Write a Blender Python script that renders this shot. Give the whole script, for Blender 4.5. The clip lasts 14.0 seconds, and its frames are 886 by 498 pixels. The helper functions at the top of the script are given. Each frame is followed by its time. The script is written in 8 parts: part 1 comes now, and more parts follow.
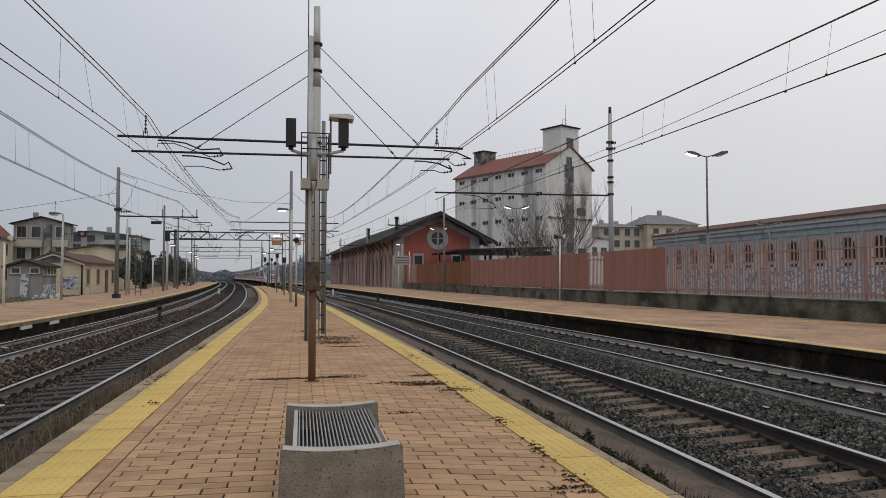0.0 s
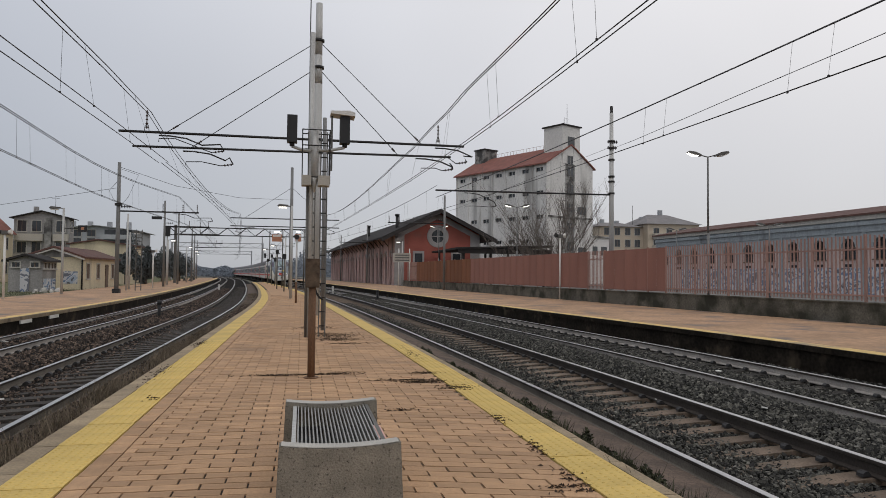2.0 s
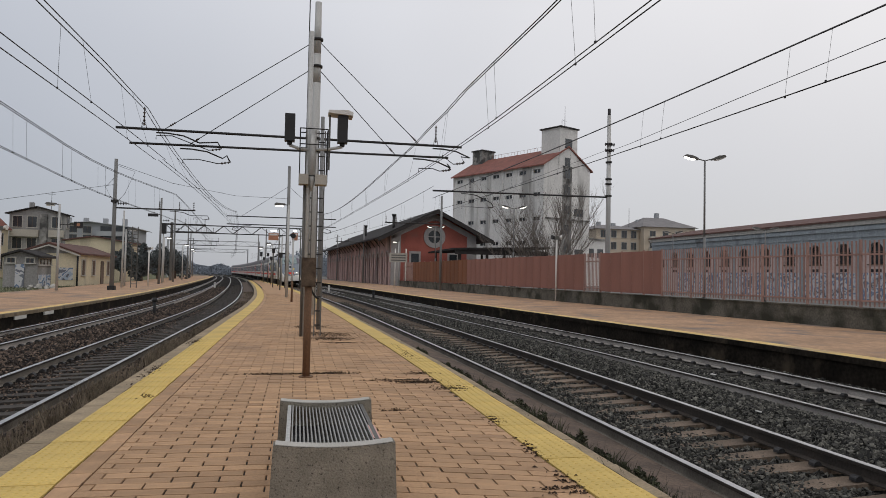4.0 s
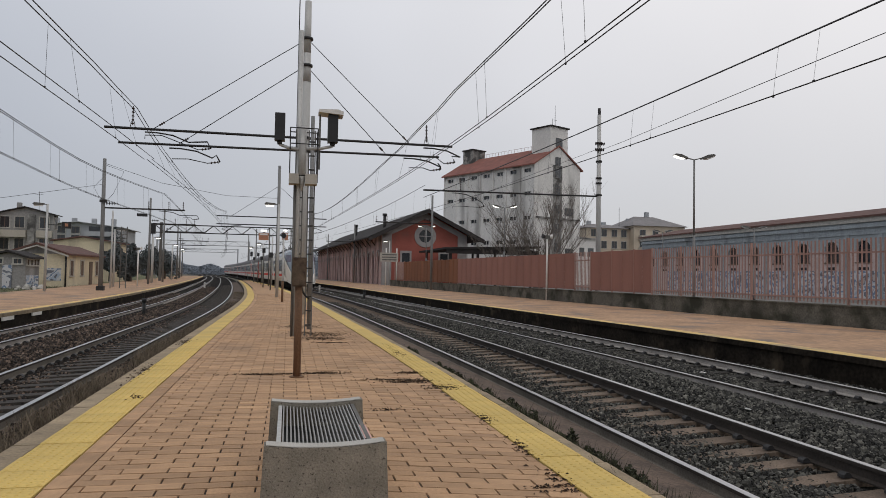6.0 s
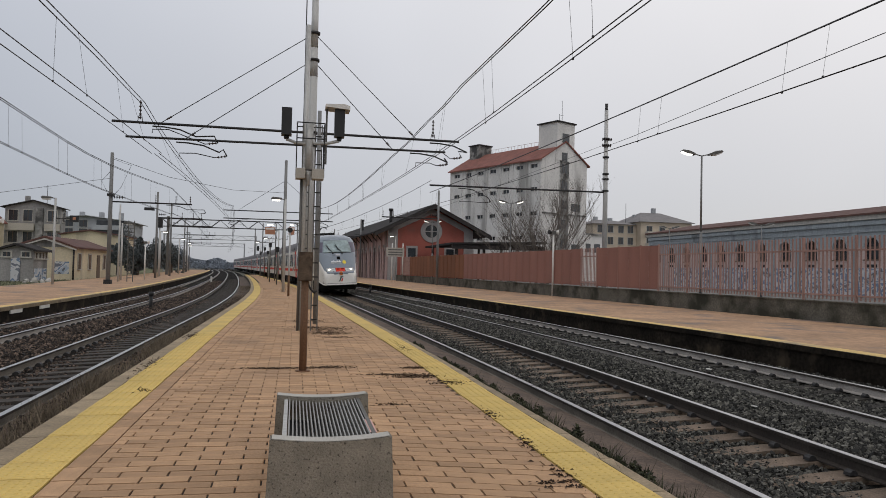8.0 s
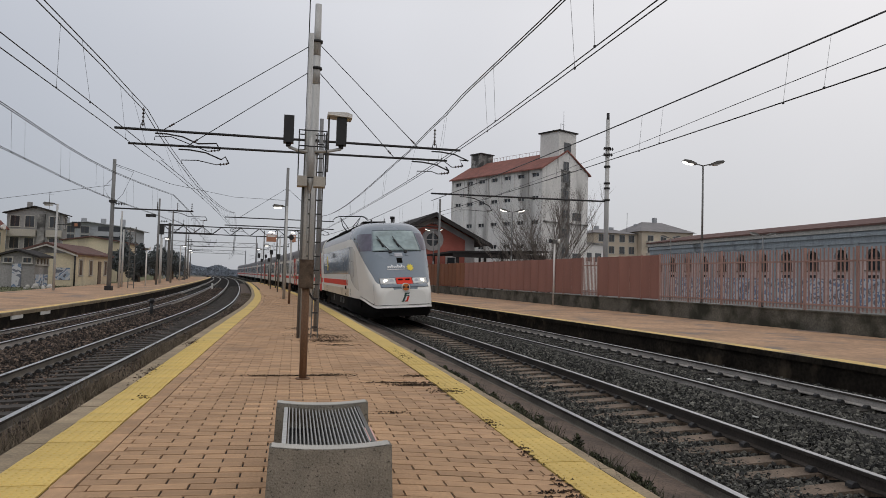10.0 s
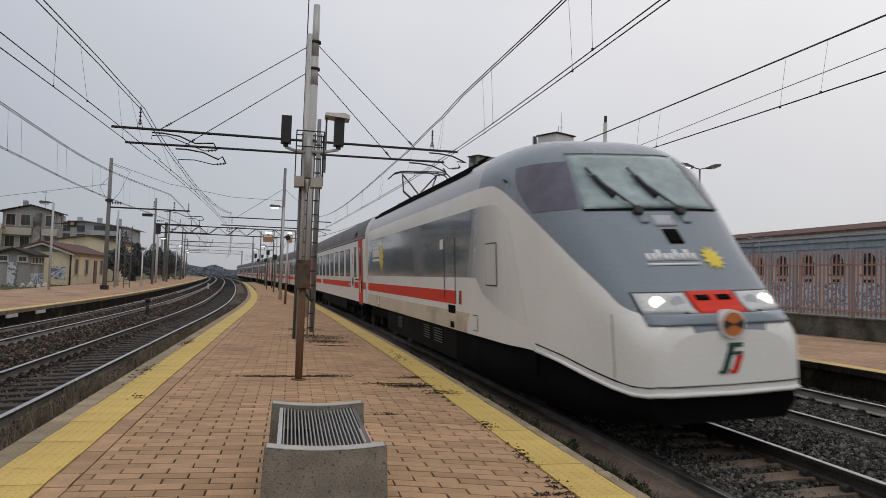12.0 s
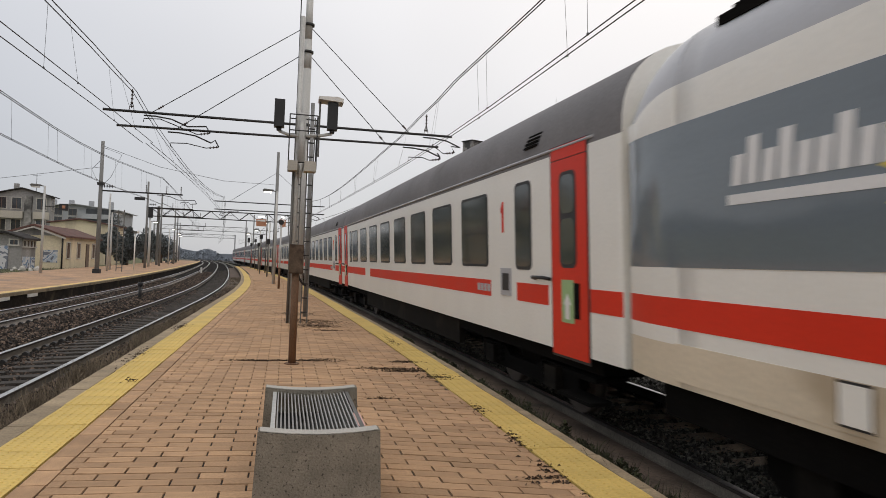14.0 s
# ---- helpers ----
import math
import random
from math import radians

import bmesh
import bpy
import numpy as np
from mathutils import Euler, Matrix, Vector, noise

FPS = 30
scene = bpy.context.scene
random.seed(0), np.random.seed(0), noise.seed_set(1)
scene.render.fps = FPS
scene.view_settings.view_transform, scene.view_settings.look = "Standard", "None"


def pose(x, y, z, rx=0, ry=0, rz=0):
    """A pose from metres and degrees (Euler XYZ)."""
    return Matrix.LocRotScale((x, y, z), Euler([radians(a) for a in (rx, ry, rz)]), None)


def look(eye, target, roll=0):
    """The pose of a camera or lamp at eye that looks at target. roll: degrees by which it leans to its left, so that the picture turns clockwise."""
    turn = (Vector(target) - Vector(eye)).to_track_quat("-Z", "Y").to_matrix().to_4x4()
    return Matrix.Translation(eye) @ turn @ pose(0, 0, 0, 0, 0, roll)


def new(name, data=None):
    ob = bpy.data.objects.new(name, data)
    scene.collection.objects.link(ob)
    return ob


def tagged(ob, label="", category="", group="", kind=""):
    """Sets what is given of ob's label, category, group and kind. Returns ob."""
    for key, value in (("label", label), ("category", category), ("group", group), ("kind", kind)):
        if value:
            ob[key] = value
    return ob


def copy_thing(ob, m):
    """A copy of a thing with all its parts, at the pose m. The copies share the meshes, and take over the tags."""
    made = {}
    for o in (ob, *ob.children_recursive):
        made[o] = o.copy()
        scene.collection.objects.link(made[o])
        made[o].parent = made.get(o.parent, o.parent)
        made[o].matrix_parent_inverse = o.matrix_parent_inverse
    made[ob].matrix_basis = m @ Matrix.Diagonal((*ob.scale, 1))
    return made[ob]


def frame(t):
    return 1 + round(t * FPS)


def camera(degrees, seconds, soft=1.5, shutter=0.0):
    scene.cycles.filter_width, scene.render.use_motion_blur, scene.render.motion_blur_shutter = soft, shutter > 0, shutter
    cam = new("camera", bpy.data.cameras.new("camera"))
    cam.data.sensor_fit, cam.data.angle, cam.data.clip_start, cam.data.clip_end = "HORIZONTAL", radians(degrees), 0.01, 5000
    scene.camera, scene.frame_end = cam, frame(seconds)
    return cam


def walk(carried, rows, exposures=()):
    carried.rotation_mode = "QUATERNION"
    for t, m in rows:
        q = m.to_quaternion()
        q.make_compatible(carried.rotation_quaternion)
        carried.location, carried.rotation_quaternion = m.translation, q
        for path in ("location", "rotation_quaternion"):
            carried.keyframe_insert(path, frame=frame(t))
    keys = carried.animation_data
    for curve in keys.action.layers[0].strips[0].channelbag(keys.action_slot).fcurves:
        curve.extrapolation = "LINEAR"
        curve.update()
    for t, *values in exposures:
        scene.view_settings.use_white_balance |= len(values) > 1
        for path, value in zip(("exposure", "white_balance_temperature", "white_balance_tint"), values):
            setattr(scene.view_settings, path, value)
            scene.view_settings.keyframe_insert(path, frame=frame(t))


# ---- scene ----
# ======================================================== camera and its walk
cam = camera(65.0, 14.0, 0.55, 0.3)
PATH = [
    (0.0, -11.50, 2.28, 0.00), (0.5, -11.58, 1.92, -0.27), (1.0, -11.40, 1.88, -0.31), (1.5, -11.49, 2.01, -0.44),
    (2.0, -11.50, 2.10, -0.52), (2.5, -11.47, 2.08, -0.68), (3.0, -11.51, 2.02, -1.08), (5.5, -12.34, 2.34, -0.92),
    (6.0, -12.56, 2.11, -0.98), (6.5, -12.37, 2.09, -1.11), (7.0, -12.27, 1.89, -1.15), (7.5, -12.20, 1.60, -1.16),
    (8.0, -12.07, 1.71, -1.27), (10.5, -12.10, 2.45, -1.70), (11.0, -12.30, 2.30, -1.76), (11.5, -12.31, 2.51, -1.90),
    (12.0, -12.28, 2.52, -1.98), (12.5, -12.48, 2.11, -1.94), (13.0, -12.70, 1.73, -2.22), (13.5, -12.76, 1.45, -2.24),
    (14.0, -12.81, 1.31, -2.20)]
EYE_Z = 1.42
walk(cam, [(t, pose(0, 0, EYE_Z, 90 + p, r, yaw)) for t, yaw, p, r in PATH],
     [(0.0, 0.0, 6550, 10), (12.0, 0.0, 6550, 10), (12.5, 0.12, 6620, 10), (13.0, 0.26, 6830, 10), (14.0, 0.31, 6850, 10)])

# ======================================================== world and sun: an overcast, hazy winter morning
world = bpy.data.worlds.new("overcast_sky")
scene.world = world
world.use_nodes = True
wn = world.node_tree.nodes
wl = world.node_tree.links
wbg = wn["Background"]
sky = wn.new("ShaderNodeTexSky")
sky.sky_type = "NISHITA"
sky.sun_disc = False
sky.sun_elevation = radians(58)
sky.sun_rotation = radians(210)
wtc = wn.new("ShaderNodeTexCoord")
wsep = wn.new("ShaderNodeSeparateXYZ")
wl.new(wtc.outputs["Generated"], wsep.inputs[0])
ramp = wn.new("ShaderNodeValToRGB")
wl.new(wsep.outputs["Z"], ramp.inputs[0])
els = ramp.color_ramp.elements
els[0].position, els[0].color = 0.0, (0.485, 0.493, 0.512, 1)
els[1].position, els[1].color = 1.0, (0.71, 0.70, 0.70, 1)
for at, c in ((0.10, (0.535, 0.542, 0.562, 1)), (0.24, (0.63, 0.636, 0.652, 1)), (0.36, (0.705, 0.709, 0.722, 1)), (0.60, (0.70, 0.70, 0.71, 1))):
    e = els.new(at)
    e.color = c
wno = wn.new("ShaderNodeTexNoise")
wno.inputs["Scale"].default_value = 1.6
wno.inputs["Detail"].default_value = 3
wl.new(wtc.outputs["Generated"], wno.inputs["Vector"])
wmr = wn.new("ShaderNodeMapRange")
wmr.inputs["To Min"].default_value = 0.86
wmr.inputs["To Max"].default_value = 1.16
wl.new(wno.outputs["Fac"], wmr.inputs["Value"])
wmul = wn.new("ShaderNodeMixRGB")
wmul.blend_type = "MULTIPLY"
wmul.inputs[0].default_value = 1.0
wl.new(ramp.outputs[0], wmul.inputs[1])
wax = wn.new("ShaderNodeMapRange")
wax.inputs["From Min"].default_value, wax.inputs["From Max"].default_value = -0.4, 0.7
wcol = wn.new("ShaderNodeMixRGB")
wcol.inputs[1].default_value = (0.80, 0.835, 0.905, 1)
wcol.inputs[2].default_value = (1.29, 1.255, 1.24, 1)
wl.new(wsep.outputs["X"], wax.inputs["Value"])
wl.new(wax.outputs[0], wcol.inputs[0])
wm2 = wn.new("ShaderNodeMixRGB")
wm2.blend_type = "MULTIPLY"
wm2.inputs[0].default_value = 1.0
wl.new(wmr.outputs[0], wm2.inputs[1])
wl.new(wcol.outputs[0], wm2.inputs[2])
wl.new(wm2.outputs[0], wmul.inputs[2])
wsc = wn.new("ShaderNodeMixRGB")
wsc.blend_type = "MULTIPLY"
wsc.inputs[0].default_value = 1.0
wsc.inputs[2].default_value = (0.10, 0.10, 0.10, 1)
wl.new(sky.outputs[0], wsc.inputs[1])
wmix = wn.new("ShaderNodeMixRGB")
wmix.inputs[0].default_value = 0.10
wl.new(wmul.outputs[0], wmix.inputs[1])
wl.new(wsc.outputs[0], wmix.inputs[2])
wl.new(wmix.outputs[0], wbg.inputs[0])
wbg.inputs[1].default_value = 1.0

sun_data = bpy.data.lights.new("sun", "SUN")
sun_data.energy, sun_data.angle, sun_data.color = 0.42, radians(25), (1.0, 0.96, 0.90)
sun = new("sun", sun_data)
sun.matrix_world = look((-16, -18, 52), (0, 10, 0))


# ======================================================== materials
def mat(name, base, rough=0.85, var=0.18, scale=6.0, fine=60.0, bump=0.25, metal=0.0, tint=None, coord="Object", rnd=0.0, dist=0.01, stain=None, streak=False, spec=0.4, island=0.0):
    """A procedural surface: base colour, stains at a coarse scale, grain at a fine one, and relief."""
    m = bpy.data.materials.new(name)
    m.use_nodes = True
    n, l = m.node_tree.nodes, m.node_tree.links
    b = n["Principled BSDF"]
    b.inputs["Metallic"].default_value = metal
    b.inputs["Specular IOR Level"].default_value = spec
    tc = n.new("ShaderNodeTexCoord")
    mp = n.new("ShaderNodeMapping")
    l.new(tc.outputs[coord], mp.inputs[0])
    if streak:
        mp.inputs["Scale"].default_value = (1, 1, 0.12)
    n1 = n.new("ShaderNodeTexNoise")
    n1.inputs["Scale"].default_value, n1.inputs["Detail"].default_value = scale, 5
    n2 = n.new("ShaderNodeTexNoise")
    n2.inputs["Scale"].default_value, n2.inputs["Detail"].default_value = fine, 3
    l.new(mp.outputs[0], n1.inputs["Vector"])
    l.new(tc.outputs[coord], n2.inputs["Vector"])
    dark = [c * (1 - var) for c in base]
    lite = [min(1, c * (1 + var)) for c in base]
    if tint:
        dark = list(tint)
    r = n.new("ShaderNodeValToRGB")
    r.color_ramp.elements[0].position, r.color_ramp.elements[0].color = 0.32, (*dark, 1)
    r.color_ramp.elements[1].position, r.color_ramp.elements[1].color = 0.68, (*lite, 1)
    l.new(n1.outputs["Fac"], r.inputs[0])
    g = n.new("ShaderNodeMapRange")
    g.inputs["From Min"].default_value, g.inputs["From Max"].default_value = 0.30, 0.70
    g.inputs["To Min"].default_value, g.inputs["To Max"].default_value = 1 - var * 0.9, 1 + var * 0.9
    l.new(n2.outputs["Fac"], g.inputs["Value"])
    mul = n.new("ShaderNodeMixRGB")
    mul.blend_type = "MULTIPLY"
    mul.inputs[0].default_value = 1
    l.new(r.outputs[0], mul.inputs[1])
    l.new(g.outputs[0], mul.inputs[2])
    out = mul.outputs[0]
    if rnd or island:
        if rnd:
            src = n.new("ShaderNodeObjectInfo").outputs["Random"]
            amount = rnd
        else:
            src = n.new("ShaderNodeNewGeometry").outputs["Random Per Island"]
            pw = n.new("ShaderNodeMath")
            pw.operation = "POWER"
            pw.inputs[1].default_value = 2.6 if island > 0.7 else 1.0
            l.new(src, pw.inputs[0])
            src = pw.outputs[0]
            amount = island
        g2 = n.new("ShaderNodeMapRange")
        g2.inputs["To Min"].default_value, g2.inputs["To Max"].default_value = 1 - amount, 1 + amount * (3.6 if amount > 0.7 else 1.0)
        l.new(src, g2.inputs["Value"])
        mul2 = n.new("ShaderNodeMixRGB")
        mul2.blend_type = "MULTIPLY"
        mul2.inputs[0].default_value = 1
        l.new(out, mul2.inputs[1])
        l.new(g2.outputs[0], mul2.inputs[2])
        out = mul2.outputs[0]
    if stain:
        n3 = n.new("ShaderNodeTexNoise")
        n3.inputs["Scale"].default_value, n3.inputs["Detail"].default_value = stain[3], 6
        l.new(mp.outputs[0], n3.inputs["Vector"])
        r3 = n.new("ShaderNodeValToRGB")
        r3.color_ramp.elements[0].position, r3.color_ramp.elements[0].color = stain[4], (0, 0, 0, 1)
        r3.color_ramp.elements[1].position, r3.color_ramp.elements[1].color = stain[4] + 0.14, (1, 1, 1, 1)
        l.new(n3.outputs["Fac"], r3.inputs[0])
        mx = n.new("ShaderNodeMixRGB")
        mx.inputs[2].default_value = (*stain[:3], 1)
        l.new(r3.outputs[0], mx.inputs[0])
        l.new(out, mx.inputs[1])
        out = mx.outputs[0]
    l.new(out, b.inputs["Base Color"])
    rr = n.new("ShaderNodeMapRange")
    rr.inputs["To Min"].default_value, rr.inputs["To Max"].default_value = max(0.03, rough - 0.12), min(1, rough + 0.1)
    l.new(n1.outputs["Fac"], rr.inputs["Value"])
    l.new(rr.outputs[0], b.inputs["Roughness"])
    if bump:
        bp = n.new("ShaderNodeBump")
        bp.inputs["Strength"].default_value, bp.inputs["Distance"].default_value = bump, dist
        l.new(n2.outputs["Fac"], bp.inputs["Height"])
        l.new(bp.outputs[0], b.inputs["Normal"])
    return m


def glow(name, colour, strength):
    m = bpy.data.materials.new(name)
    m.use_nodes = True
    b = m.node_tree.nodes["Principled BSDF"]
    b.inputs["Base Color"].default_value = (*colour, 1)
    b.inputs["Emission Color"].default_value = (*colour, 1)
    b.inputs["Emission Strength"].default_value = strength
    return m


PAVER = mat("clay_paver", (0.44, 0.272, 0.152), 0.85, 0.16, 1.2, 45, 0.45, rnd=0.17, coord="Generated", dist=0.004)
PAVER_REST = mat("clay_paver_field", (0.44, 0.272, 0.152), 0.85, 0.13, 0.9, 45, 0.35, island=0.15, stain=(0.25, 0.165, 0.105, 0.5, 0.60))
JOINT = mat("dark_joint_soil", (0.040, 0.029, 0.021), 0.95, 0.3, 8, 80, 0.5)
TACTILE = mat("yellow_tactile", (0.60, 0.425, 0.125), 0.75, 0.10, 1.5, 40, 0.25, rnd=0.05, stain=(0.42, 0.30, 0.10, 0.9, 0.60))
TACTILE_FAR = mat("worn_yellow_line", (0.68, 0.48, 0.18), 0.8, 0.15, 2, 30, 0.25, stain=(0.36, 0.27, 0.17, 0.9, 0.52))
KERB = mat("kerb_stone", (0.29, 0.225, 0.145), 0.85, 0.22, 3, 40, 0.4, rnd=0.15, stain=(0.13, 0.10, 0.07, 2.0, 0.56))
EDGE_DARK = mat("dark_mottled_platform_face", (0.020, 0.016, 0.012), 0.9, 0.5, 1.5, 14, 0.5, spec=0.1, stain=(0.075, 0.058, 0.040, 1.3, 0.58))
PLATFORM_B = mat("orange_asphalt", (0.40, 0.25, 0.15), 0.9, 0.22, 0.6, 7, 0.3, stain=(0.20, 0.155, 0.13, 0.7, 0.54))
CONCRETE = mat("bench_concrete", (0.215, 0.195, 0.158), 0.9, 0.20, 7, 90, 1.0, stain=(0.045, 0.038, 0.030, 60, 0.565), dist=0.006)
CONC_LITE = mat("pale_concrete", (0.46, 0.44, 0.40), 0.88, 0.12, 4, 120, 0.4)
CONC_WALL = mat("mossy_concrete_wall", (0.105, 0.097, 0.078), 0.95, 0.35, 1.6, 18, 0.5, stain=(0.030, 0.030, 0.020, 0.9, 0.50))
SLEEPER = mat("brown_concrete_sleeper", (0.15, 0.112, 0.082), 0.92, 0.3, 4, 45, 0.6, rnd=0.25)
SLEEPER_D = mat("dark_oiled_sleeper", (0.05, 0.043, 0.036), 0.9, 0.3, 3, 60, 0.5, rnd=0.25)
SLEEPER_X = mat("soil_covered_sleeper", (0.022, 0.019, 0.015), 0.9, 0.35, 3, 40, 0.6, rnd=0.3)
BALLAST = mat("ballast_bed", (0.010, 0.010, 0.008), 0.95, 0.5, 12, 45, 1.0, dist=0.04, spec=0.1)
BALLAST_R = mat("rusty_ballast_bed", (0.012, 0.010, 0.008), 0.95, 0.5, 12, 45, 1.0, dist=0.04, spec=0.1)
STONE = mat("ballast_stone", (0.047, 0.045, 0.038), 0.8, 0.3, 9, 60, 0.4, island=0.75)
STONE_R = mat("rusty_ballast_stone", (0.056, 0.040, 0.030), 0.85, 0.3, 9, 60, 0.4, island=0.85)
RAIL_TOP = mat("polished_rail_head", (0.46, 0.455, 0.45), 0.32, 0.1, 2, 30, 0.05, metal=1.0)
# rusty brown taken near black: shadow on the web is in the colour
RAIL_SIDE = mat("shaded_rusty_rail_web", (0.040, 0.032, 0.026), 0.8, 0.3, 2, 40, 0.4)
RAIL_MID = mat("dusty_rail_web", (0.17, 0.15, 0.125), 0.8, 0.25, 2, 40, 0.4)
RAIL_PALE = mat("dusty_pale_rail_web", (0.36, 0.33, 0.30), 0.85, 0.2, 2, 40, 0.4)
EARTH = mat("dark_brown_cess", (0.105, 0.074, 0.055), 0.95, 0.3, 2.5, 25, 0.8, stain=(0.040, 0.030, 0.022, 1.6, 0.54))
GROUND = mat("winter_ground", (0.12, 0.115, 0.085), 0.95, 0.3, 0.4, 8, 0.5)
YARD = mat("yard_asphalt", (0.16, 0.15, 0.14), 0.92, 0.25, 0.3, 12, 0.4)
GRASS_BED = mat("winter_grass", (0.115, 0.12, 0.055), 0.95, 0.35, 0.8, 12, 0.6)
WEED = mat("green_weed", (0.040, 0.042, 0.020), 0.8, 0.3, 8, 40, 0.2, island=0.6)
DRY = mat("dry_grass_blade", (0.165, 0.13, 0.09), 0.9, 0.3, 8, 40, 0.2, island=0.5)
GALV = mat("galvanised_steel", (0.47, 0.465, 0.445), 0.55, 0.14, 2, 30, 0.15, metal=0.25, streak=True)
GALV_D = mat("weathered_steel", (0.13, 0.125, 0.115), 0.65, 0.2, 2, 40, 0.2, metal=0.3, streak=True)
MASTG = mat("dull_grey_mast_steel", (0.20, 0.20, 0.195), 0.6, 0.18, 2, 30, 0.15, metal=0.25, streak=True)
PAINT_BEIGE = mat("faded_beige_paint", (0.40, 0.37, 0.32), 0.7, 0.15, 2, 40, 0.15, streak=True)
PAINT_WHITE = mat("off_white_paint", (0.66, 0.64, 0.60), 0.6, 0.08, 2, 40, 0.1)
RUST = mat("rusted_pipe", (0.15, 0.082, 0.045), 0.85, 0.3, 5, 70, 0.4, streak=True)
BOXMAT = mat("rusty_brown_case", (0.10, 0.070, 0.047), 0.85, 0.25, 9, 60, 0.4, stain=(0.05, 0.032, 0.022, 10, 0.52))
BLACK = mat("black_housing", (0.02, 0.02, 0.021), 0.55, 0.2, 4, 60, 0.1)
DARK = mat("dark_iron", (0.024, 0.023, 0.023), 0.6, 0.25, 4, 60, 0.15)
WIRE = mat("copper_wire_weathered", (0.022, 0.021, 0.021), 0.6, 0.15, 4, 60, 0.0)
CERAMIC = mat("brown_insulator", (0.05, 0.035, 0.03), 0.35, 0.2, 4, 60, 0.0)
FENCE_RED = mat("faded_red_fence_paint", (0.27, 0.125, 0.095), 0.75, 0.14, 1.2, 40, 0.15, streak=True, rnd=0.06)
FENCE_RUST = mat("rusting_sheet_paint", (0.19, 0.075, 0.035), 0.8, 0.2, 1.2, 40, 0.2, streak=True, rnd=0.12)
FENCE_BAR = mat("faded_fence_bar_paint", (0.33, 0.20, 0.165), 0.75, 0.15, 1.5, 40, 0.15, streak=True, rnd=0.12)
STUCCO_RED = mat("red_stucco", (0.33, 0.10, 0.075), 0.92, 0.14, 0.5, 20, 0.3, stain=(0.23, 0.10, 0.08, 0.4, 0.58))
STUCCO_PINK = mat("weathered_pink_stucco", (0.50, 0.35, 0.32), 0.93, 0.22, 0.5, 15, 0.3, streak=True, stain=(0.16, 0.13, 0.12, 0.6, 0.50))
STUCCO_GREY = mat("grey_render_trim", (0.34, 0.315, 0.30), 0.92, 0.15, 0.8, 20, 0.3)
SILO = mat("silo_concrete", (0.68, 0.665, 0.635), 0.93, 0.10, 0.25, 3, 0.3, streak=True, stain=(0.36, 0.35, 0.33, 0.35, 0.53))
SILO_D = mat("blackened_silo_concrete", (0.27, 0.265, 0.25), 0.93, 0.3, 0.5, 2, 0.3, stain=(0.07, 0.07, 0.068, 0.8, 0.47))
ROOF_TILE = mat("red_clay_roof", (0.23, 0.095, 0.075), 0.9, 0.18, 0.8, 15, 0.5)
ROOF_BROWN = mat("brown_clay_roof", (0.115, 0.060, 0.050), 0.9, 0.2, 0.8, 9, 0.5)
ROOF_DARK = mat("dark_sheet_roof", (0.045, 0.042, 0.041), 0.9, 0.25, 0.8, 12, 0.3, spec=0.1)
WOOD_DARK = mat("dark_eave_timber", (0.035, 0.03, 0.028), 0.85, 0.25, 2, 30, 0.3)
WAREHOUSE = mat("pinkish_warehouse_render", (0.50, 0.40, 0.375), 0.93, 0.16, 0.4, 6, 0.3, streak=True)
WARE_BLUE = mat("blue_grey_cornice", (0.33, 0.365, 0.385), 0.93, 0.16, 0.5, 6, 0.3, streak=True, stain=(0.12, 0.13, 0.135, 0.5, 0.55))
HOUSE_Y = mat("cream_house_render", (0.62, 0.54, 0.385), 0.93, 0.10, 0.5, 8, 0.2, streak=True, stain=(0.40, 0.345, 0.255, 0.6, 0.58))
HOUSE_G = mat("grey_block_render", (0.30, 0.295, 0.285), 0.93, 0.16, 0.3, 4, 0.2, streak=True, stain=(0.19, 0.19, 0.185, 0.4, 0.52))
HOUSE_P = mat("pale_balcony_render", (0.46, 0.43, 0.37), 0.93, 0.10, 0.4, 10, 0.2)
HOUSE_B = mat("beige_apartment_render", (0.52, 0.445, 0.35), 0.93, 0.10, 0.3, 8, 0.2)
ROOF_GREY = mat("grey_slate_roof", (0.21, 0.20, 0.20), 0.9, 0.15, 0.5, 8, 0.2)
# pale blue-grey with the haze of distance painted in
HAZY = mat("haze_tinted_far_surface", (0.36, 0.375, 0.39), 0.95, 0.10, 0.3, 8, 0.1)
GLASS_D = mat("dark_window_glass", (0.035, 0.04, 0.045), 0.12, 0.3, 0.7, 8, 0.0, spec=0.6)
SHUTTER = mat("brown_shutter", (0.14, 0.10, 0.075), 0.8, 0.2, 1, 30, 0.2)
BARK = mat("bare_bark", (0.16, 0.135, 0.115), 0.92, 0.2, 6, 60, 0.4)
# foliage greyed and lightened: haze is mixed into the green
EVERGREEN = mat("haze_greyed_evergreen", (0.105, 0.118, 0.118), 0.9, 0.2, 3, 20, 0.2, island=0.3)
# haze over the far trees is put into this blue-grey
FARTREE = mat("haze_tinted_far_trees", (0.20, 0.225, 0.26), 0.95, 0.04, 0.05, 6, 0.0, spec=0.05)
DEBRIS = mat("dark_plant_debris", (0.060, 0.038, 0.024), 0.95, 0.3, 8, 40, 0.2, island=0.5)
LAMP_ON = glow("lit_lamp", (1.0, 0.96, 0.88), 2.2)
ORANGE = mat("orange_sign_paint", (0.42, 0.20, 0.12), 0.6, 0.1, 2, 30, 0.05)
HUT_GREY = mat("dirty_grey_hut_render", (0.27, 0.26, 0.25), 0.93, 0.2, 0.9, 8, 0.3, streak=True, stain=(0.15, 0.145, 0.14, 0.8, 0.55))
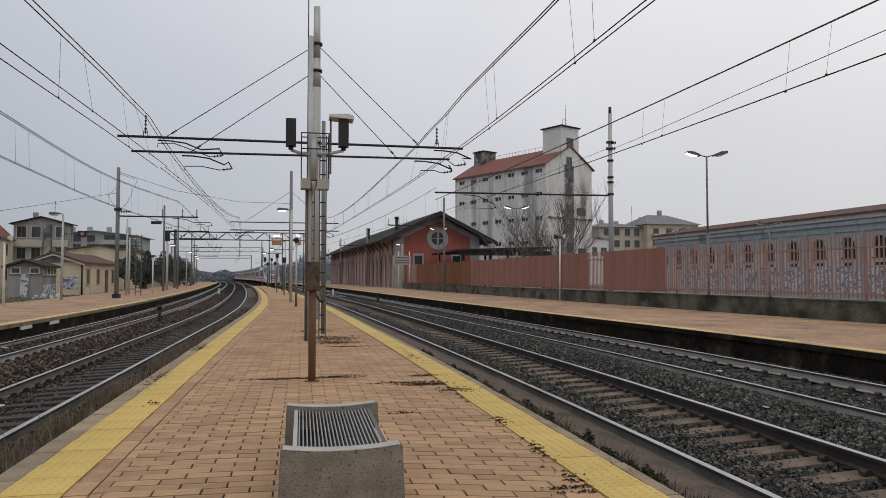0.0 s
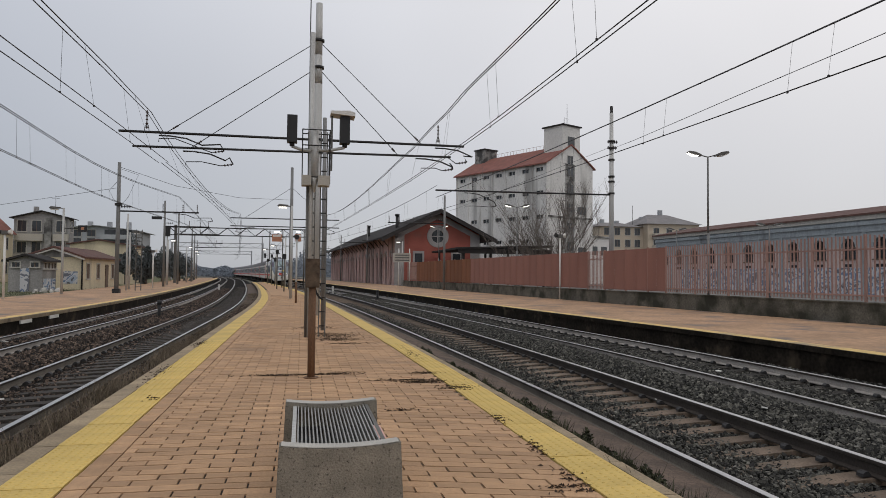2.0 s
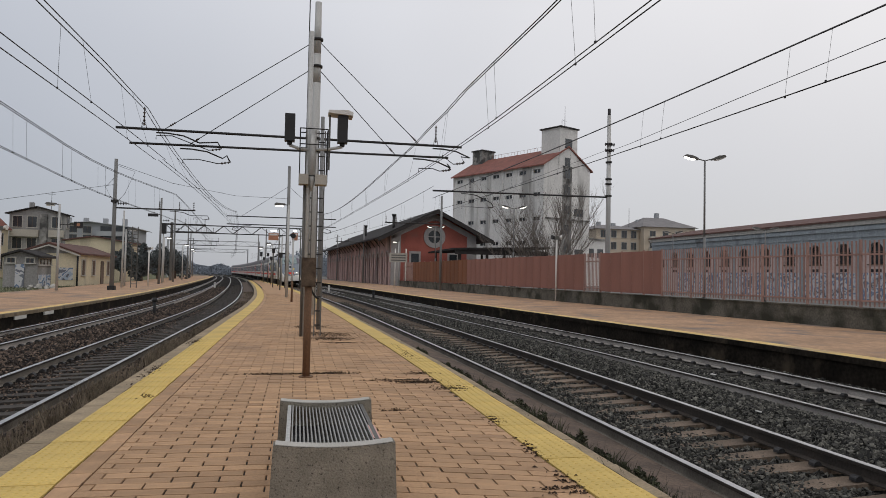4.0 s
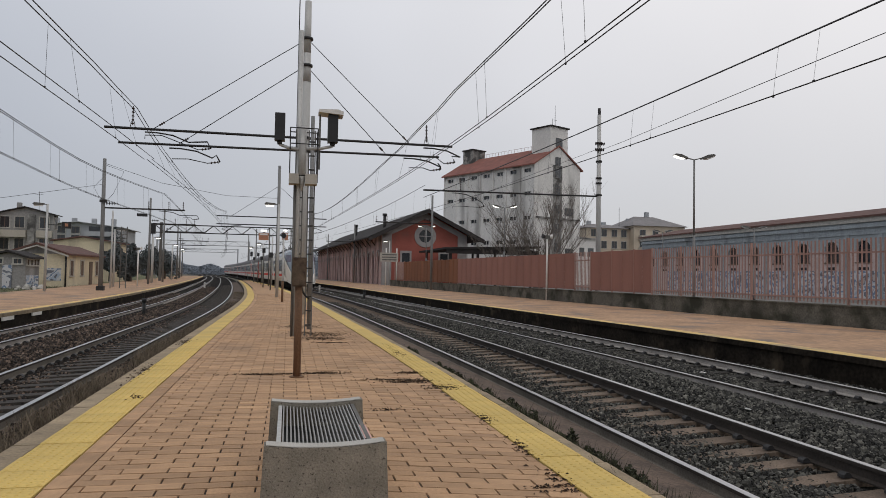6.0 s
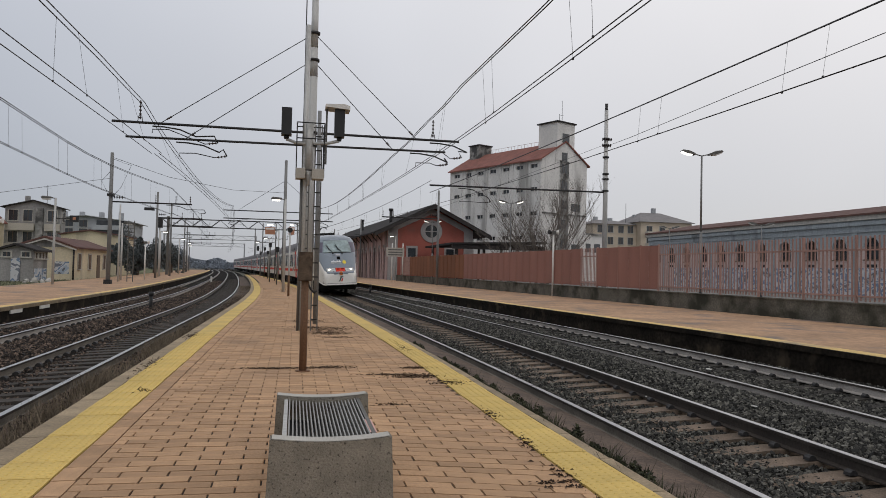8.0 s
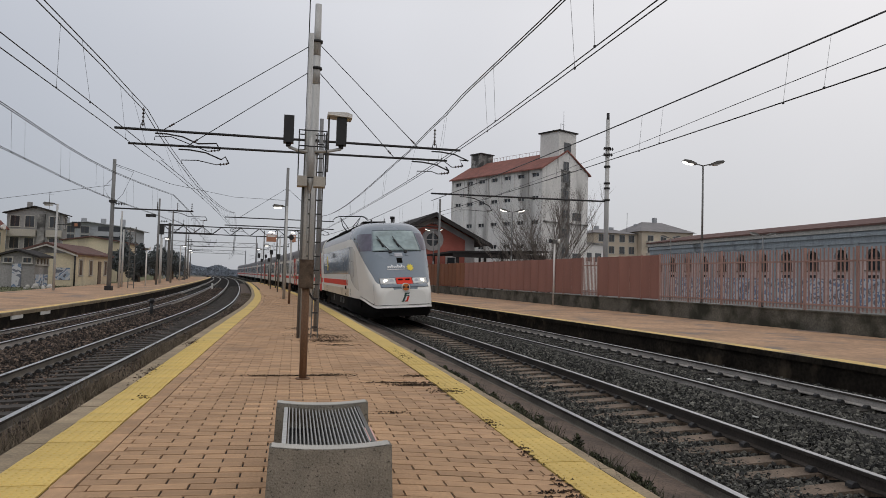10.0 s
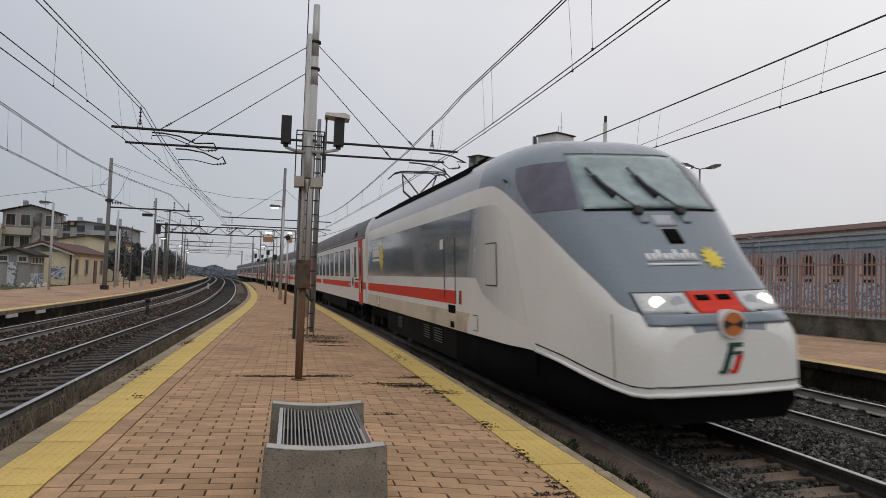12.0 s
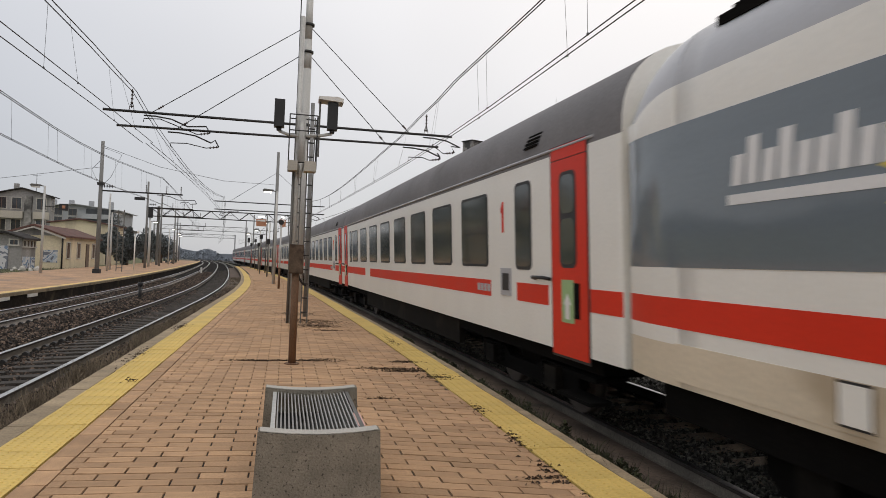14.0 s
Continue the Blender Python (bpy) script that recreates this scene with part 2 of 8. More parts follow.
BARWHITE = mat("white_sign_face", (0.72, 0.70, 0.66), 0.6, 0.06, 2, 30, 0.05)


def two_tone(m, colour, z):
    """Paint above height z in another colour, with an uneven edge."""
    n, l = m.node_tree.nodes, m.node_tree.links
    b = n["Principled BSDF"]
    old = b.inputs["Base Color"].links[0].from_socket
    tc = n.new("ShaderNodeTexCoord")
    sp = n.new("ShaderNodeSeparateXYZ")
    l.new(tc.outputs["Object"], sp.inputs[0])
    mr = n.new("ShaderNodeMapRange")
    mr.inputs["From Min"].default_value, mr.inputs["From Max"].default_value = z - 0.12, z + 0.12
    l.new(sp.outputs["Z"], mr.inputs["Value"])
    mx = n.new("ShaderNodeMixRGB")
    mx.inputs[2].default_value = (*colour, 1)
    l.new(mr.outputs[0], mx.inputs[0])
    l.new(old, mx.inputs[1])
    l.new(mx.outputs[0], b.inputs["Base Color"])


two_tone(WAREHOUSE, (0.33, 0.36, 0.375), 3.95)


# ======================================================== mesh helpers
def box(bm, x0, x1, y0, y1, z0, z1, m=None):
    v = [bm.verts.new(p) for p in ((x0, y0, z0), (x1, y0, z0), (x1, y1, z0), (x0, y1, z0), (x0, y0, z1), (x1, y0, z1), (x1, y1, z1), (x0, y1, z1))]
    if m is not None:
        for a in v:
            a.co = m @ a.co
    fs = [bm.faces.new([v[i] for i in f]) for f in ((3, 2, 1, 0), (4, 5, 6, 7), (0, 1, 5, 4), (1, 2, 6, 5), (2, 3, 7, 6), (3, 0, 4, 7))]
    return fs


def cyl(bm, p0, p1, r0, r1=None, n=12, caps=True):
    r1 = r0 if r1 is None else r1
    p0, p1 = Vector(p0), Vector(p1)
    q = (p1 - p0).to_track_quat("Z", "Y")
    rings = []
    for p, r in ((p0, r0), (p1, r1)):
        rings.append([bm.verts.new(p + q @ Vector((r * math.cos(2 * math.pi * k / n), r * math.sin(2 * math.pi * k / n), 0))) for k in range(n)])
    for k in range(n):
        f = bm.faces.new((rings[0][k], rings[0][(k + 1) % n], rings[1][(k + 1) % n], rings[1][k]))
        f.smooth = n > 6
    if caps:
        bm.faces.new(rings[0][::-1])
        bm.faces.new(rings[1])


def tube(bm, pts, r, n=5):
    """A thin round bar through a row of points."""
    pts = [Vector(p) for p in pts]
    last = None
    for i, p in enumerate(pts):
        d = (pts[min(i + 1, len(pts) - 1)] - pts[max(i - 1, 0)])
        q = d.to_track_quat("Z", "Y")
        ring = [bm.verts.new(p + q @ Vector((r * math.cos(2 * math.pi * k / n), r * math.sin(2 * math.pi * k / n), 0))) for k in range(n)]
        if last:
            for k in range(n):
                bm.faces.new((last[k], last[(k + 1) % n], ring[(k + 1) % n], ring[k])).smooth = True
        else:
            bm.faces.new(ring[::-1])
        last = ring
    bm.faces.new(last)


def prism(bm, outline, axis, a, b):
    """An outline (u, v) pushed along an axis from a to b. axis x: u=y, v=z; y: u=x, v=z; z: u=x, v=y."""
    def at(u, v, w):
        return {"x": (w, u, v), "y": (u, w, v), "z": (u, v, w)}[axis]
    lo = [bm.verts.new(at(u, v, a)) for u, v in outline]
    hi = [bm.verts.new(at(u, v, b)) for u, v in outline]
    n = len(outline)
    for k in range(n):
        bm.faces.new((lo[k], lo[(k + 1) % n], hi[(k + 1) % n], hi[k]))
    bm.faces.new(lo[::-1])
    bm.faces.new(hi)


def to_mesh(name, bm, material, bevel=0.0):
    if bevel:
        bmesh.ops.bevel(bm, geom=[e for e in bm.edges if len(e.link_faces) == 2 and e.calc_face_angle(0) > 0.6], offset=bevel, segments=2, affect="EDGES", profile=0.6)
    bmesh.ops.recalc_face_normals(bm, faces=bm.faces[:])
    me = bpy.data.meshes.new(name)
    bm.to_mesh(me)
    bm.free()
    for m in (material if isinstance(material, (list, tuple)) else [material]):
        me.materials.append(m)
    return me


def part(name, bm, material, parent, label="", bevel=0.0, at=None):
    ob = new(name, to_mesh(name, bm, material, bevel))
    ob.parent = parent
    if at is not None:
        ob.matrix_basis = at
    if label:
        tagged(ob, label)
    return ob


def solo(name, bm, material, label, category, kind="", group="", bevel=0.0, at=None):
    ob = new(name, to_mesh(name, bm, material, bevel))
    if at is not None:
        ob.matrix_basis = at
    return tagged(ob, label, category, group, kind)


def thing(name, label, category, at=None, group="", kind=""):
    ob = new(name)
    ob.empty_display_size = 0.2
    if at is not None:
        ob.matrix_basis = at
    return tagged(ob, label, category, group, kind)


def smooth_curve(rows):
    """A smooth function through (y, x) rows."""
    ys = np.array([r[0] for r in rows], float)
    xs = np.array([r[1] for r in rows], float)
    sl = np.gradient(xs, ys)

    def f(y):
        if y <= ys[0]:
            return float(xs[0])
        if y >= ys[-1]:
            return float(xs[-1] + sl[-1] * (y - ys[-1]))
        i = int(np.searchsorted(ys, y) - 1)
        i = max(0, min(i, len(ys) - 2))
        h = ys[i + 1] - ys[i]
        t = (y - ys[i]) / h
        return float((2 * t**3 - 3 * t**2 + 1) * xs[i] + (t**3 - 2 * t**2 + t) * h * sl[i] + (-2 * t**3 + 3 * t**2) * xs[i + 1] + (t**3 - t**2) * h * sl[i + 1])
    return f


# how far the tracks and edges have swung to the left, by the distance along the platform
DL = smooth_curve([(-80, 0), (20, 0), (30, -0.02), (38, -0.2), (45, -0.5), (51, -0.85), (57, -1.22), (71, -2.2), (81, -2.95), (100, -4.5), (119, -6.1), (140, -8.0), (164, -10.2), (210, -15.2), (300, -27), (420, -46)])
DR = smooth_curve([(-80, 0), (5, 0), (10, -0.07), (15, -0.22), (19, -0.38), (25, -0.63), (31, -0.9), (42, -1.48), (50, -2.0), (58, -2.6), (64, -3.05), (74, -3.95), (100, -6.8), (119, -8.6), (140, -10.8), (164, -13.2), (210, -18.2), (300, -30), (420, -49)])
DW = smooth_curve([(-80, 0), (8, 0), (11, -0.05), (15, -0.25), (20, -0.7), (24, -1.1), (29.5, -1.6), (37, -2.25), (51, -3.4), (69, -4.75), (84, -6.0), (100, -7.6), (119, -9.6), (140, -11.8), (164, -14.2), (210, -19.2), (300, -31), (420, -50)])


def D2(y):
    return 0.5 * (DR(y) + DW(y)) if y < 100 else DR(y)


def steps(a, b, fine=1.5):
    ys = [a]
    while ys[-1] < b:
        ys.append(min(b, ys[-1] + (fine if ys[-1] < 70 else fine * 3)))
    return ys


def strip(bm, fl, fr, ys, ztop, zbot, ends=True):
    """A slab between two curved edges."""
    rows = [[bm.verts.new((fl(y), y, ztop)), bm.verts.new((fr(y), y, ztop)), bm.verts.new((fr(y), y, zbot)), bm.verts.new((fl(y), y, zbot))] for y in ys]
    for a, b in zip(rows, rows[1:]):
        for k in range(4):
            bm.faces.new((a[k], a[(k + 1) % 4], b[(k + 1) % 4], b[k]))
    if ends:
        bm.faces.new(rows[0][::-1])
        bm.faces.new(rows[-1])


def bulk(name, verts, faces, material, parent=None, label="", category="", kind="stuff"):
    me = bpy.data.meshes.new(name)
    me.from_pydata(verts, [], faces)
    me.materials.append(material)
    ob = new(name, me)
    if parent:
        ob.parent = parent
    return tagged(ob, label, category, "", kind)


# ======================================================== ground, track beds, platforms
RAILZ = -0.30
CANT = 0.042
FAR = 420

bm = bmesh.new()
box(bm, -1500, 1500, -300, 2500, -1.0, -0.66)
solo("ground", bm, GROUND, "flat winter ground of earth and gravel", "ground", "structure")

TRACKS = {"inner_left": (-3.85, DL), "outer_left": (-7.0, DL), "inner_right": (4.5, DR), "outer_right": (8.12, D2)}
for n_, (k, (c, f)) in enumerate(TRACKS.items()):
    bm = bmesh.new()
    strip(bm, lambda y: c + f(y) - 1.72, lambda y: c + f(y) + 1.95, steps(-40, FAR, 3), RAILZ - 0.185 - 0.006 * (n_ % 2), -0.9)
    solo("track_bed", bm, BALLAST if "right" in k else BALLAST_R, "grey crushed-stone ballast bed under the rails", "ballast", "structure")

# island platform that carries the camera
PL_L, PL_R = -2.12, 2.41
YEL_L0, YEL_L1 = -1.93, -1.53
YEL_R0, YEL_R1 = 1.93, 2.31

bm = bmesh.new()
strip(bm, lambda y: PL_L + DL(y), lambda y: PL_R + DR(y), steps(-20, 112), -0.012, -0.9)
solo("platform_island", bm, JOINT, "long island platform slab with dark soil in the joints", "platform", "structure")
PLAT = bpy.data.objects["platform_island"]

bm = bmesh.new()
strip(bm, lambda y: 10.2 + DW(y), lambda y: 17.3 + DW(y), steps(-20, 160), 0.05, -0.9)
solo("platform_right", bm, PLATFORM_B, "side platform paved in worn orange asphalt", "platform", "structure")
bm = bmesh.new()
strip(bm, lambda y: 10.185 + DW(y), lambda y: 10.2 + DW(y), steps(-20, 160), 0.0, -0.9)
solo("platform_face_right", bm, EDGE_DARK, "dark mottled face of the side platform", "platform face", "structure")
bm = bmesh.new()
strip(bm, lambda y: 10.20 + DW(y), lambda y: 10.58 + DW(y), steps(-20, 160), 0.056, 0.03)
solo("platform_line_right", bm, TACTILE_FAR, "worn yellow safety line along the platform edge", "platform edge", "structure")

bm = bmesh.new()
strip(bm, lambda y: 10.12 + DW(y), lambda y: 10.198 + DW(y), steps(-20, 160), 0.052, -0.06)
solo("platform_kerb_right", bm, EDGE_DARK, "dark mottled kerb stone of the side platform", "kerb", "structure")

bm = bmesh.new()
strip(bm, lambda y: -15.2 + DL(y), lambda y: -8.55 + DL(y), steps(-20, 190), 0.0, -0.9)
solo("platform_left", bm, PLATFORM_B, "far side platform paved in worn orange asphalt", "platform", "structure")
bm = bmesh.new()
strip(bm, lambda y: -8.55 + DL(y), lambda y: -8.535 + DL(y), steps(-20, 190), -0.05, -0.9)
solo("platform_face_left", bm, EDGE_DARK, "dark mottled face of the far platform", "platform face", "structure")
bm = bmesh.new()
strip(bm, lambda y: -8.88 + DL(y), lambda y: -8.56 + DL(y), steps(-20, 190), 0.006, -0.03)
solo("platform_line_left", bm, TACTILE_FAR, "worn yellow safety line along the platform edge", "platform edge", "structure")

bm = bmesh.new()
strip(bm, lambda y: -8.558 + DL(y), lambda y: -8.47 + DL(y), steps(-20, 190), 0.003, -0.11)
solo("platform_kerb_left", bm, KERB, "stained kerb stone of the far platform", "kerb", "structure")

# grass behind the far platform, yard behind the wall
bm = bmesh.new()
strip(bm, lambda y: -90, lambda y: -15.2 + DL(y), steps(-20, 230, 6), -0.10, -0.9)
solo("grass_verge", bm, GRASS_BED, "thin winter grass beside the far platform", "grass", "structure")
bm = bmesh.new()
strip(bm, lambda y: 17.6 + DW(y), lambda y: 140, steps(-20, 230, 6), 0.0, -0.9)
solo("goods_yard", bm, YARD, "grey asphalt of the old goods yard", "yard", "structure")

# cess strips beside the island platform
bm = bmesh.new()
rows = []
for y in steps(-20, 112):
    rows.append([bm.verts.new((x + DR(y), y, z)) for x, z in ((PL_R, -0.15), (2.75, -0.25), (3.2, -0.37), (3.62, -0.43), (3.62, -0.9), (PL_R, -0.9))])
for a, b in zip(rows, rows[1:]):
    for k in range(6):
        bm.faces.new((a[k], a[(k + 1) % 6], b[(k + 1) % 6], b[k]))
bm.faces.new(rows[0][::-1])
bm.faces.new(rows[-1])
solo("cess_right", bm, EARTH, "flat brown strip of earth beside the rail", "earth", "structure")
bm = bmesh.new()
strip(bm, lambda y: -2.98 + DL(y), lambda y: PL_L + DL(y), steps(-20, 112), -0.33, -0.9)
solo("cess_left", bm, EARTH, "strip of earth and dry weeds beside the rail", "earth", "structure")


# ======================================================== rails and sleepers
def rail(c, f, side, pale):
    """One flat-bottom rail, its head in a material of its own."""
    z = RAILZ + CANT * side
    prof = [(-0.062, -0.155), (0.062, -0.155), (0.062, -0.14), (0.012, -0.125), (0.012, -0.045), (0.036, -0.036), (0.036, -0.004), (0.030, 0.0), (-0.030, 0.0), (-0.036, -0.004), (-0.036, -0.036), (-0.012, -0.045), (-0.012, -0.125), (-0.062, -0.14)]
    bm = bmesh.new()
    last = None
    for y in steps(-30, FAR, 1.5):
        ring = [bm.verts.new((c + f(y) + u, y, z + v)) for u, v in prof]
        if last:
            for k in range(len(prof)):
                fc = bm.faces.new((last[k], last[(k + 1) % len(prof)], ring[(k + 1) % len(prof)], ring[k]))
                # head sides reuse the web colour that has shadow painted in
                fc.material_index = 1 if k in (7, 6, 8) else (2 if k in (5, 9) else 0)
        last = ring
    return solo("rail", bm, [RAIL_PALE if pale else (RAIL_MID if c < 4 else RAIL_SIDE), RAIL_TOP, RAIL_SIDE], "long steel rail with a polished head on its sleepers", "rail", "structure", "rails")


for k, (c, f) in TRACKS.items():
    for side in (-1, 1):
        rail(c + side * 0.7525, f, side, "outer" in k)



def sleepers(c, f, material, label, spacing=0.52):
    top = RAILZ - 0.155
    bm = bmesh.new()
    prism(bm, [(-1.3, -0.2), (1.3, -0.2), (1.3, -0.02), (1.22, 0.0), (-1.22, 0.0), (-1.3, -0.02)], "y", -0.125, 0.125)
    me = to_mesh("sleeper", bm, material, 0.012)
    holder = thing("sleeper_row", label, "sleepers", kind="structure")
    y = -9.96
    n = 0
    while y < 200:
        m = Matrix.Translation((c + f(y), y + random.uniform(-0.03, 0.03), top)) @ pose(0, 0, 0, 0, -math.degrees(CANT / 0.7525), math.degrees(-math.atan2(f(y + 1) - f(y - 1), 2)) * -1 + random.uniform(-0.6, 0.6))
        ob = new("sleeper", me)
        ob.parent = holder
        ob.matrix_basis = m
        y += spacing
        n += 1
        if n > 203:
            break


sleepers(4.5, DR, SLEEPER, "row of brown concrete sleepers set in ballast")
sleepers(8.12, D2, SLEEPER_X, "row of dark sleepers half buried in ballast")
sleepers(-3.85, DL, SLEEPER_D, "row of dark oil-stained sleepers in ballast")
sleepers(-7.0, DL, SLEEPER_X, "row of dark sleepers half buried in ballast")

# fastenings beside the rails: dark clips, one at each sleeper end
bm = bmesh.new()
prism(bm, [(-0.05, 0.0), (0.05, 0.0), (0.045, 0.03), (0.015, 0.055), (-0.015, 0.055), (-0.045, 0.03)], "y", -0.045, 0.045)
CLIP = to_mesh("rail_clip", bm, DARK, 0.01)
for k, (c, f) in TRACKS.items():
    holder = thing("fastening_row", "dark iron rail fastenings on the sleepers", "fastenings", kind="structure")
    for side in (-1, 1):
        for i in range(70):
            y = 3.0 + i * 0.52
            for off in (-0.115, 0.115):
                if (c < 0) != (off > 0) and "outer" not in k:
                    continue
                ob = new("rail_clip", CLIP)
                ob.parent = holder
                ob.matrix_basis = pose(c + side * 0.7525 + f(y) + off, y, RAILZ + CANT * side - 0.15) @ Matrix.Scale(1.15 if c < 0 else 0.9, 4)


# ======================================================== ballast stones
def stones(name, regions, material, label, seed):
    """Crushed stone: skewed, turned blocks with uneven corners."""
    rng = np.random.default_rng(seed)
    base = np.array([(-1, -1, -1), (1, -1, -1), (1, 1, -1), (-1, 1, -1), (-1, -1, 1), (1, -1, 1), (1, 1, 1), (-1, 1, 1)], float) * 0.62
    quad = np.array([(3, 2, 1, 0), (4, 5, 6, 7), (0, 1, 5, 4), (1, 2, 6, 5), (2, 3, 7, 6), (3, 0, 4, 7)])
    vs, fs, k = [], [], 0
    for x0, x1, f, y0, y1, count, z, hump, size in regions:
        y = y0 + (y1 - y0) * rng.random(count) ** 2.0
        s = rng.random(count)
        x = x0 + (x1 - x0) * s + np.array([f(q) for q in y])
        zz = z + hump * np.sin(np.pi * s) + rng.random(count) * 0.022
        v = base[None] * rng.uniform(0.45, 1.25, (count, 8, 1)) * rng.uniform(0.6, 1.2, (count, 1, 3)) * (size * rng.uniform(0.6, 1.3, count))[:, None, None]
        q = rng.normal(size=(count, 4))
        q /= np.linalg.norm(q, axis=1)[:, None]
        a, b, c, d = q.T
        rot = np.array([[1 - 2 * (c * c + d * d), 2 * (b * c - a * d), 2 * (b * d + a * c)], [2 * (b * c + a * d), 1 - 2 * (b * b + d * d), 2 * (c * d - a * b)], [2 * (b * d - a * c), 2 * (c * d + a * b), 1 - 2 * (b * b + c * c)]]).transpose(2, 0, 1)
        v = np.einsum("nij,nkj->nki", rot, v) + np.stack([x, y, zz], 1)[:, None]
        vs.append(v.reshape(-1, 3))
        fs.append((quad[None] + 8 * np.arange(count)[:, None, None] + k).reshape(-1, 4))
        k += 8 * count
    return bulk(name, np.concatenate(vs).tolist(), np.concatenate(fs).tolist(), material, None, label, "ballast")


stones("ballast_stones", [
    (5.40, 7.20, DR, 3.0, 60, 46000, RAILZ - 0.15, 0.10, 0.034),
    (3.85, 5.15, DR, 3.0, 45, 30000, RAILZ - 0.174, 0.0, 0.027),
    (7.45, 8.8, D2, 6.0, 50, 20000, RAILZ - 0.168, 0.0, 0.036),
    (8.95, 10.1, D2, 6.0, 50, 14000, RAILZ - 0.175, 0.0, 0.036),
    (3.85, 5.15, DR, 3.0, -10, 3500, RAILZ - 0.178, 0.0, 0.034),
    (5.40, 7.20, DR, 3.0, -10, 5000, RAILZ - 0.15, 0.10, 0.042)], STONE, "loose grey crushed stone between the rails", 3)
stones("ballast_stones", [
    (-6.15, -4.65, DL, 8.0, 80, 26000, RAILZ - 0.14, 0.08, 0.038),
    (-4.5, -3.2, DL, 6.0, -10, 3000, RAILZ - 0.195, 0.0, 0.034),
    (-6.15, -4.65, DL, 8.0, -10, 4000, RAILZ - 0.14, 0.08, 0.042),
    (-4.5, -3.2, DL, 6.0, 40, 9000, RAILZ - 0.195, 0.0, 0.03),
    (-2.95, -2.2, DL, 4.0, 40, 7000, -0.335, 0.0, 0.028),
    (-8.4, -6.3, DL, 10.0, 60, 18000, RAILZ - 0.172, 0.0, 0.035)], STONE_R, "loose rust-brown crushed stone between the rails", 4)
# ======================================================== fence wall and fence
def wall_x(y):
    return 17.0 + DW(y)


bm = bmesh.new()
strip(bm, lambda y: wall_x(y), lambda y: wall_x(y) + 0.35, steps(-6, 79), 0.66, -0.2)
solo("wall_low", bm, CONC_WALL, "low mossy concrete wall behind the platform", "wall", "structure")
bm = bmesh.new()
strip(bm, lambda y: wall_x(y) - 0.03, lambda y: wall_x(y) + 0.38, steps(-6, 79), 0.70, 0.66)
solo("wall_coping", bm, CONC_WALL, "weathered coping of the low wall", "coping", "structure")

FZ0, FZ1 = 0.70, 2.72


def wall_frame(y):
    """Pose on the wall's top with local y along the wall."""
    a = math.atan2(wall_x(y + 0.5) - wall_x(y - 0.5), 1.0)
    return Matrix.Translation((wall_x(y) + 0.17, y, 0)) @ pose(0, 0, 0, 0, 0, -math.degrees(a))


def fence_bay(y0, length, solid, material):
    """One bay: two posts, two rails, and upright bars, or a sheet with folds."""
    holder = thing("fence_bay", "faded red steel fence bay clad in sheet metal" if solid else "faded red steel bar fence bay on a low wall", "fence", wall_frame(y0 + length / 2), "platform fence")
    h = length / 2
    bm = bmesh.new()
    box(bm, -0.04, 0.04, -0.03, 0.03, FZ0, FZ1 + 0.03)
    part("post", bm, FENCE_BAR, holder, at=pose(0, -h, 0))
    for z in (FZ0 + 0.20, FZ1 - 0.42):
        bm = bmesh.new()
        box(bm, -0.025, 0.025, -h + 0.03, h - 0.03, z - 0.025, z + 0.025)
        part("rail", bm, FENCE_BAR, holder)
    if solid:
        n = max(2, int(length / 0.85))
        w = (length - 0.02) / n
        for i in range(n):
            bm = bmesh.new()
            a, b = -h + i * w + 0.006, -h + (i + 1) * w - 0.006
            prism(bm, [(-0.045, a), (-0.060, a + 0.03), (-0.045, a + 0.06), (-0.045, b - 0.06), (-0.060, b - 0.03), (-0.045, b), (-0.040, b), (-0.040, a)], "z", FZ0 + 0.06, FZ1 - 0.02)
            part("panel", bm, material, holder)
    else:
        n = int(length / 0.145)
        bm = bmesh.new()
        box(bm, -0.012, 0.012, -0.022, 0.022, FZ0 + 0.05, FZ1)
        me = to_mesh("bar", bm, FENCE_BAR)
        for i in range(1, n):
            ob = new("bar", me)
            ob.parent = holder
            ob.matrix_basis = pose(0, -h + length * i / n, random.uniform(-0.01, 0.01))
    return holder


y = 8.0
while y < 28:
    fence_bay(y, 2.0, False, FENCE_BAR)
    y += 2.0
fence_bay(28.0, 1.4, True, FENCE_RED)
fence_bay(29.4, 1.9, True, FENCE_RED)
fence_bay(31.3, 2.0, True, FENCE_RED)
fence_bay(33.3, 1.75, False, FENCE_BAR)
y = 35.05
for i in range(9):
    fence_bay(y, 2.2, True, FENCE_RED)
    y += 2.2
for i in range(8):
    fence_bay(y, 2.3, True, FENCE_RUST)
    y += 2.3
for i in range(2):
    fence_bay(y, 2.3, False, FENCE_BAR)
    y += 2.3
FENCE_END = y

# ======================================================== goods shed
SHED = Matrix.Translation((11.6, 88.0, 0.0)) @ pose(0, 0, 0, 0, 0, 3.8)
shed = thing("goods_shed", "old red-stucco goods shed with arched doors and wide dark eaves", "goods shed", SHED)
SW, SL, SE, SR = 11.3, 74.0, 6.7, 9.5


def arch_panel(bm, y, w, h, x, depth, n=8):
    """An arched recess filler on a wall that faces -x."""
    pts = [(y - w / 2, 0.25), (y + w / 2, 0.25), (y + w / 2, h - w / 2)]
    pts += [(y + w / 2 * math.cos(math.pi * k / n), h - w / 2 + w / 2 * math.sin(math.pi * k / n)) for k in range(1, n)]
    pts += [(y - w / 2, h - w / 2)]
    prism(bm, pts, "x", x, x + depth)


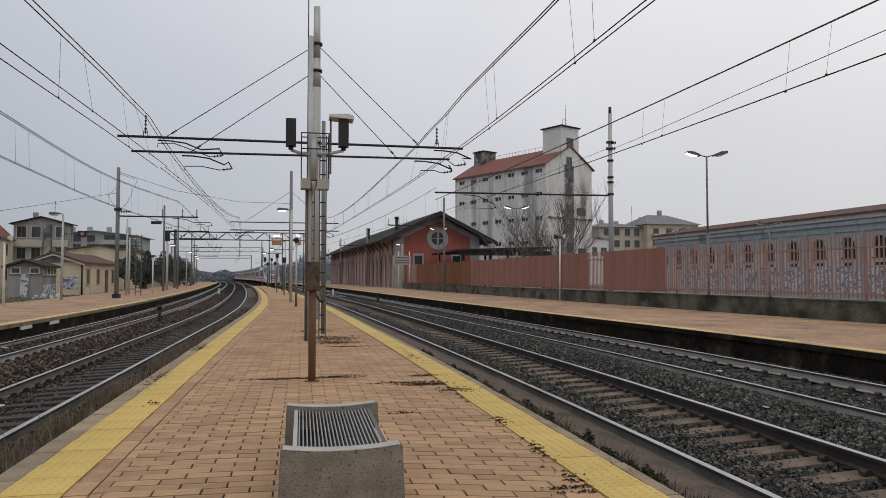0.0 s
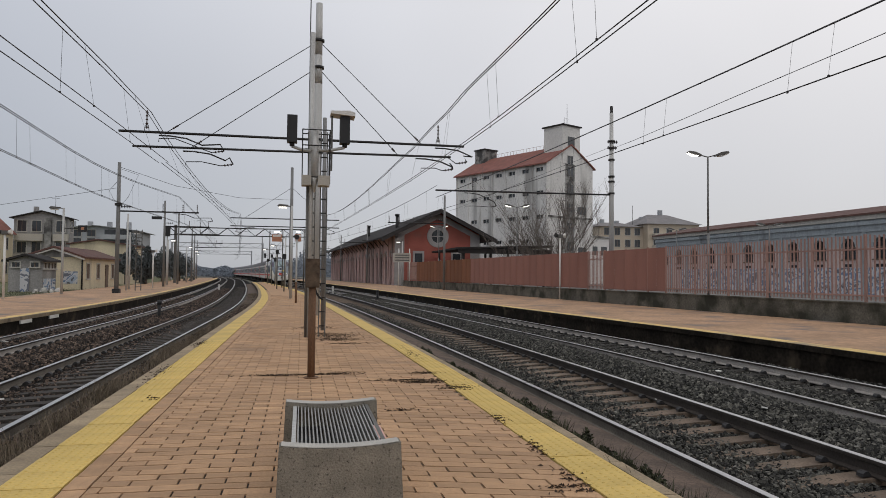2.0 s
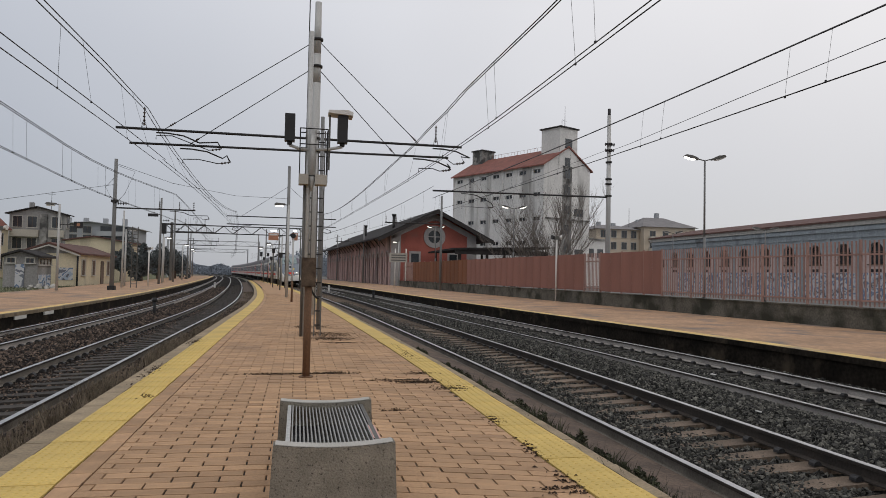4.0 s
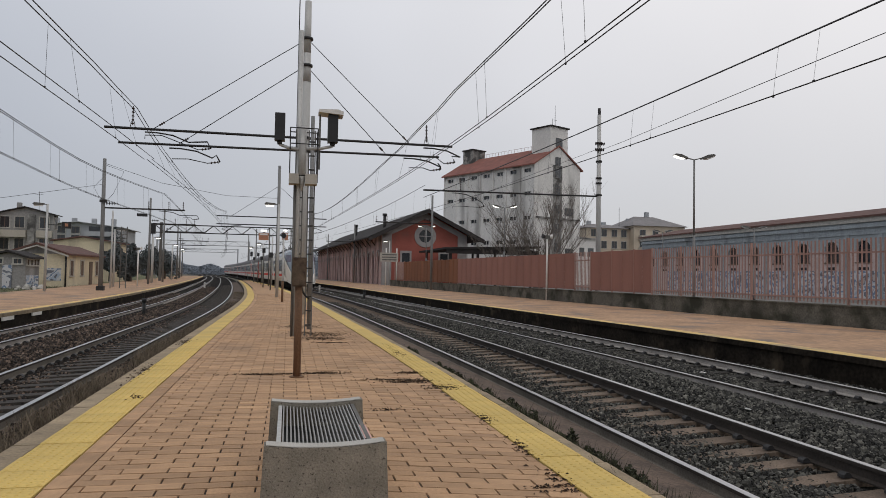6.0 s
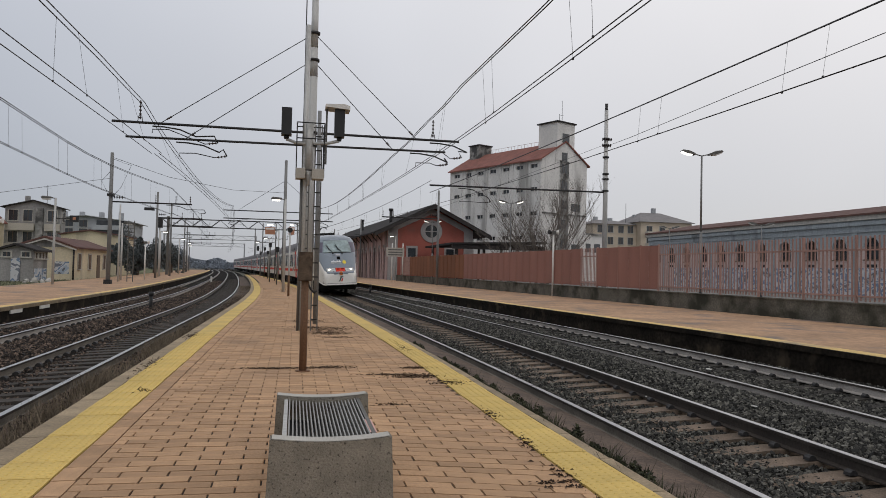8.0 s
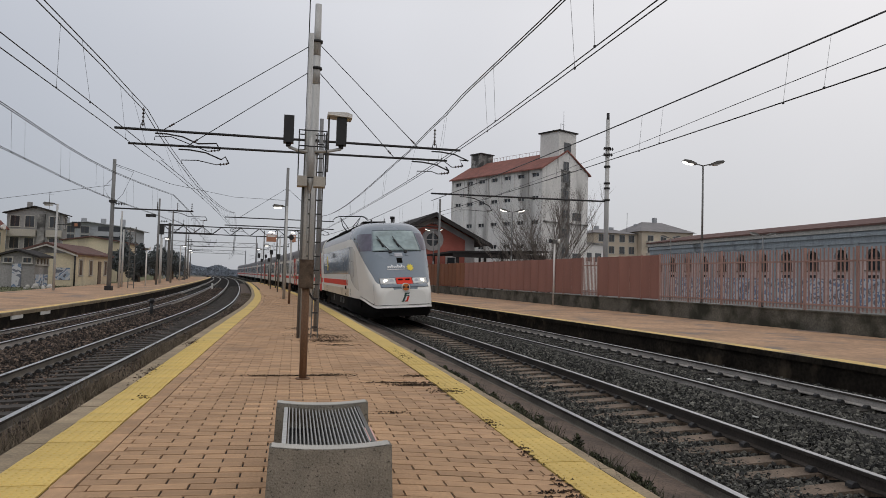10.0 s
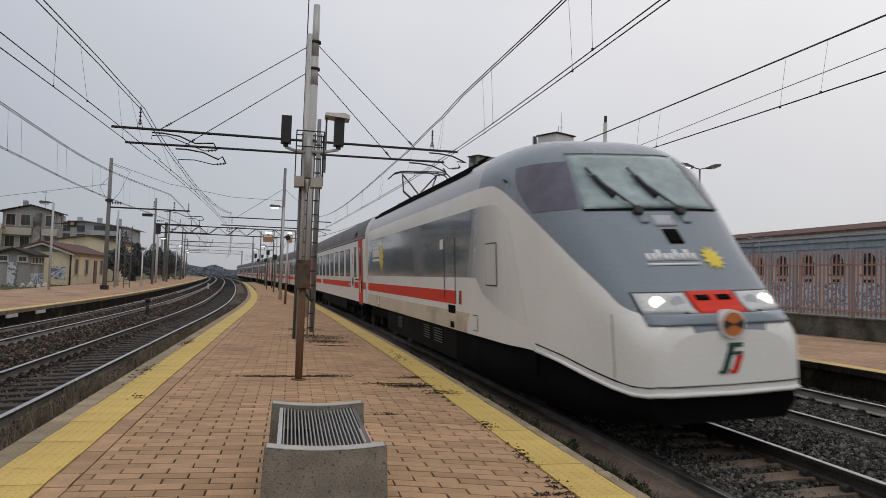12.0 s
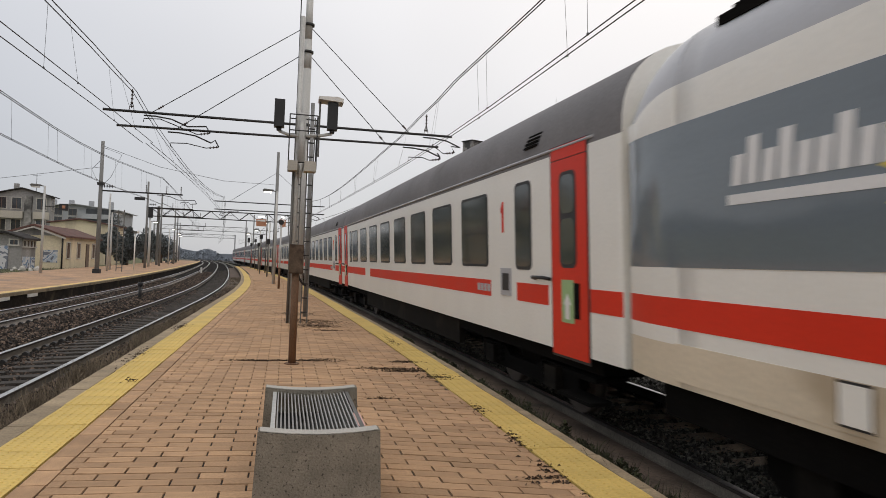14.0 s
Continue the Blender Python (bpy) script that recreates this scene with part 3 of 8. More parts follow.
def wall_with_arches(length, height, thick, centres, w, h, sill=0.0):
    """A long wall in the y direction with arched openings cut right through."""
    bm = bmesh.new()
    edges = [0.0]
    for c in centres:
        edges += [c - w / 2, c + w / 2]
    edges.append(length)
    for i in range(0, len(edges), 2):
        box(bm, 0, thick, edges[i], edges[i + 1], 0, height)
    n = 8
    for c in centres:
        r = w / 2
        pts = [(c - r, height)] + [(c - r, h - r)]
        pts += [(c - r * math.cos(math.pi * k / n), h - r + r * math.sin(math.pi * k / n)) for k in range(1, n)]
        pts += [(c + r, h - r), (c + r, height)]
        for a, b in zip(pts[1:-1], pts[2:-1]):
            prism(bm, [(a[0], a[1]), (b[0], b[1]), (b[0], height), (a[0], height)], "x", 0, thick)
        if sill:
            box(bm, 0, thick, c - r, c + r, 0, sill)
    return bm


doors = [2.6 + 3.45 * i for i in range(21)]
part("wall", wall_with_arches(SL, SE, 0.45, doors, 1.25, 4.3), STUCCO_PINK, shed, "weathered pink stucco wall with arched bays")
for c in doors:
    bm = bmesh.new()
    box(bm, 0.16, 0.24, c - 0.64, c + 0.64, 0, 4.3)
    part("door", bm, SHUTTER if int(c * 7) % 3 else GLASS_D, shed)
    bm = bmesh.new()
    n = 10
    for k in range(n):
        a0, a1 = math.pi * k / n, math.pi * (k + 1) / n
        for r0, r1 in ((0.63, 0.86),):
            prism(bm, [(c + r0 * math.cos(a0), 3.68 + r0 * math.sin(a0)), (c + r1 * math.cos(a0), 3.68 + r1 * math.sin(a0)), (c + r1 * math.cos(a1), 3.68 + r1 * math.sin(a1)), (c + r0 * math.cos(a1), 3.68 + r0 * math.sin(a1))], "x", -0.05, 0.0)
    part("arch_trim", bm, STUCCO_GREY, shed)
    bm = bmesh.new()
    box(bm, -0.09, 0.0, c + 1.5, c + 1.95, 0, SE)
    part("pilaster", bm, STUCCO_PINK, shed)
    bm = bmesh.new()
    cyl(bm, (-0.05, c + 1.72, SE - 1.6), (-1.15, c + 1.72, SE - 0.25), 0.07, n=6)
    part("eave_bracket", bm, WOOD_DARK, shed)
# gable end with a round window
bm = bmesh.new()
gx, gz, gr, seg = SW / 2, 6.35, 0.85, 24
outer = [(0, 0), (SW, 0), (SW, SE), (SW / 2, SR), (0, SE)]
ring = [(gx + gr * math.cos(2 * math.pi * k / seg), gz + gr * math.sin(2 * math.pi * k / seg)) for k in range(seg)]


def gable_hit(ang):
    """The gable's outline, met from the window's centre."""
    d = (math.cos(ang), math.sin(ang))
    best = 1e9
    for a, b in zip(outer, outer[1:] + outer[:1]):
        ex, ey = b[0] - a[0], b[1] - a[1]
        den = d[0] * ey - d[1] * ex
        if abs(den) < 1e-9:
            continue
        t = ((a[0] - gx) * ey - (a[1] - gz) * ex) / den
        s = ((a[0] - gx) * d[1] - (a[1] - gz) * d[0]) / den
        if t > 0 and -1e-6 <= s <= 1 + 1e-6:
            best = min(best, t)
    return (gx + d[0] * best, gz + d[1] * best)


angs = sorted([2 * math.pi * k / seg for k in range(seg)] + [math.atan2(p[1] - gz, p[0] - gx) % (2 * math.pi) for p in outer])
for a0, a1 in zip(angs, angs[1:] + [angs[0] + 2 * math.pi]):
    if a1 - a0 < 1e-4:
        continue
    q = [(gx + gr * math.cos(a0), gz + gr * math.sin(a0)), gable_hit(a0), gable_hit(a1), (gx + gr * math.cos(a1), gz + gr * math.sin(a1))]
    prism(bm, q, "y", -0.02, 0.4)
bmesh.ops.remove_doubles(bm, verts=bm.verts[:], dist=0.001)
part("gable_wall", bm, STUCCO_RED, shed, "red stucco gable wall")
bm = bmesh.new()
for k in range(seg):
    a0, a1 = 2 * math.pi * k / seg, 2 * math.pi * (k + 1) / seg
    prism(bm, [(gx + r * math.cos(a), gz + r * math.sin(a)) for r, a in ((0.84, a0), (1.45, a0), (1.45, a1), (0.84, a1))], "y", -0.12, -0.02)
bmesh.ops.remove_doubles(bm, verts=bm.verts[:], dist=0.001)
part("round_window_surround", bm, STUCCO_GREY, shed, "grey round window surround")
bm = bmesh.new()
cyl(bm, (gx, 0.12, gz), (gx, 0.16, gz), 0.86, n=24)
part("pane", bm, GLASS_D, shed)
bm = bmesh.new()
box(bm, gx - 0.05, gx + 0.05, 0.02, 0.1, gz - 0.85, gz + 0.85)
box(bm, gx - 0.85, gx + 0.85, 0.03, 0.09, gz - 0.05, gz + 0.05)
part("glazing_bar", bm, STUCCO_GREY, shed)
for x0, x1 in ((0.0, 1.2), (SW - 1.2, SW)):
    bm = bmesh.new()
    box(bm, x0 - 0.03, x1 + 0.03, -0.09, -0.02, 0, SE - 0.2)
    part("corner_pilaster", bm, STUCCO_GREY, shed)
for s in (-1, 1):
    bm = bmesh.new()
    q = [(gx, SR - 0.15), (gx + s * SW / 2, SE - 0.15), (gx + s * SW / 2, SE - 0.85), (gx, SR - 0.9)]
    prism(bm, q if s > 0 else q[::-1], "y", -0.09, -0.02)
    part("gable_band", bm, STUCCO_GREY, shed)
for c in (3.1, SW - 3.1):
    bm = bmesh.new()
    box(bm, c - 0.75, c + 0.75, -0.10, -0.022, 1.0, 4.4)
    part("window_surround", bm, STUCCO_GREY, shed)
    bm = bmesh.new()
    box(bm, c - 0.5, c + 0.5, -0.13, -0.10, 1.2, 4.1)
    part("window", bm, GLASS_D, shed)
# roof with deep eaves
for s in (-1, 1):
    bm = bmesh.new()
    ov = 2.0
    sl = (SR - SE) / (SW / 2)
    xe = gx + s * (SW / 2 + ov)
    ze = SE - ov * sl
    q = [(gx, SR + 0.12), (xe, ze + 0.12), (xe, ze + 0.32), (gx, SR + 0.32)]
    prism(bm, q if s > 0 else q[::-1], "y", -1.6, SL + 1.0)
    part("roof", bm, ROOF_DARK, shed, "dark sheet roof slope")
    bm = bmesh.new()
    q = [(gx, SR - 0.25), (xe, ze - 0.25), (xe, ze + 0.12), (gx, SR + 0.12)]
    prism(bm, q if s > 0 else q[::-1], "y", -1.65, -1.5)
    part("bargeboard", bm, WOOD_DARK, shed)
for yy in (6.0, 30.0):
    bm = bmesh.new()
    cyl(bm, (1.5, yy, 6.8), (1.5, yy, 9.3), 0.22, 0.22, 10)
    cyl(bm, (1.5, yy, 9.3), (1.5, yy, 9.6), 0.32, 0.32, 10)
    part("chimney", bm, DARK, shed)
bm = bmesh.new()
box(bm, SW - 0.45, SW, 0.4, SL, 0, SE)
part("wall", bm, STUCCO_PINK, shed)

# ======================================================== grain silo
SILO_M = Matrix.Translation((39.7, 109.3, 0)) @ pose(0, 0, 0, 0, 0, 26.8)
silo = thing("grain_silo", "tall pale concrete grain silo with red roof and head tower", "silo", SILO_M)
GW, GL, GE, GRD = 11.6, 23.5, 20.3, 23.7
bays = 7
wins = []
bm = bmesh.new()
box(bm, 0.35, GW, 0.3, GL, 0, GE)
part("core_wall", bm, SILO, silo)
rows_z = [2.9, 6.9, 10.9, 15.0, 18.9]
pitch = GL / bays
# long face in pieces between its window openings
bm = bmesh.new()
zs = [0.0]
for z in rows_z:
    zs += [z, z + 0.65]
zs.append(GE)
for i in range(0, len(zs), 2):
    box(bm, 0.0, 0.35, 0, GL, zs[i], zs[i + 1])
for z in rows_z:
    e = [0.0]
    for k in range(bays):
        c = pitch * (k + 0.5)
        e += [c - 0.8, c + 0.8]
    e.append(GL)
    for i in range(0, len(e), 2):
        box(bm, 0.0, 0.35, e[i], e[i + 1], z, z + 0.65)
part("wall", bm, SILO, silo, "pale streaked concrete wall")
for z in rows_z:
    for k in range(bays):
        c = pitch * (k + 0.5)
        w = thing("window", "", "")
        w.parent = silo
        bm = bmesh.new()
        box(bm, 0.25, 0.33, c - 0.8, c + 0.8, z, z + 0.65)
        part("pane", bm, GLASS_D, w)
        bm = bmesh.new()
        box(bm, 0.16, 0.25, c - 0.03, c + 0.03, z, z + 0.65)
        box(bm, -0.06, 0.18, c - 0.85, c + 0.85, z - 0.08, z)
        part("frame", bm, SILO, w)
for k in range(bays + 1):
    bm = bmesh.new()
    box(bm, -0.12, 0.0, max(0.0, pitch * k - 0.16), min(GL, pitch * k + 0.16), 0, GE)
    part("pilaster", bm, SILO, silo)
# gable face towards the yard
bm = bmesh.new()
prism(bm, [(0, 0), (GW, 0), (GW, GE), (GW / 2, GRD), (0, GE)], "y", -0.05, 0.3)
part("gable_wall", bm, SILO, silo, "stained concrete gable wall")
bm = bmesh.new()
prism(bm, [(0, 0), (GW, 0), (GW, GE), (GW / 2, GRD), (0, GE)], "y", GL, GL + 0.3)
part("gable_wall", bm, SILO, silo)
bm = bmesh.new()
box(bm, 4.5, 6.8, -0.09, -0.05, 1.0, 22.6)
part("stair_strip", bm, SILO_D, silo, "blackened strip of stair openings")
for z in (2.5, 5.6, 8.9, 12.2, 15.5, 18.4, 20.4):
    w = thing("window", "", "")
    w.parent = silo
    bm = bmesh.new()
    box(bm, 4.95, 6.3, -0.15, -0.09, z, z + 1.5)
    part("pane", bm, GLASS_D, w)
    bm = bmesh.new()
    box(bm, 5.58, 5.66, -0.19, -0.15, z, z + 1.5)
    box(bm, 4.85, 6.4, -0.22, -0.09, z - 0.15, z)
    part("frame", bm, SILO_D, w)
for z, x0, x1 in ((12.6, 7.6, 9.8), (5.6, 7.8, 9.9)):
    bm = bmesh.new()
    box(bm, x0, x1, -0.14, -0.05, z - 0.6, z + 0.7)
    part("window", bm, GLASS_D, silo)
bm = bmesh.new()
box(bm, 0.3, GW - 0.2, -0.3, -0.05, 11.2, 11.45)
part("ledge", bm, SILO_D, silo)
for s in (-1, 1):
    bm = bmesh.new()
    x1 = GW / 2 + s * (GW / 2 + 0.5)
    z1 = GE - 0.28
    q = [(GW / 2, GRD + 0.02), (x1, z1), (x1, z1 + 0.22), (GW / 2, GRD + 0.25)]
    prism(bm, q if s > 0 else q[::-1], "y", -0.35, GL + 0.5)
    part("roof", bm, ROOF_TILE, silo, "red clay roof slope")
bm = bmesh.new()
box(bm, 3.7, 8.1, -0.12, 4.2, 20.5, 27.0)
part("tower", bm, SILO, silo, "square concrete head tower")
bm = bmesh.new()
box(bm, 3.45, 8.35, -0.4, 4.5, 27.0, 27.22)
part("tower_roof", bm, ROOF_DARK, silo)
bm = bmesh.new()
box(bm, 5.0, 6.7, -0.17, -0.12, 23.6, 25.2)
part("window", bm, GLASS_D, silo)
bm = bmesh.new()
box(bm, 4.2, 7.4, GL - 3.2, GL - 0.4, 21.5, 25.6)
part("vent_tower", bm, SILO_D, silo)
bm = bmesh.new()
box(bm, 4.0, 7.6, GL - 3.4, GL - 0.2, 25.6, 25.8)
part("vent_roof", bm, ROOF_DARK, silo)
bm = bmesh.new()
cyl(bm, (5.5, 0.5, 27.2), (5.5, 0.5, 31.0), 0.05, 0.02, 6)
cyl(bm, (5.1, 0.5, 28.4), (5.9, 0.5, 28.4), 0.03, n=5)
cyl(bm, (5.0, 0.7, 27.2), (5.0, 0.7, 28.6), 0.04, n=5)
part("antenna", bm, DARK, silo)
bm = bmesh.new()
for k in range(18):
    yy = 4.6 + k * 0.85
    cyl(bm, (GW / 2, yy, GRD + 0.2), (GW / 2, yy, GRD + 0.9), 0.025, n=5)
tube(bm, [(GW / 2, 4.4, GRD + 0.9), (GW / 2, 19.2, GRD + 0.9)], 0.025)
part("ridge_rail", bm, ROOF_TILE, silo)
# lower annexe
bm = bmesh.new()
box(bm, GW, GW + 9, 3, 16, 0, 8.4)
part("annexe_wall", bm, SILO, silo)
bm = bmesh.new()
box(bm, GW - 0.0, GW + 9.3, 2.7, 16.3, 8.4, 8.7)
part("annexe_roof", bm, SILO_D, silo)
for c in (1.5, 4.2, 6.9):
    bm = bmesh.new()
    box(bm, GW + c - 0.8, GW + c + 0.8, 2.92, 3.0, 5.2, 6.8)
    part("window", bm, GLASS_D, silo)

# ======================================================== long warehouse behind the yard
wh = thing("warehouse", "long old warehouse with arched windows, grey cornice and graffiti base", "warehouse", pose(45.0, 8.0, 0))
WL_, WE, WRG = 74.5, 6.3, 7.75
warch = [2.2 + 3.35 * i for i in range(22)]
bm = wall_with_arches(WL_, 5.2, 0.5, warch, 1.5, 4.75, 3.0)
part("wall", bm, WAREHOUSE, wh, "pinkish weathered render wall")
bm = bmesh.new()
box(bm, -0.10, 0.5, 0, WL_, 5.2, 5.75)
box(bm, -0.28, 0.5, 0, WL_, 5.75, 6.05)
box(bm, -0.16, 0.5, 0, WL_, 6.05, 6.3)
part("cornice", bm, WARE_BLUE, wh, "blue-grey moulded cornice")
bm = bmesh.new()
box(bm, -0.35, -0.05, 0, WL_ + 0.3, 6.18, 6.62)
part("gutter", bm, CONC_LITE, wh, "pale sagging gutter board")
bm = bmesh.new()
prism(bm, [(-0.5, 6.55), (6.0, WRG), (12.5, 6.55), (12.5, 6.7), (6.0, WRG + 0.18), (-0.5, 6.7)], "y", -0.3, WL_ + 0.4)
part("roof", bm, ROOF_BROWN, wh, "brown clay roof")
bm = bmesh.new()
prism(bm, [(0, 0), (12, 0), (12, 6.5), (6, WRG - 0.05), (0, 6.5)], "y", WL_, WL_ + 0.4)
part("end_wall", bm, WAREHOUSE, wh)
for c in warch:
    w = thing("window", "", "")
    w.parent = wh
    bm = bmesh.new()
    box(bm, 0.24, 0.3, c - 0.75, c + 0.75, 3.0, 4.75)
    part("pane", bm, GLASS_D, w)
    bm = bmesh.new()
    box(bm, 0.18, 0.24, c - 0.03, c + 0.03, 3.0, 4.7)
    box(bm, 0.18, 0.24, c - 0.75, c + 0.75, 3.95, 4.02)
    box(bm, -0.08, 0.2, c - 0.85, c + 0.85, 2.9, 3.0)
    part("frame", bm, SHUTTER, w)
    bm = bmesh.new()
    for k in range(8):
        a0, a1 = math.pi * k / 8, math.pi * (k + 1) / 8
        prism(bm, [(c + r * math.cos(a), 4.0 + r * math.sin(a)) for r, a in ((0.76, a0), (0.95, a0), (0.95, a1), (0.76, a1))], "x", -0.07, 0.0)
    part("arch_trim", bm, WARE_BLUE, w)
    bm = bmesh.new()
    box(bm, -0.09, 0.0, c + 1.45, c + 1.9, 0, 5.2)
    part("pilaster", bm, WARE_BLUE if int(c) % 2 else WAREHOUSE, wh)
    bm = bmesh.new()
    box(bm, -0.03, 0.0, c - 0.5, c + 0.5, 2.35, 2.6)
    part("vent", bm, GLASS_D, wh)


def graffiti_mat():
    m = bpy.data.materials.new("graffiti_paint")
    m.use_nodes = True
    n, l = m.node_tree.nodes, m.node_tree.links
    b = n["Principled BSDF"]
    tc = n.new("ShaderNodeTexCoord")
    v = n.new("ShaderNodeTexVoronoi")
    v.inputs["Scale"].default_value = 1.1
    nz = n.new("ShaderNodeTexNoise")
    nz.inputs["Scale"].default_value, nz.inputs["Detail"].default_value, nz.inputs["Distortion"].default_value = 0.9, 3, 2.5
    l.new(tc.outputs["Object"], nz.inputs["Vector"])
    l.new(nz.outputs["Color"], v.inputs["Vector"])
    n2 = n.new("ShaderNodeTexNoise")
    n2.inputs["Scale"].default_value, n2.inputs["Detail"].default_value, n2.inputs["Distortion"].default_value = 0.9, 3, 0.5
    l.new(tc.outputs["Object"], n2.inputs["Vector"])
    r = n.new("ShaderNodeValToRGB")
    r.color_ramp.interpolation = "CONSTANT"
    e = r.color_ramp.elements
    e[0].position, e[0].color = 0.0, (0.16, 0.17, 0.20, 1)
    e[1].position, e[1].color = 0.38, (0.52, 0.52, 0.53, 1)
    for p, c in ((0.44, (0.16, 0.22, 0.32, 1)), (0.50, (0.55, 0.55, 0.56, 1)), (0.56, (0.36, 0.42, 0.50, 1)), (0.61, (0.14, 0.14, 0.16, 1)), (0.66, (0.40, 0.37, 0.36, 1))):
        x = e.new(p)
        x.color = c
    l.new(n2.outputs["Fac"], r.inputs[0])
    l.new(r.outputs[0], b.inputs["Base Color"])
    b.inputs["Roughness"].default_value = 0.8
    return m


GRAFFITI = graffiti_mat()
bm = bmesh.new()
box(bm, -0.02, 0.0, 4, WL_ - 6, 0.0, 2.3)
part("painted_base", bm, GRAFFITI, wh, "graffiti-covered base of the wall")


# ======================================================== houses
def opening(parent, c, w, z, h, face, at, glass=None, shutter=False):
    """A window on a wall: surround, sill, pane, glazing bar. face 'y-': wall in x at y=at; 'x+' or 'x-': wall in y at x=at."""
    win = thing("window", "", "")
    win.parent = parent

    def bx(name, a0, a1, z0, z1, d0, d1, m):
        bm = bmesh.new()
        if face == "y-":
            box(bm, a0, a1, at - d1, at - d0, z0, z1)
        elif face == "x+":
            box(bm, at + d0, at + d1, a0, a1, z0, z1)
        else:
            box(bm, at - d1, at - d0, a0, a1, z0, z1)
        part(name, bm, m, win)
    bx("pane", c - w / 2, c + w / 2, z, z + h, 0.004, 0.02, glass or GLASS_D)
    bx("frame", c - w / 2 - 0.09, c - w / 2, z, z + h, 0.0, 0.06, CONC_LITE)
    bx("frame", c + w / 2, c + w / 2 + 0.09, z, z + h, 0.0, 0.06, CONC_LITE)
    bx("lintel", c - w / 2 - 0.09, c + w / 2 + 0.09, z + h, z + h + 0.1, 0.0, 0.07, CONC_LITE)
    bx("sill", c - w / 2 - 0.14, c + w / 2 + 0.14, z - 0.09, z, 0.0, 0.13, CONC_LITE)
    if shutter:
        bx("shutter", c - w / 2, c + w / 2, z + h * 0.45, z + h, 0.02, 0.05, SHUTTER)
    else:
        bx("mullion", c - 0.03, c + 0.03, z, z + h, 0.02, 0.045, SHUTTER)


def gabled(name, label, category, x0, x1, y0, y1, eave, ridge, wall, roof, over=0.4, along="y", base=-0.15):
    """A house with a two-slope roof."""
    h = thing(name, label, category, pose(0, 0, base))
    bm = bmesh.new()
    mid = (x0 + x1) / 2 if along == "y" else (y0 + y1) / 2
    if along == "y":
        prism(bm, [(x0, 0), (x1, 0), (x1, eave), (mid, ridge), (x0, eave)], "y", y0, y1)
    else:
        prism(bm, [(y0, 0), (y1, 0), (y1, eave), (mid, ridge), (y0, eave)], "x", x0, x1)
    part("wall", bm, wall, h)
    lo, hi = (x0, x1) if along == "y" else (y0, y1)
    sl = (ridge - eave) / ((hi - lo) / 2)
    for s in (-1, 1):
        e = mid + s * ((hi - lo) / 2 + over)
        z = eave - over * sl
        q = [(mid, ridge + 0.02), (e, z + 0.02), (e, z + 0.16), (mid, ridge + 0.17)]
        bm = bmesh.new()
        prism(bm, q if s > 0 else q[::-1], along, (y0 if along == "y" else x0) - over, (y1 if along == "y" else x1) + over)
        part("roof", bm, roof, h)
    return h


# cream trackside house, its end wall to the platform
cream = gabled("trackside_house", "low cream house with a brown tiled roof and shuttered windows", "house", -21.7, -17.7, 61.8, 72.6, 2.75, 3.45, HOUSE_Y, ROOF_BROWN, 0.40)
for c in (63.6, 66.6, 71.4):
    opening(cream, c, 0.85, 0.95, 1.25, "x+", -17.7, SHUTTER)
bm = bmesh.new()
box(bm, -17.7, -17.63, 68.9, 69.8, 0, 2.2)
part("door", bm, SHUTTER, cream)
bm = bmesh.new()
cyl(bm, (-17.6, 61.72, 0), (-17.6, 61.72, 2.6), 0.07, n=8)
part("downpipe", bm, DARK, cream)
# shadow on the gable's wood is put into this panel's grey
bm = bmesh.new()
prism(bm, [(-21.5, 2.72), (-17.9, 2.72), (-19.7, 3.38)], "y", 61.76, 61.8)
part("shaded_gable_panel", bm, HUT_GREY, cream, "dark grey gable panel with painted-in shade")
for s in (-1, 1):
    bm = bmesh.new()
    q = [(-19.7, 3.42), (-19.7 + s * 2.4, 2.58), (-19.7 + s * 2.4, 2.46), (-19.7, 3.30)]
    prism(bm, q if s > 0 else q[::-1], "y", 61.36, 61.41)
    part("bargeboard", bm, CONC_LITE, cream, "pale bargeboard")
bm = bmesh.new()
box(bm, -19.1, -17.95, 61.77, 61.8, 0.55, 1.55)
part("graffiti", bm, GRAFFITI, cream)
# grey hut
hut = gabled("grey_hut", "small grey rendered hut with a dark low roof and graffiti door", "hut", -20.75, -18.5, 55.5, 58.4, 2.3, 2.65, HUT_GREY, ROOF_DARK, 0.35)
for c in (-20.25, -19.0):
    opening(hut, c, 0.5, 1.85, 0.32, "y-", 55.5)
for c in (56.0, 56.7, 57.4, 58.0):
    opening(hut, c, 0.42, 1.75, 0.4, "x+", -18.5)
bm = bmesh.new()
box(bm, -19.95, -19.35, 55.44, 55.5, 0, 1.75)
part("door", bm, GRAFFITI, hut, "graffiti-covered white door")
bm = bmesh.new()
box(bm, -18.5, -18.47, 55.7, 58.2, 0.15, 1.0)
part("graffiti", bm, GRAFFITI, hut)
# grey three-storey block
blk = gabled("apartment_block", "grey three-storey apartment block with pale balconies", "apartment block", -38.0, -31.1, 103.0, 104.8, 8.7, 9.6, HOUSE_G, ROOF_DARK, 0.45)
for z in (1.4, 4.0, 6.9):
    for c in (-37.0, -35.2, -32.2):
        opening(blk, c, 1.1, z, 1.45, "y-", 103.0, None, z < 2)
    opening(blk, 103.9, 0.8, z, 1.45, "x+", -31.1)
for z in (2.9, 5.6):
    for x0, x1 in ((-37.8, -34.3), (-33.0, -31.2)):
        bm = bmesh.new()
        box(bm, x0, x1, 102.4, 103.0, z, z + 0.95)
        part("balcony", bm, HOUSE_P, blk, "pale solid balcony")
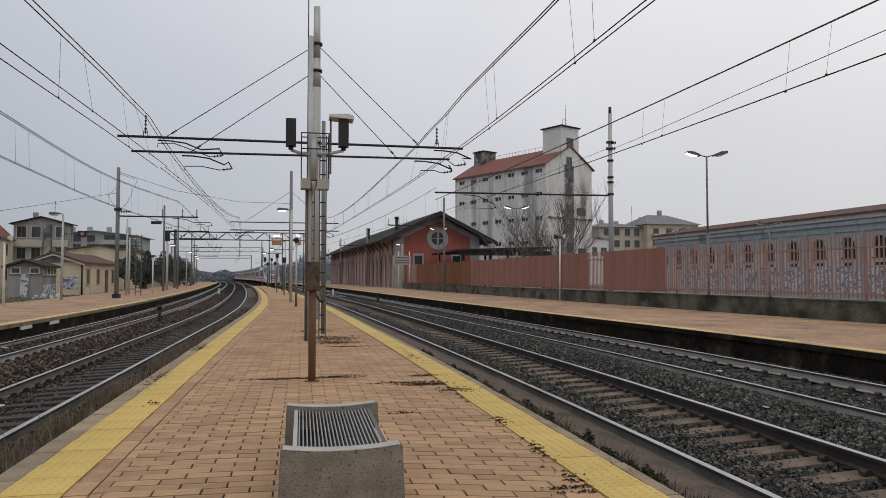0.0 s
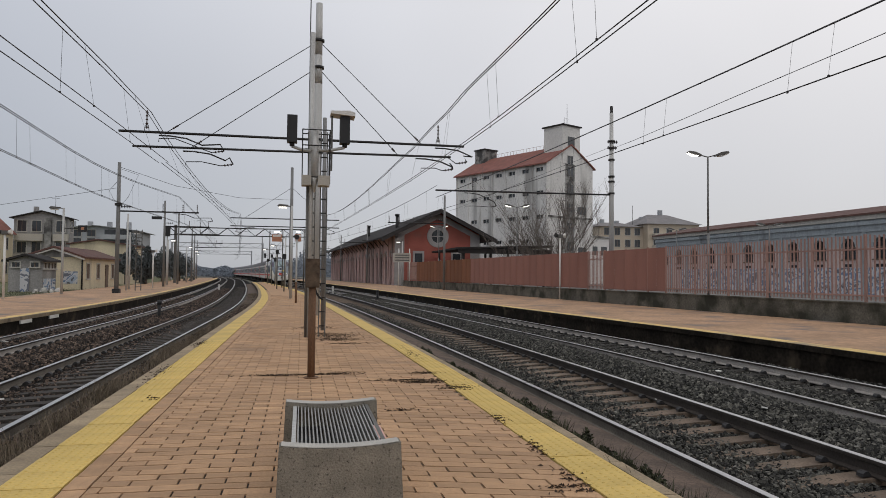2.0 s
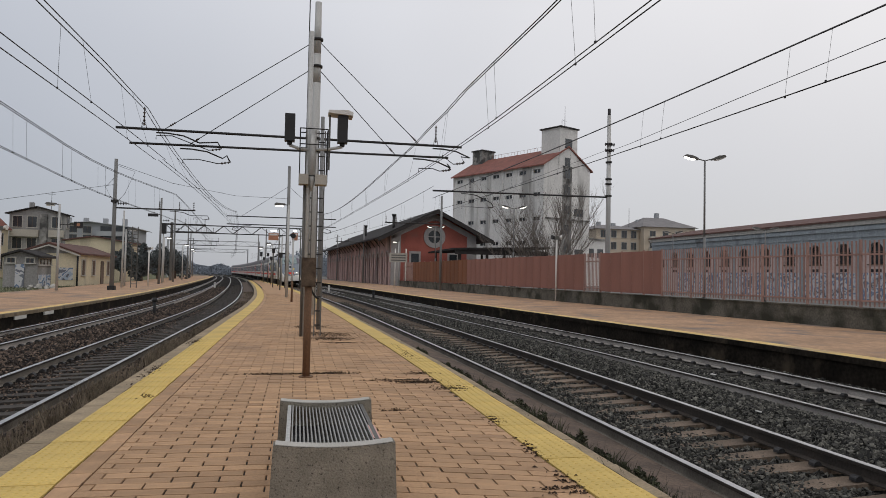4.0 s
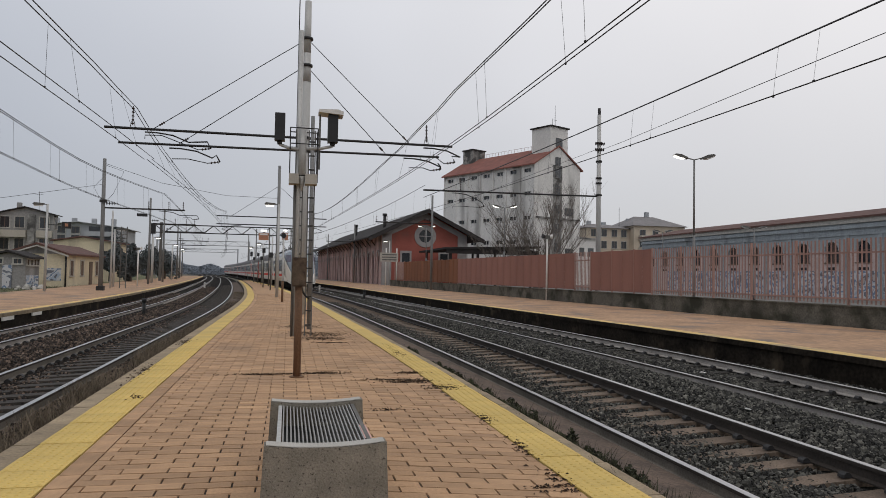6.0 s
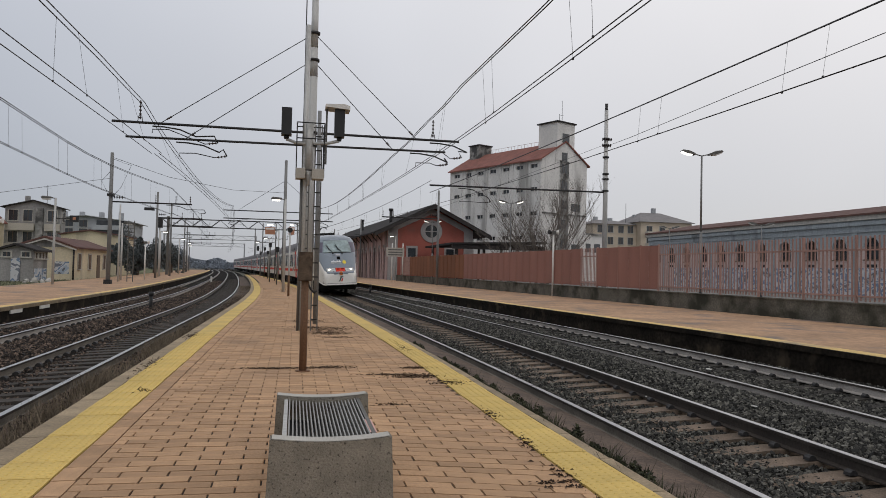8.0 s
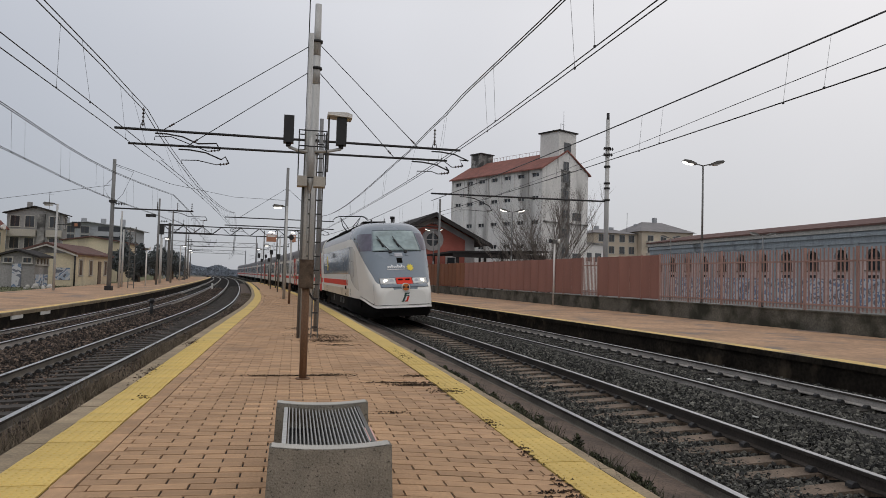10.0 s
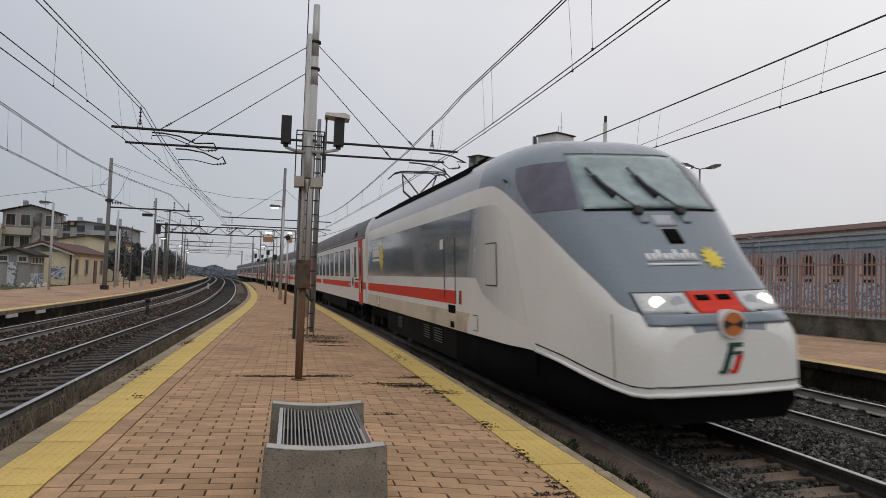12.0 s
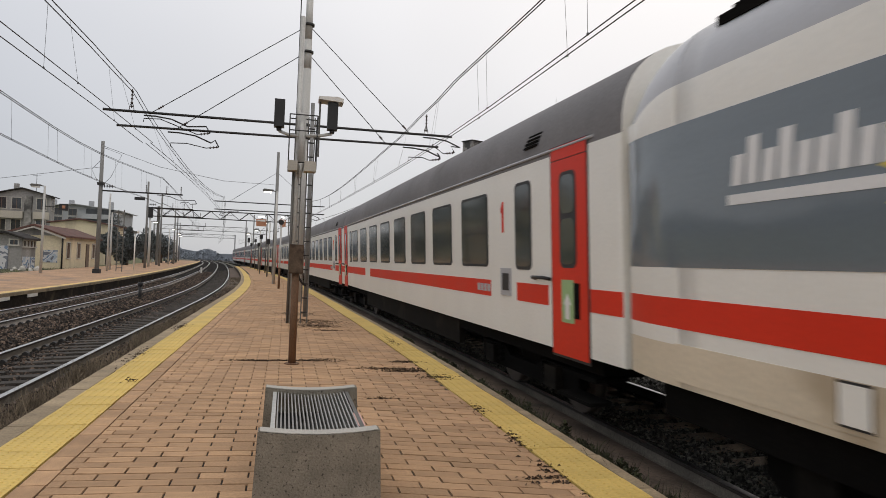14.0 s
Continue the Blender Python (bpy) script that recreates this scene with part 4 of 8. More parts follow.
# dark strip added in place of a recessed bay of the facade
bm = bmesh.new()
box(bm, -34.2, -33.3, 102.75, 103.0, 0, 8.7)
part("dark_bay", bm, SILO_D, blk, "dark strip in place of a recessed bay")
bm = bmesh.new()
box(bm, -36.2, -35.7, 104.6, 105.2, 9.0, 10.4)
part("chimney", bm, HOUSE_G, blk)
bm = bmesh.new()
cyl(bm, (-33.4, 104.5, 9.4), (-33.4, 104.5, 12.0), 0.03, n=5)
cyl(bm, (-33.9, 104.5, 11.6), (-32.9, 104.5, 11.6), 0.02, n=5)
part("antenna", bm, DARK, blk)
pink = gabled("side_house", "pale cream house with a steep red tiled roof", "house", -44.0, -37.6, 94.0, 101.8, 6.6, 9.8, HOUSE_Y, ROOF_TILE, 0.3)
for z in (1.2, 4.3):
    for c in (97.0, 99.6):
        opening(pink, c, 1.0, z, 1.5, "x+", -37.6)
yel = gabled("low_annexe", "low cream annexe with a flat tiled roof", "annexe", -26.5, -20.3, 88.0, 96.0, 4.7, 5.2, HOUSE_Y, ROOF_BROWN, 0.3)
opening(yel, -24.5, 1.0, 2.6, 1.1, "y-", 88.0)
# walls, roof and chimneys carry the haze in their colour
far_blk = gabled("far_apartment_block", "haze-tinted grey apartment block with stacked balconies", "apartment block", -51.5, -35.4, 160.0, 176.0, 10.4, 11.3, HAZY, HAZY, 1.0)
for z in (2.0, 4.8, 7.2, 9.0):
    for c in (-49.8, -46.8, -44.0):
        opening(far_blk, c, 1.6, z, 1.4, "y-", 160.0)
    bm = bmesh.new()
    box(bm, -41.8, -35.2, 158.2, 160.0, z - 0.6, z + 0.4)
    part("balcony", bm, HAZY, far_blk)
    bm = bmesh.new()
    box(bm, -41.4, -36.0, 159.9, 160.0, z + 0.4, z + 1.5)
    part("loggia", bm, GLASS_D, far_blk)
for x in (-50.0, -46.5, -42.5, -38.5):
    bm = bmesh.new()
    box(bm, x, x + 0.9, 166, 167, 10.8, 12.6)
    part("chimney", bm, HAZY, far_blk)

# beige apartments behind the silo yard
bei = thing("beige_apartments", "beige apartment building with grey hipped roofs and balconies", "apartment block", pose(0, 0, 0))


def hipped(parent, x0, x1, y0, y1, h, top, wall, roof):
    bm = bmesh.new()
    box(bm, x0, x1, y0, y1, 0, h)
    part("wall", bm, wall, parent)
    bm = bmesh.new()
    a = [bm.verts.new(p) for p in ((x0 - 0.6, y0 - 0.6, h), (x1 + 0.6, y0 - 0.6, h), (x1 + 0.6, y1 + 0.6, h), (x0 - 0.6, y1 + 0.6, h))]
    w = (x1 - x0) * 0.3
    b = [bm.verts.new(p) for p in ((x0 + w, (y0 + y1) / 2, top), (x1 - w, (y0 + y1) / 2, top))]
    for f in ((a[0], a[1], b[1], b[0]), (a[1], a[2], b[1]), (a[2], a[3], b[0], b[1]), (a[3], a[0], b[0])):
        bm.faces.new(f)
    bm.faces.new(a[::-1])
    part("roof", bm, roof, parent)


hipped(bei, 62.0, 72.0, 138, 150, 12.0, 13.3, HOUSE_B, ROOF_GREY)
hipped(bei, 72.0, 84.0, 136, 150, 12.6, 15.2, HOUSE_B, ROOF_GREY)
for z in (1.5, 4.6, 7.7, 10.2):
    for c in (63.6, 66.0, 68.4, 70.6):
        opening(bei, c, 1.2, z, 1.5, "y-", 138.0)
    for c in (74.0, 77.0, 80.0, 82.6):
        opening(bei, c, 1.3, z, 1.5, "y-", 136.0)
    bm = bmesh.new()
    box(bm, 73.0, 79.0, 134.6, 136.0, z - 0.7, z + 0.3)
    part("balcony", bm, HOUSE_P, bei)
for x, z in ((64.5, 13.6), (68.0, 13.4), (74.0, 14.4), (78.5, 16.0)):
    bm = bmesh.new()
    box(bm, x, x + 0.8, 143, 143.8, z - 1.8, z + 0.3)
    part("chimney", bm, HAZY, bei)
bm = bmesh.new()
cyl(bm, (71.5, 142, 12), (71.5, 142, 17), 0.05, n=5)
part("antenna", bm, DARK, bei)

# open canopy by the goods shed
can = thing("yard_canopy", "low dark canopy roof on posts beside the shed", "canopy", pose(0, 0, 0))
bm = bmesh.new()
prism(bm, [(16.2, 4.15), (27.0, 4.5), (27.0, 4.7), (16.2, 4.35)], "y", 72.0, 87.0)
part("roof", bm, ROOF_DARK, can)
for x in (17.0, 20.0, 23.0, 26.0):
    for y in (72.6, 86.0):
        bm = bmesh.new()
        box(bm, x - 0.12, x + 0.12, y - 0.12, y + 0.12, 0, 4.3)
        part("post", bm, WOOD_DARK, can)
bm = bmesh.new()
box(bm, 16.4, 26.8, 72.2, 72.5, 3.7, 4.2)
part("beam", bm, WOOD_DARK, can)


# ======================================================== trees
def bare_tree(at, height, seed, stems=12, fan=0.55):
    """Several stems that fan out from the ground and fork into fine twigs."""
    rng = random.Random(seed)
    holder = thing("bare_tree", "leafless winter tree with many fine upright twigs", "tree", at)
    wood, fine = bmesh.new(), bmesh.new()

    def limb(p, d, length, r, depth):
        n = 5 if depth < 2 else 3
        pts = [p]
        q = p.copy()
        for i in range(n):
            d = (d + Vector((rng.uniform(-1, 1), rng.uniform(-1, 1), rng.uniform(-0.3, 0.7))) * 0.13).normalized()
            q = q + d * (length / n)
            pts.append(q.copy())
        bm = wood if depth < 1 else fine
        for i in range(n):
            cyl(bm, pts[i], pts[i + 1], r * (1 - 0.6 * i / n), r * (1 - 0.6 * (i + 1) / n), 6 if depth < 1 else 3, False)
        if depth < 3:
            for k in range((7, 5, 4)[depth]):
                j = rng.randint(1, n)
                a = rng.uniform(0, 6.28)
                side = Vector((math.cos(a), math.sin(a), 0.5))
                limb(pts[j], (d * 0.62 + side * 0.38).normalized(), length * rng.uniform(0.32, 0.62), r * 0.45, depth + 1)
    for k in range(stems):
        a = 2.4 * k
        s = fan * math.sqrt((k + 0.5) / stems)
        d = Vector((math.cos(a) * s, math.sin(a) * s, 1.0)).normalized()
        limb(Vector((math.cos(a) * 0.25, math.sin(a) * 0.25, 0)), d, height * rng.uniform(0.62, 0.85), height * 0.008, 0)
    part("trunk", wood, BARK, holder)
    part("crown", fine, BARK, holder)
    return holder


bare_tree(pose(26.0, 70.0, 0), 9.8, 5, 20, 0.90)
bare_tree(pose(22.6, 71.0, 0), 6.4, 8, 9, 0.8)
bare_tree(pose(28.5, 25.5, 0), 3.4, 31, 7, 0.8)


def leaf_mass(name, label, centre, size, count, material, seed, leaf=0.35):
    """A crown of many small leaf clumps, with an uneven outline."""
    rng = np.random.default_rng(seed)
    vs, fs = [], []
    blobs = [(rng.normal(0, 0.33, 3) * np.array(size), rng.uniform(0.35, 0.6)) for i in range(14)]
    for i in range(count):
        c, s = blobs[rng.integers(len(blobs))]
        d = rng.normal(size=3)
        d /= np.linalg.norm(d)
        p = c + d * s * np.array(size) * 0.6 * rng.uniform(0.7, 1.05)
        p[2] = max(p[2], -size[2] * 0.98)
        a = rng.normal(size=3)
        b = rng.normal(size=3)
        a *= leaf / np.linalg.norm(a)
        b *= leaf * 0.6 / np.linalg.norm(b)
        k = len(vs)
        vs += [tuple(p - a), tuple(p + b), tuple(p + a), tuple(p - b)]
        fs.append((k, k + 1, k + 2, k + 3))
    holder = thing(name, label, "tree", pose(*centre))
    bm = bmesh.new()
    cyl(bm, (0, 0, -centre[2]), (0, 0, size[2] * 0.3), 0.18, 0.08, 8)
    part("trunk", bm, BARK, holder)
    me = bpy.data.meshes.new("crown")
    me.from_pydata(vs, [], fs)
    me.materials.append(material)
    ob = new("crown", me)
    ob.parent = holder
    return holder


for i, (x, y, z, sx, sz) in enumerate(((-22.0, 92, 2.4, 2.2, 2.6), (-20.5, 99, 3.4, 2.4, 3.6), (-20.0, 108, 3.0, 2.6, 3.2), (-19.2, 118, 3.6, 2.8, 3.8), (-21.5, 128, 4.0, 3.4, 4.2), (-24.5, 106, 4.2, 2.6, 4.4), (-19.4, 84, 3.3, 1.7, 3.3), (-17.9, 87, 2.9, 1.4, 3.0))):
    leaf_mass("evergreen_tree", "haze-greyed dark evergreen tree beside the far platform", (x, y, z * 0.72), (sx, sx, sz * 0.9), 4500, EVERGREEN, 40 + i, 0.17)

# woods that close the distance, haze painted into their blue-grey
vs, fs = [], []
rng = np.random.default_rng(9)
for i in range(60000):
    a = rng.uniform(-62, 62)
    r = rng.uniform(300, 380)
    h = 9 + 4 * math.sin(a * 0.21) + 3 * math.sin(a * 0.57 + 1) + 1.8 * math.sin(a * 1.9)
    p = np.array([r * math.sin(math.radians(a)), r * math.cos(math.radians(a)), rng.random() ** 0.7 * h - 0.6])
    u = rng.normal(size=3)
    w = rng.normal(size=3)
    u *= 0.50 / np.linalg.norm(u)
    w *= 0.42 / np.linalg.norm(w)
    k = len(vs)
    vs += [tuple(p - u), tuple(p + w), tuple(p + u), tuple(p - w)]
    fs.append((k, k + 1, k + 2, k + 3))
bulk("far_woods", vs, fs, FARTREE, None, "woods at the end of the line, tinted blue-grey for haze", "woods")
# ring behind the woods in the same haze-tinted colour
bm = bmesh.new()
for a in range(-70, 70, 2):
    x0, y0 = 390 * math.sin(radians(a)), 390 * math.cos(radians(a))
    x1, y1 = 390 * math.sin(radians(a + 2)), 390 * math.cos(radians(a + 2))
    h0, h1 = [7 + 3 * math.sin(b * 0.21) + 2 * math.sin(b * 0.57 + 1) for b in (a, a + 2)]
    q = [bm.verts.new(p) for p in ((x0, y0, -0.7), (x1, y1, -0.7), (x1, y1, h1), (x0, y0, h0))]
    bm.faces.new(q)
solo("backdrop", bm, FARTREE, "distance behind the woods, tinted blue-grey for haze", "backdrop", "structure")


# ======================================================== bench
def concrete_end(width, height, thick):
    """One bench end: tapered slab with a dished top."""
    bm = bmesh.new()
    n = 12
    top = [(-width / 2 + width * k / n, height - 0.022 * (1 - (2 * k / n - 1) ** 2)) for k in range(n + 1)]
    outline = [(width / 2 + 0.02, 0.0)] + top[::-1] + [(-width / 2 - 0.02, 0.0)]
    prism(bm, outline[::-1], "y", 0, thick)
    return bm


BW = 0.685
SLATM = mat("dull_grey_slat_steel", (0.30, 0.295, 0.28), 0.55, 0.14, 2, 30, 0.15, metal=0.3)
bench = thing("bench", "concrete bench with a slatted grey steel seat on the platform", "bench", pose(0.235, 4.0, 0, 0, 0, 0))
E1 = part("end_slab", concrete_end(BW, 0.455, 0.11), CONCRETE, bench, "pitted grey concrete end slab", 0.008)
E2 = part("end_slab", concrete_end(BW - 0.005, 0.455, 0.11), CONCRETE, bench, "pitted grey concrete end slab", 0.008, at=pose(0.005, 1.36, 0))
for y in (0.0, 1.36):
    bm = bmesh.new()
    n = 12
    top = [(-BW / 2 + 0.012 + (BW - 0.024) * k / n, 0.457 - 0.022 * (1 - (2 * k / n - 1) ** 2)) for k in range(n + 1)]
    prism(bm, [(a, b) for a, b in top] + [(a, b + 0.004) for a, b in top[::-1]], "y", y + 0.006, y + 0.104)
    part("cap", bm, CONC_LITE, bench, "pale top edge")
# black sheet added below the slats as the shade in their gaps
bm = bmesh.new()
box(bm, -0.245, 0.245, 0.11, 1.36, 0.26, 0.27)
part("slat_gap_shade", bm, BLACK, bench)
bm = bmesh.new()
box(bm, -0.0042, 0.0042, 0.11, 1.36, 0.0, 0.034)
SLAT = to_mesh("slat", bm, SLATM)
for k in range(21):
    u = -0.24 + 0.48 * k / 20
    ob = new("slat", SLAT)
    ob.parent = bench
    ob.matrix_basis = pose(u, 0, 0.392 - 0.022 * (1 - (u / 0.25) ** 2))
for s, m, lab in ((-1, GALV, "grey seat edge bar"), (1, GALV_D, "dark seat edge bar")):
    bm = bmesh.new()
    box(bm, s * 0.265 - 0.013, s * 0.265 + 0.013, 0.11, 1.36, 0.34, 0.425)
    part("edge_bar", bm, m, bench, lab, 0.006)
bm = bmesh.new()
box(bm, 0.245, 0.287, 0.25, 0.62, 0.4205, 0.424)
part("scraped_patch", bm, mat("pink_scraped_paint", (0.62, 0.36, 0.32), 0.7, 0.15, 20, 90, 0.1), bench, "pink scraped paint")

# ======================================================== pole with a case
pole = thing("case_pole", "rusty pipe with a brown weathered case near its top", "pole", pose(0.15, 9.68, 0))
bm = bmesh.new()
cyl(bm, (0, 0, 0), (0, 0, 1.3), 0.05, 0.05, 16)
part("pipe", bm, RUST, pole)
bm = bmesh.new()
cyl(bm, (0, 0, 0), (0, 0, 0.012), 0.1, 0.1, 16)
part("base_plate", bm, RUST, pole)
bm = bmesh.new()
box(bm, -0.095, 0.095, -0.07, 0.07, 1.225, 1.62)
part("case", bm, BOXMAT, pole, "rust-stained brown case", 0.008)
bm = bmesh.new()
box(bm, -0.085, 0.085, -0.085, -0.07, 1.24, 1.60)
part("case_door", bm, BOXMAT, pole, "", 0.004)
bm = bmesh.new()
tube(bm, [(0.03, 0, 1.23), (0.05, 0, 1.16), (0.09, 0.01, 1.10), (0.14, 0.02, 1.06)], 0.016, 6)
part("cable", bm, BLACK, pole)

# ======================================================== signal post with its ladder
sg = thing("signal_post", "grey signal post with ladder, cage and two black signal heads", "signal", pose(0, 15.8, 0))
bm = bmesh.new()
cyl(bm, (0.17, 0, 0.0), (0.17, 0, 6.85), 0.06, 0.055, 14)
part("tube", bm, GALV, sg)
bm = bmesh.new()
cyl(bm, (0.25, -0.12, 3.55), (0.25, -0.12, 4.65), 0.085, 0.085, 16)
cyl(bm, (0.25, -0.12, 3.22), (0.25, -0.12, 3.55), 0.02, 0.085, 16)
part("hanger_tube", bm, GALV, sg, "bullet-ended hanger tube")
bm = bmesh.new()
cyl(bm, (0.115, 0.02, 0.0), (0.115, 0.02, 8.6), 0.012, 0.012, 6)
part("conduit", bm, DARK, sg)
bm = bmesh.new()
cyl(bm, (0.10, -0.05, 0.0), (0.10, -0.05, 3.4), 0.028, n=8)
part("stay", bm, GALV_D, sg)
for x in (0.39, 0.53):
    bm = bmesh.new()
    box(bm, x - 0.012, x + 0.012, -0.03, 0.03, 0.0, 4.6)
    part("ladder_stile", bm, GALV_D, sg)
for x in (0.11, 0.27):
    bm = bmesh.new()
    box(bm, x - 0.012, x + 0.012, -0.03, 0.03, 0.3, 4.6)
    part("ladder_stile", bm, GALV_D, sg)
bm = bmesh.new()
box(bm, 0.40, 0.52, -0.012, 0.012, -0.014, 0.014)
RUNG = to_mesh("rung", bm, DARK)
bm = bmesh.new()
box(bm, 0.12, 0.26, -0.012, 0.012, -0.014, 0.014)
RUNG2 = to_mesh("rung", bm, DARK)
for k in range(14):
    for me in (RUNG, RUNG2):
        ob = new("rung", me)
        ob.parent = sg
        ob.matrix_basis = pose(0, 0, 0.25 + 0.315 * k)
bm = bmesh.new()
cyl(bm, (0.54, 1.9, 0), (0.52, 1.9, 5.35), 0.052, 0.048, 12)
part("rear_post", bm, MASTG, sg, "dull grey rear post")
# cage and brackets
for z in (3.55, 4.25, 4.60):
    bm = bmesh.new()
    tube(bm, [(-0.02, -0.25, z), (0.58, -0.25, z), (0.58, 0.25, z), (-0.02, 0.25, z), (-0.02, -0.25, z)], 0.014, 5)
    part("cage_rail", bm, DARK, sg)
for x in (-0.02, 0.58):
    for y in (-0.25, 0.25):
        bm = bmesh.new()
        cyl(bm, (x, y, 3.4), (x, y, 4.6), 0.014, n=5)
        part("cage_upright", bm, DARK, sg)
bm = bmesh.new()
box(bm, -0.03, 0.18, -0.3, 0.05, 3.36, 3.58)
part("junction_case", bm, PAINT_BEIGE, sg, "faded beige junction case", 0.01)
bm = bmesh.new()
box(bm, 0.32, 0.58, -0.3, 0.05, 3.36, 3.58)
part("junction_case", bm, PAINT_BEIGE, sg, "faded beige junction case", 0.01)


def signal_head(x, z, hood):
    hd = thing("signal_head", "", "")
    hd.parent = sg
    tagged(hd, "black signal head seen from behind")
    bm = bmesh.new()
    box(bm, x - 0.11, x + 0.11, -0.30, -0.06, z, z + 0.60)
    part("housing", bm, BLACK, hd, "", 0.03)
    bm = bmesh.new()
    cyl(bm, (x, -0.18, z - 0.08), (x, -0.18, z), 0.05, 0.06, 10)
    part("foot", bm, DARK, hd)
    bm = bmesh.new()
    for zz in (0.12, 0.30, 0.48):
        cyl(bm, (x, -0.06, z + zz), (x, 0.10, z + zz), 0.085, 0.09, 12)
    part("visor", bm, BLACK, hd)
    if hood:
        bm = bmesh.new()
        prism(bm, [(x - 0.32, z + 0.64), (x + 0.22, z + 0.60), (x + 0.22, z + 0.68), (x + 0.10, z + 0.72), (x - 0.32, z + 0.70)], "y", -0.36, 0.10)
        part("hood", bm, PAINT_WHITE, hd, "pale sheet-metal hood", 0.01)
        bm = bmesh.new()
        box(bm, x - 0.30, x - 0.26, -0.1, -0.06, z - 0.6, z + 0.66)
        part("hood_stay", bm, GALV_D, hd)


signal_head(-0.25, 4.30, False)
signal_head(0.90, 4.32, True)
for x0, x1, z in ((0.17, -0.25, 4.20), (0.33, 0.90, 4.22)):
    bm = bmesh.new()
    tube(bm, [(x0, -0.15, z - 0.06), ((x0 + x1) / 2, -0.18, z - 0.05), (x1, -0.18, z + 0.02)], 0.035, 8)
    part("bracket", bm, GALV, sg)


# ======================================================== catenary masts
def insulator(bm, p0, p1, n=5, r=0.05):
    p0, p1 = Vector(p0), Vector(p1)
    cyl(bm, p0, p1, 0.018, n=6)
    for k in range(n):
        c = p0.lerp(p1, (k + 0.5) / n)
        d = (p1 - p0).normalized() * 0.02
        cyl(bm, c - d, c + d, r, r * 0.55, 8)


MY = 24.0
mast = thing("catenary_mast", "tapered grey steel catenary mast with twin cross arms", "catenary mast", pose(0.46, MY, 0))
bm = bmesh.new()
cyl(bm, (0, 0, 0), (0, 0, 7.9), 0.17, 0.14, 18)
cyl(bm, (0, 0, 7.9), (0, 0, 8.9), 0.14, 0.125, 18)
cyl(bm, (0, 0, 8.9), (0, 0, 10.7), 0.125, 0.11, 18)
part("shaft", bm, GALV, mast)
for z in (9.4, 8.47, 5.98, 5.54):
    bm = bmesh.new()
    cyl(bm, (0, 0, z - 0.04), (0, 0, z + 0.04), 0.19, 0.19, 16)
    part("clamp", bm, DARK, mast)
bm = bmesh.new()
cyl(bm, (-6.33, 0, 5.98), (5.14, 0, 5.98), 0.042, n=10)
part("upper_arm", bm, DARK, mast)
bm = bmesh.new()
cyl(bm, (-5.9, 0, 5.50), (4.66, 0, 5.58), 0.038, n=10)
part("lower_arm", bm, DARK, mast)
for a, b in (((0, 0, 9.4), (-4.85, 0, 6.0)), ((0, 0, 8.5), (-4.05, 0, 5.55)), ((0, 0, 9.4), (3.6, 0, 6.0)), ((0, 0, 8.45), (2.75, 0, 5.6))):
    bm = bmesh.new()
    tube(bm, [a, b], 0.014, 5)
    part("tie_rod", bm, WIRE, mast)
    va, vb = Vector(a), Vector(b)
    bm = bmesh.new()
    insulator(bm, va.lerp(vb, 0.93), va.lerp(vb, 0.965), 3, 0.045)
    part("insulator", bm, CERAMIC, mast)
for x, z in ((-5.48, 5.98), (4.20, 5.98)):
    bm = bmesh.new()
    insulator(bm, (x, 0, z + 0.1), (x, 0, z + 0.72), 5, 0.05)
    tube(bm, [(x - 0.08, 0, z), (x - 0.05, 0, z + 0.2), (x, 0, z + 0.28), (x + 0.05, 0, z + 0.2), (x + 0.08, 0, z)], 0.012, 5)
    part("insulator", bm, CERAMIC, mast)


def registration(parent, x, z, s, tipx, tipz, endx, endz):
    """A curved registration arm that drops from the cross arm and holds the wire."""
    bm = bmesh.new()
    tube(bm, [(x - s * 0.35, 0, z - 0.10), (x, 0, z - 0.10), (x + s * 0.5, 0, z - 0.16), (x + s * 1.0, 0, z - 0.36), (tipx - s * 0.12, 0, tipz + 0.22), (tipx, 0, tipz)], 0.026, 6)
    part("registration_arm", bm, DARK, parent)
    bm = bmesh.new()
    tube(bm, [(tipx, 0, tipz), (tipx - s * 0.4, 0, tipz - 0.06), (endx + s * 0.5, 0, endz + 0.12), (endx, 0, endz + 0.10), (endx, 0, endz - 0.02)], 0.016, 5)
    part("steady_arm", bm, DARK, parent)
    bm = bmesh.new()
    insulator(bm, (tipx - s * 0.02, 0, tipz), (tipx - s * 0.32, 0, tipz - 0.05), 3, 0.05)
    part("insulator", bm, CERAMIC, parent)


registration(mast, 4.45, 5.98, 1, 5.25, 5.42, 4.0, 5.48)
registration(mast, 3.75, 5.58, 1, 4.75, 5.15, 3.60, 5.05)
registration(mast, -4.75, 5.98, 1, -3.05, 5.45, -5.1, 5.68)
registration(mast, -4.0, 5.50, 1, -2.75, 5.02, -4.25, 4.95)

# straining gear, far masts along the island platform
mast2 = thing("catenary_mast", "tall grey steel catenary mast with cross arms and stays", "catenary mast", pose(-0.95, 63.0, 0))
bm = bmesh.new()
cyl(bm, (0, 0, 0), (0, 0, 10.8), 0.18, 0.12, 12)
part("shaft", bm, MASTG, mast2)
for z in (6.2, 5.5):
    bm = bmesh.new()
    cyl(bm, (-5.2, 0, z), (4.2, 0, z), 0.045, n=8)
    part("cross_arm", bm, DARK, mast2)
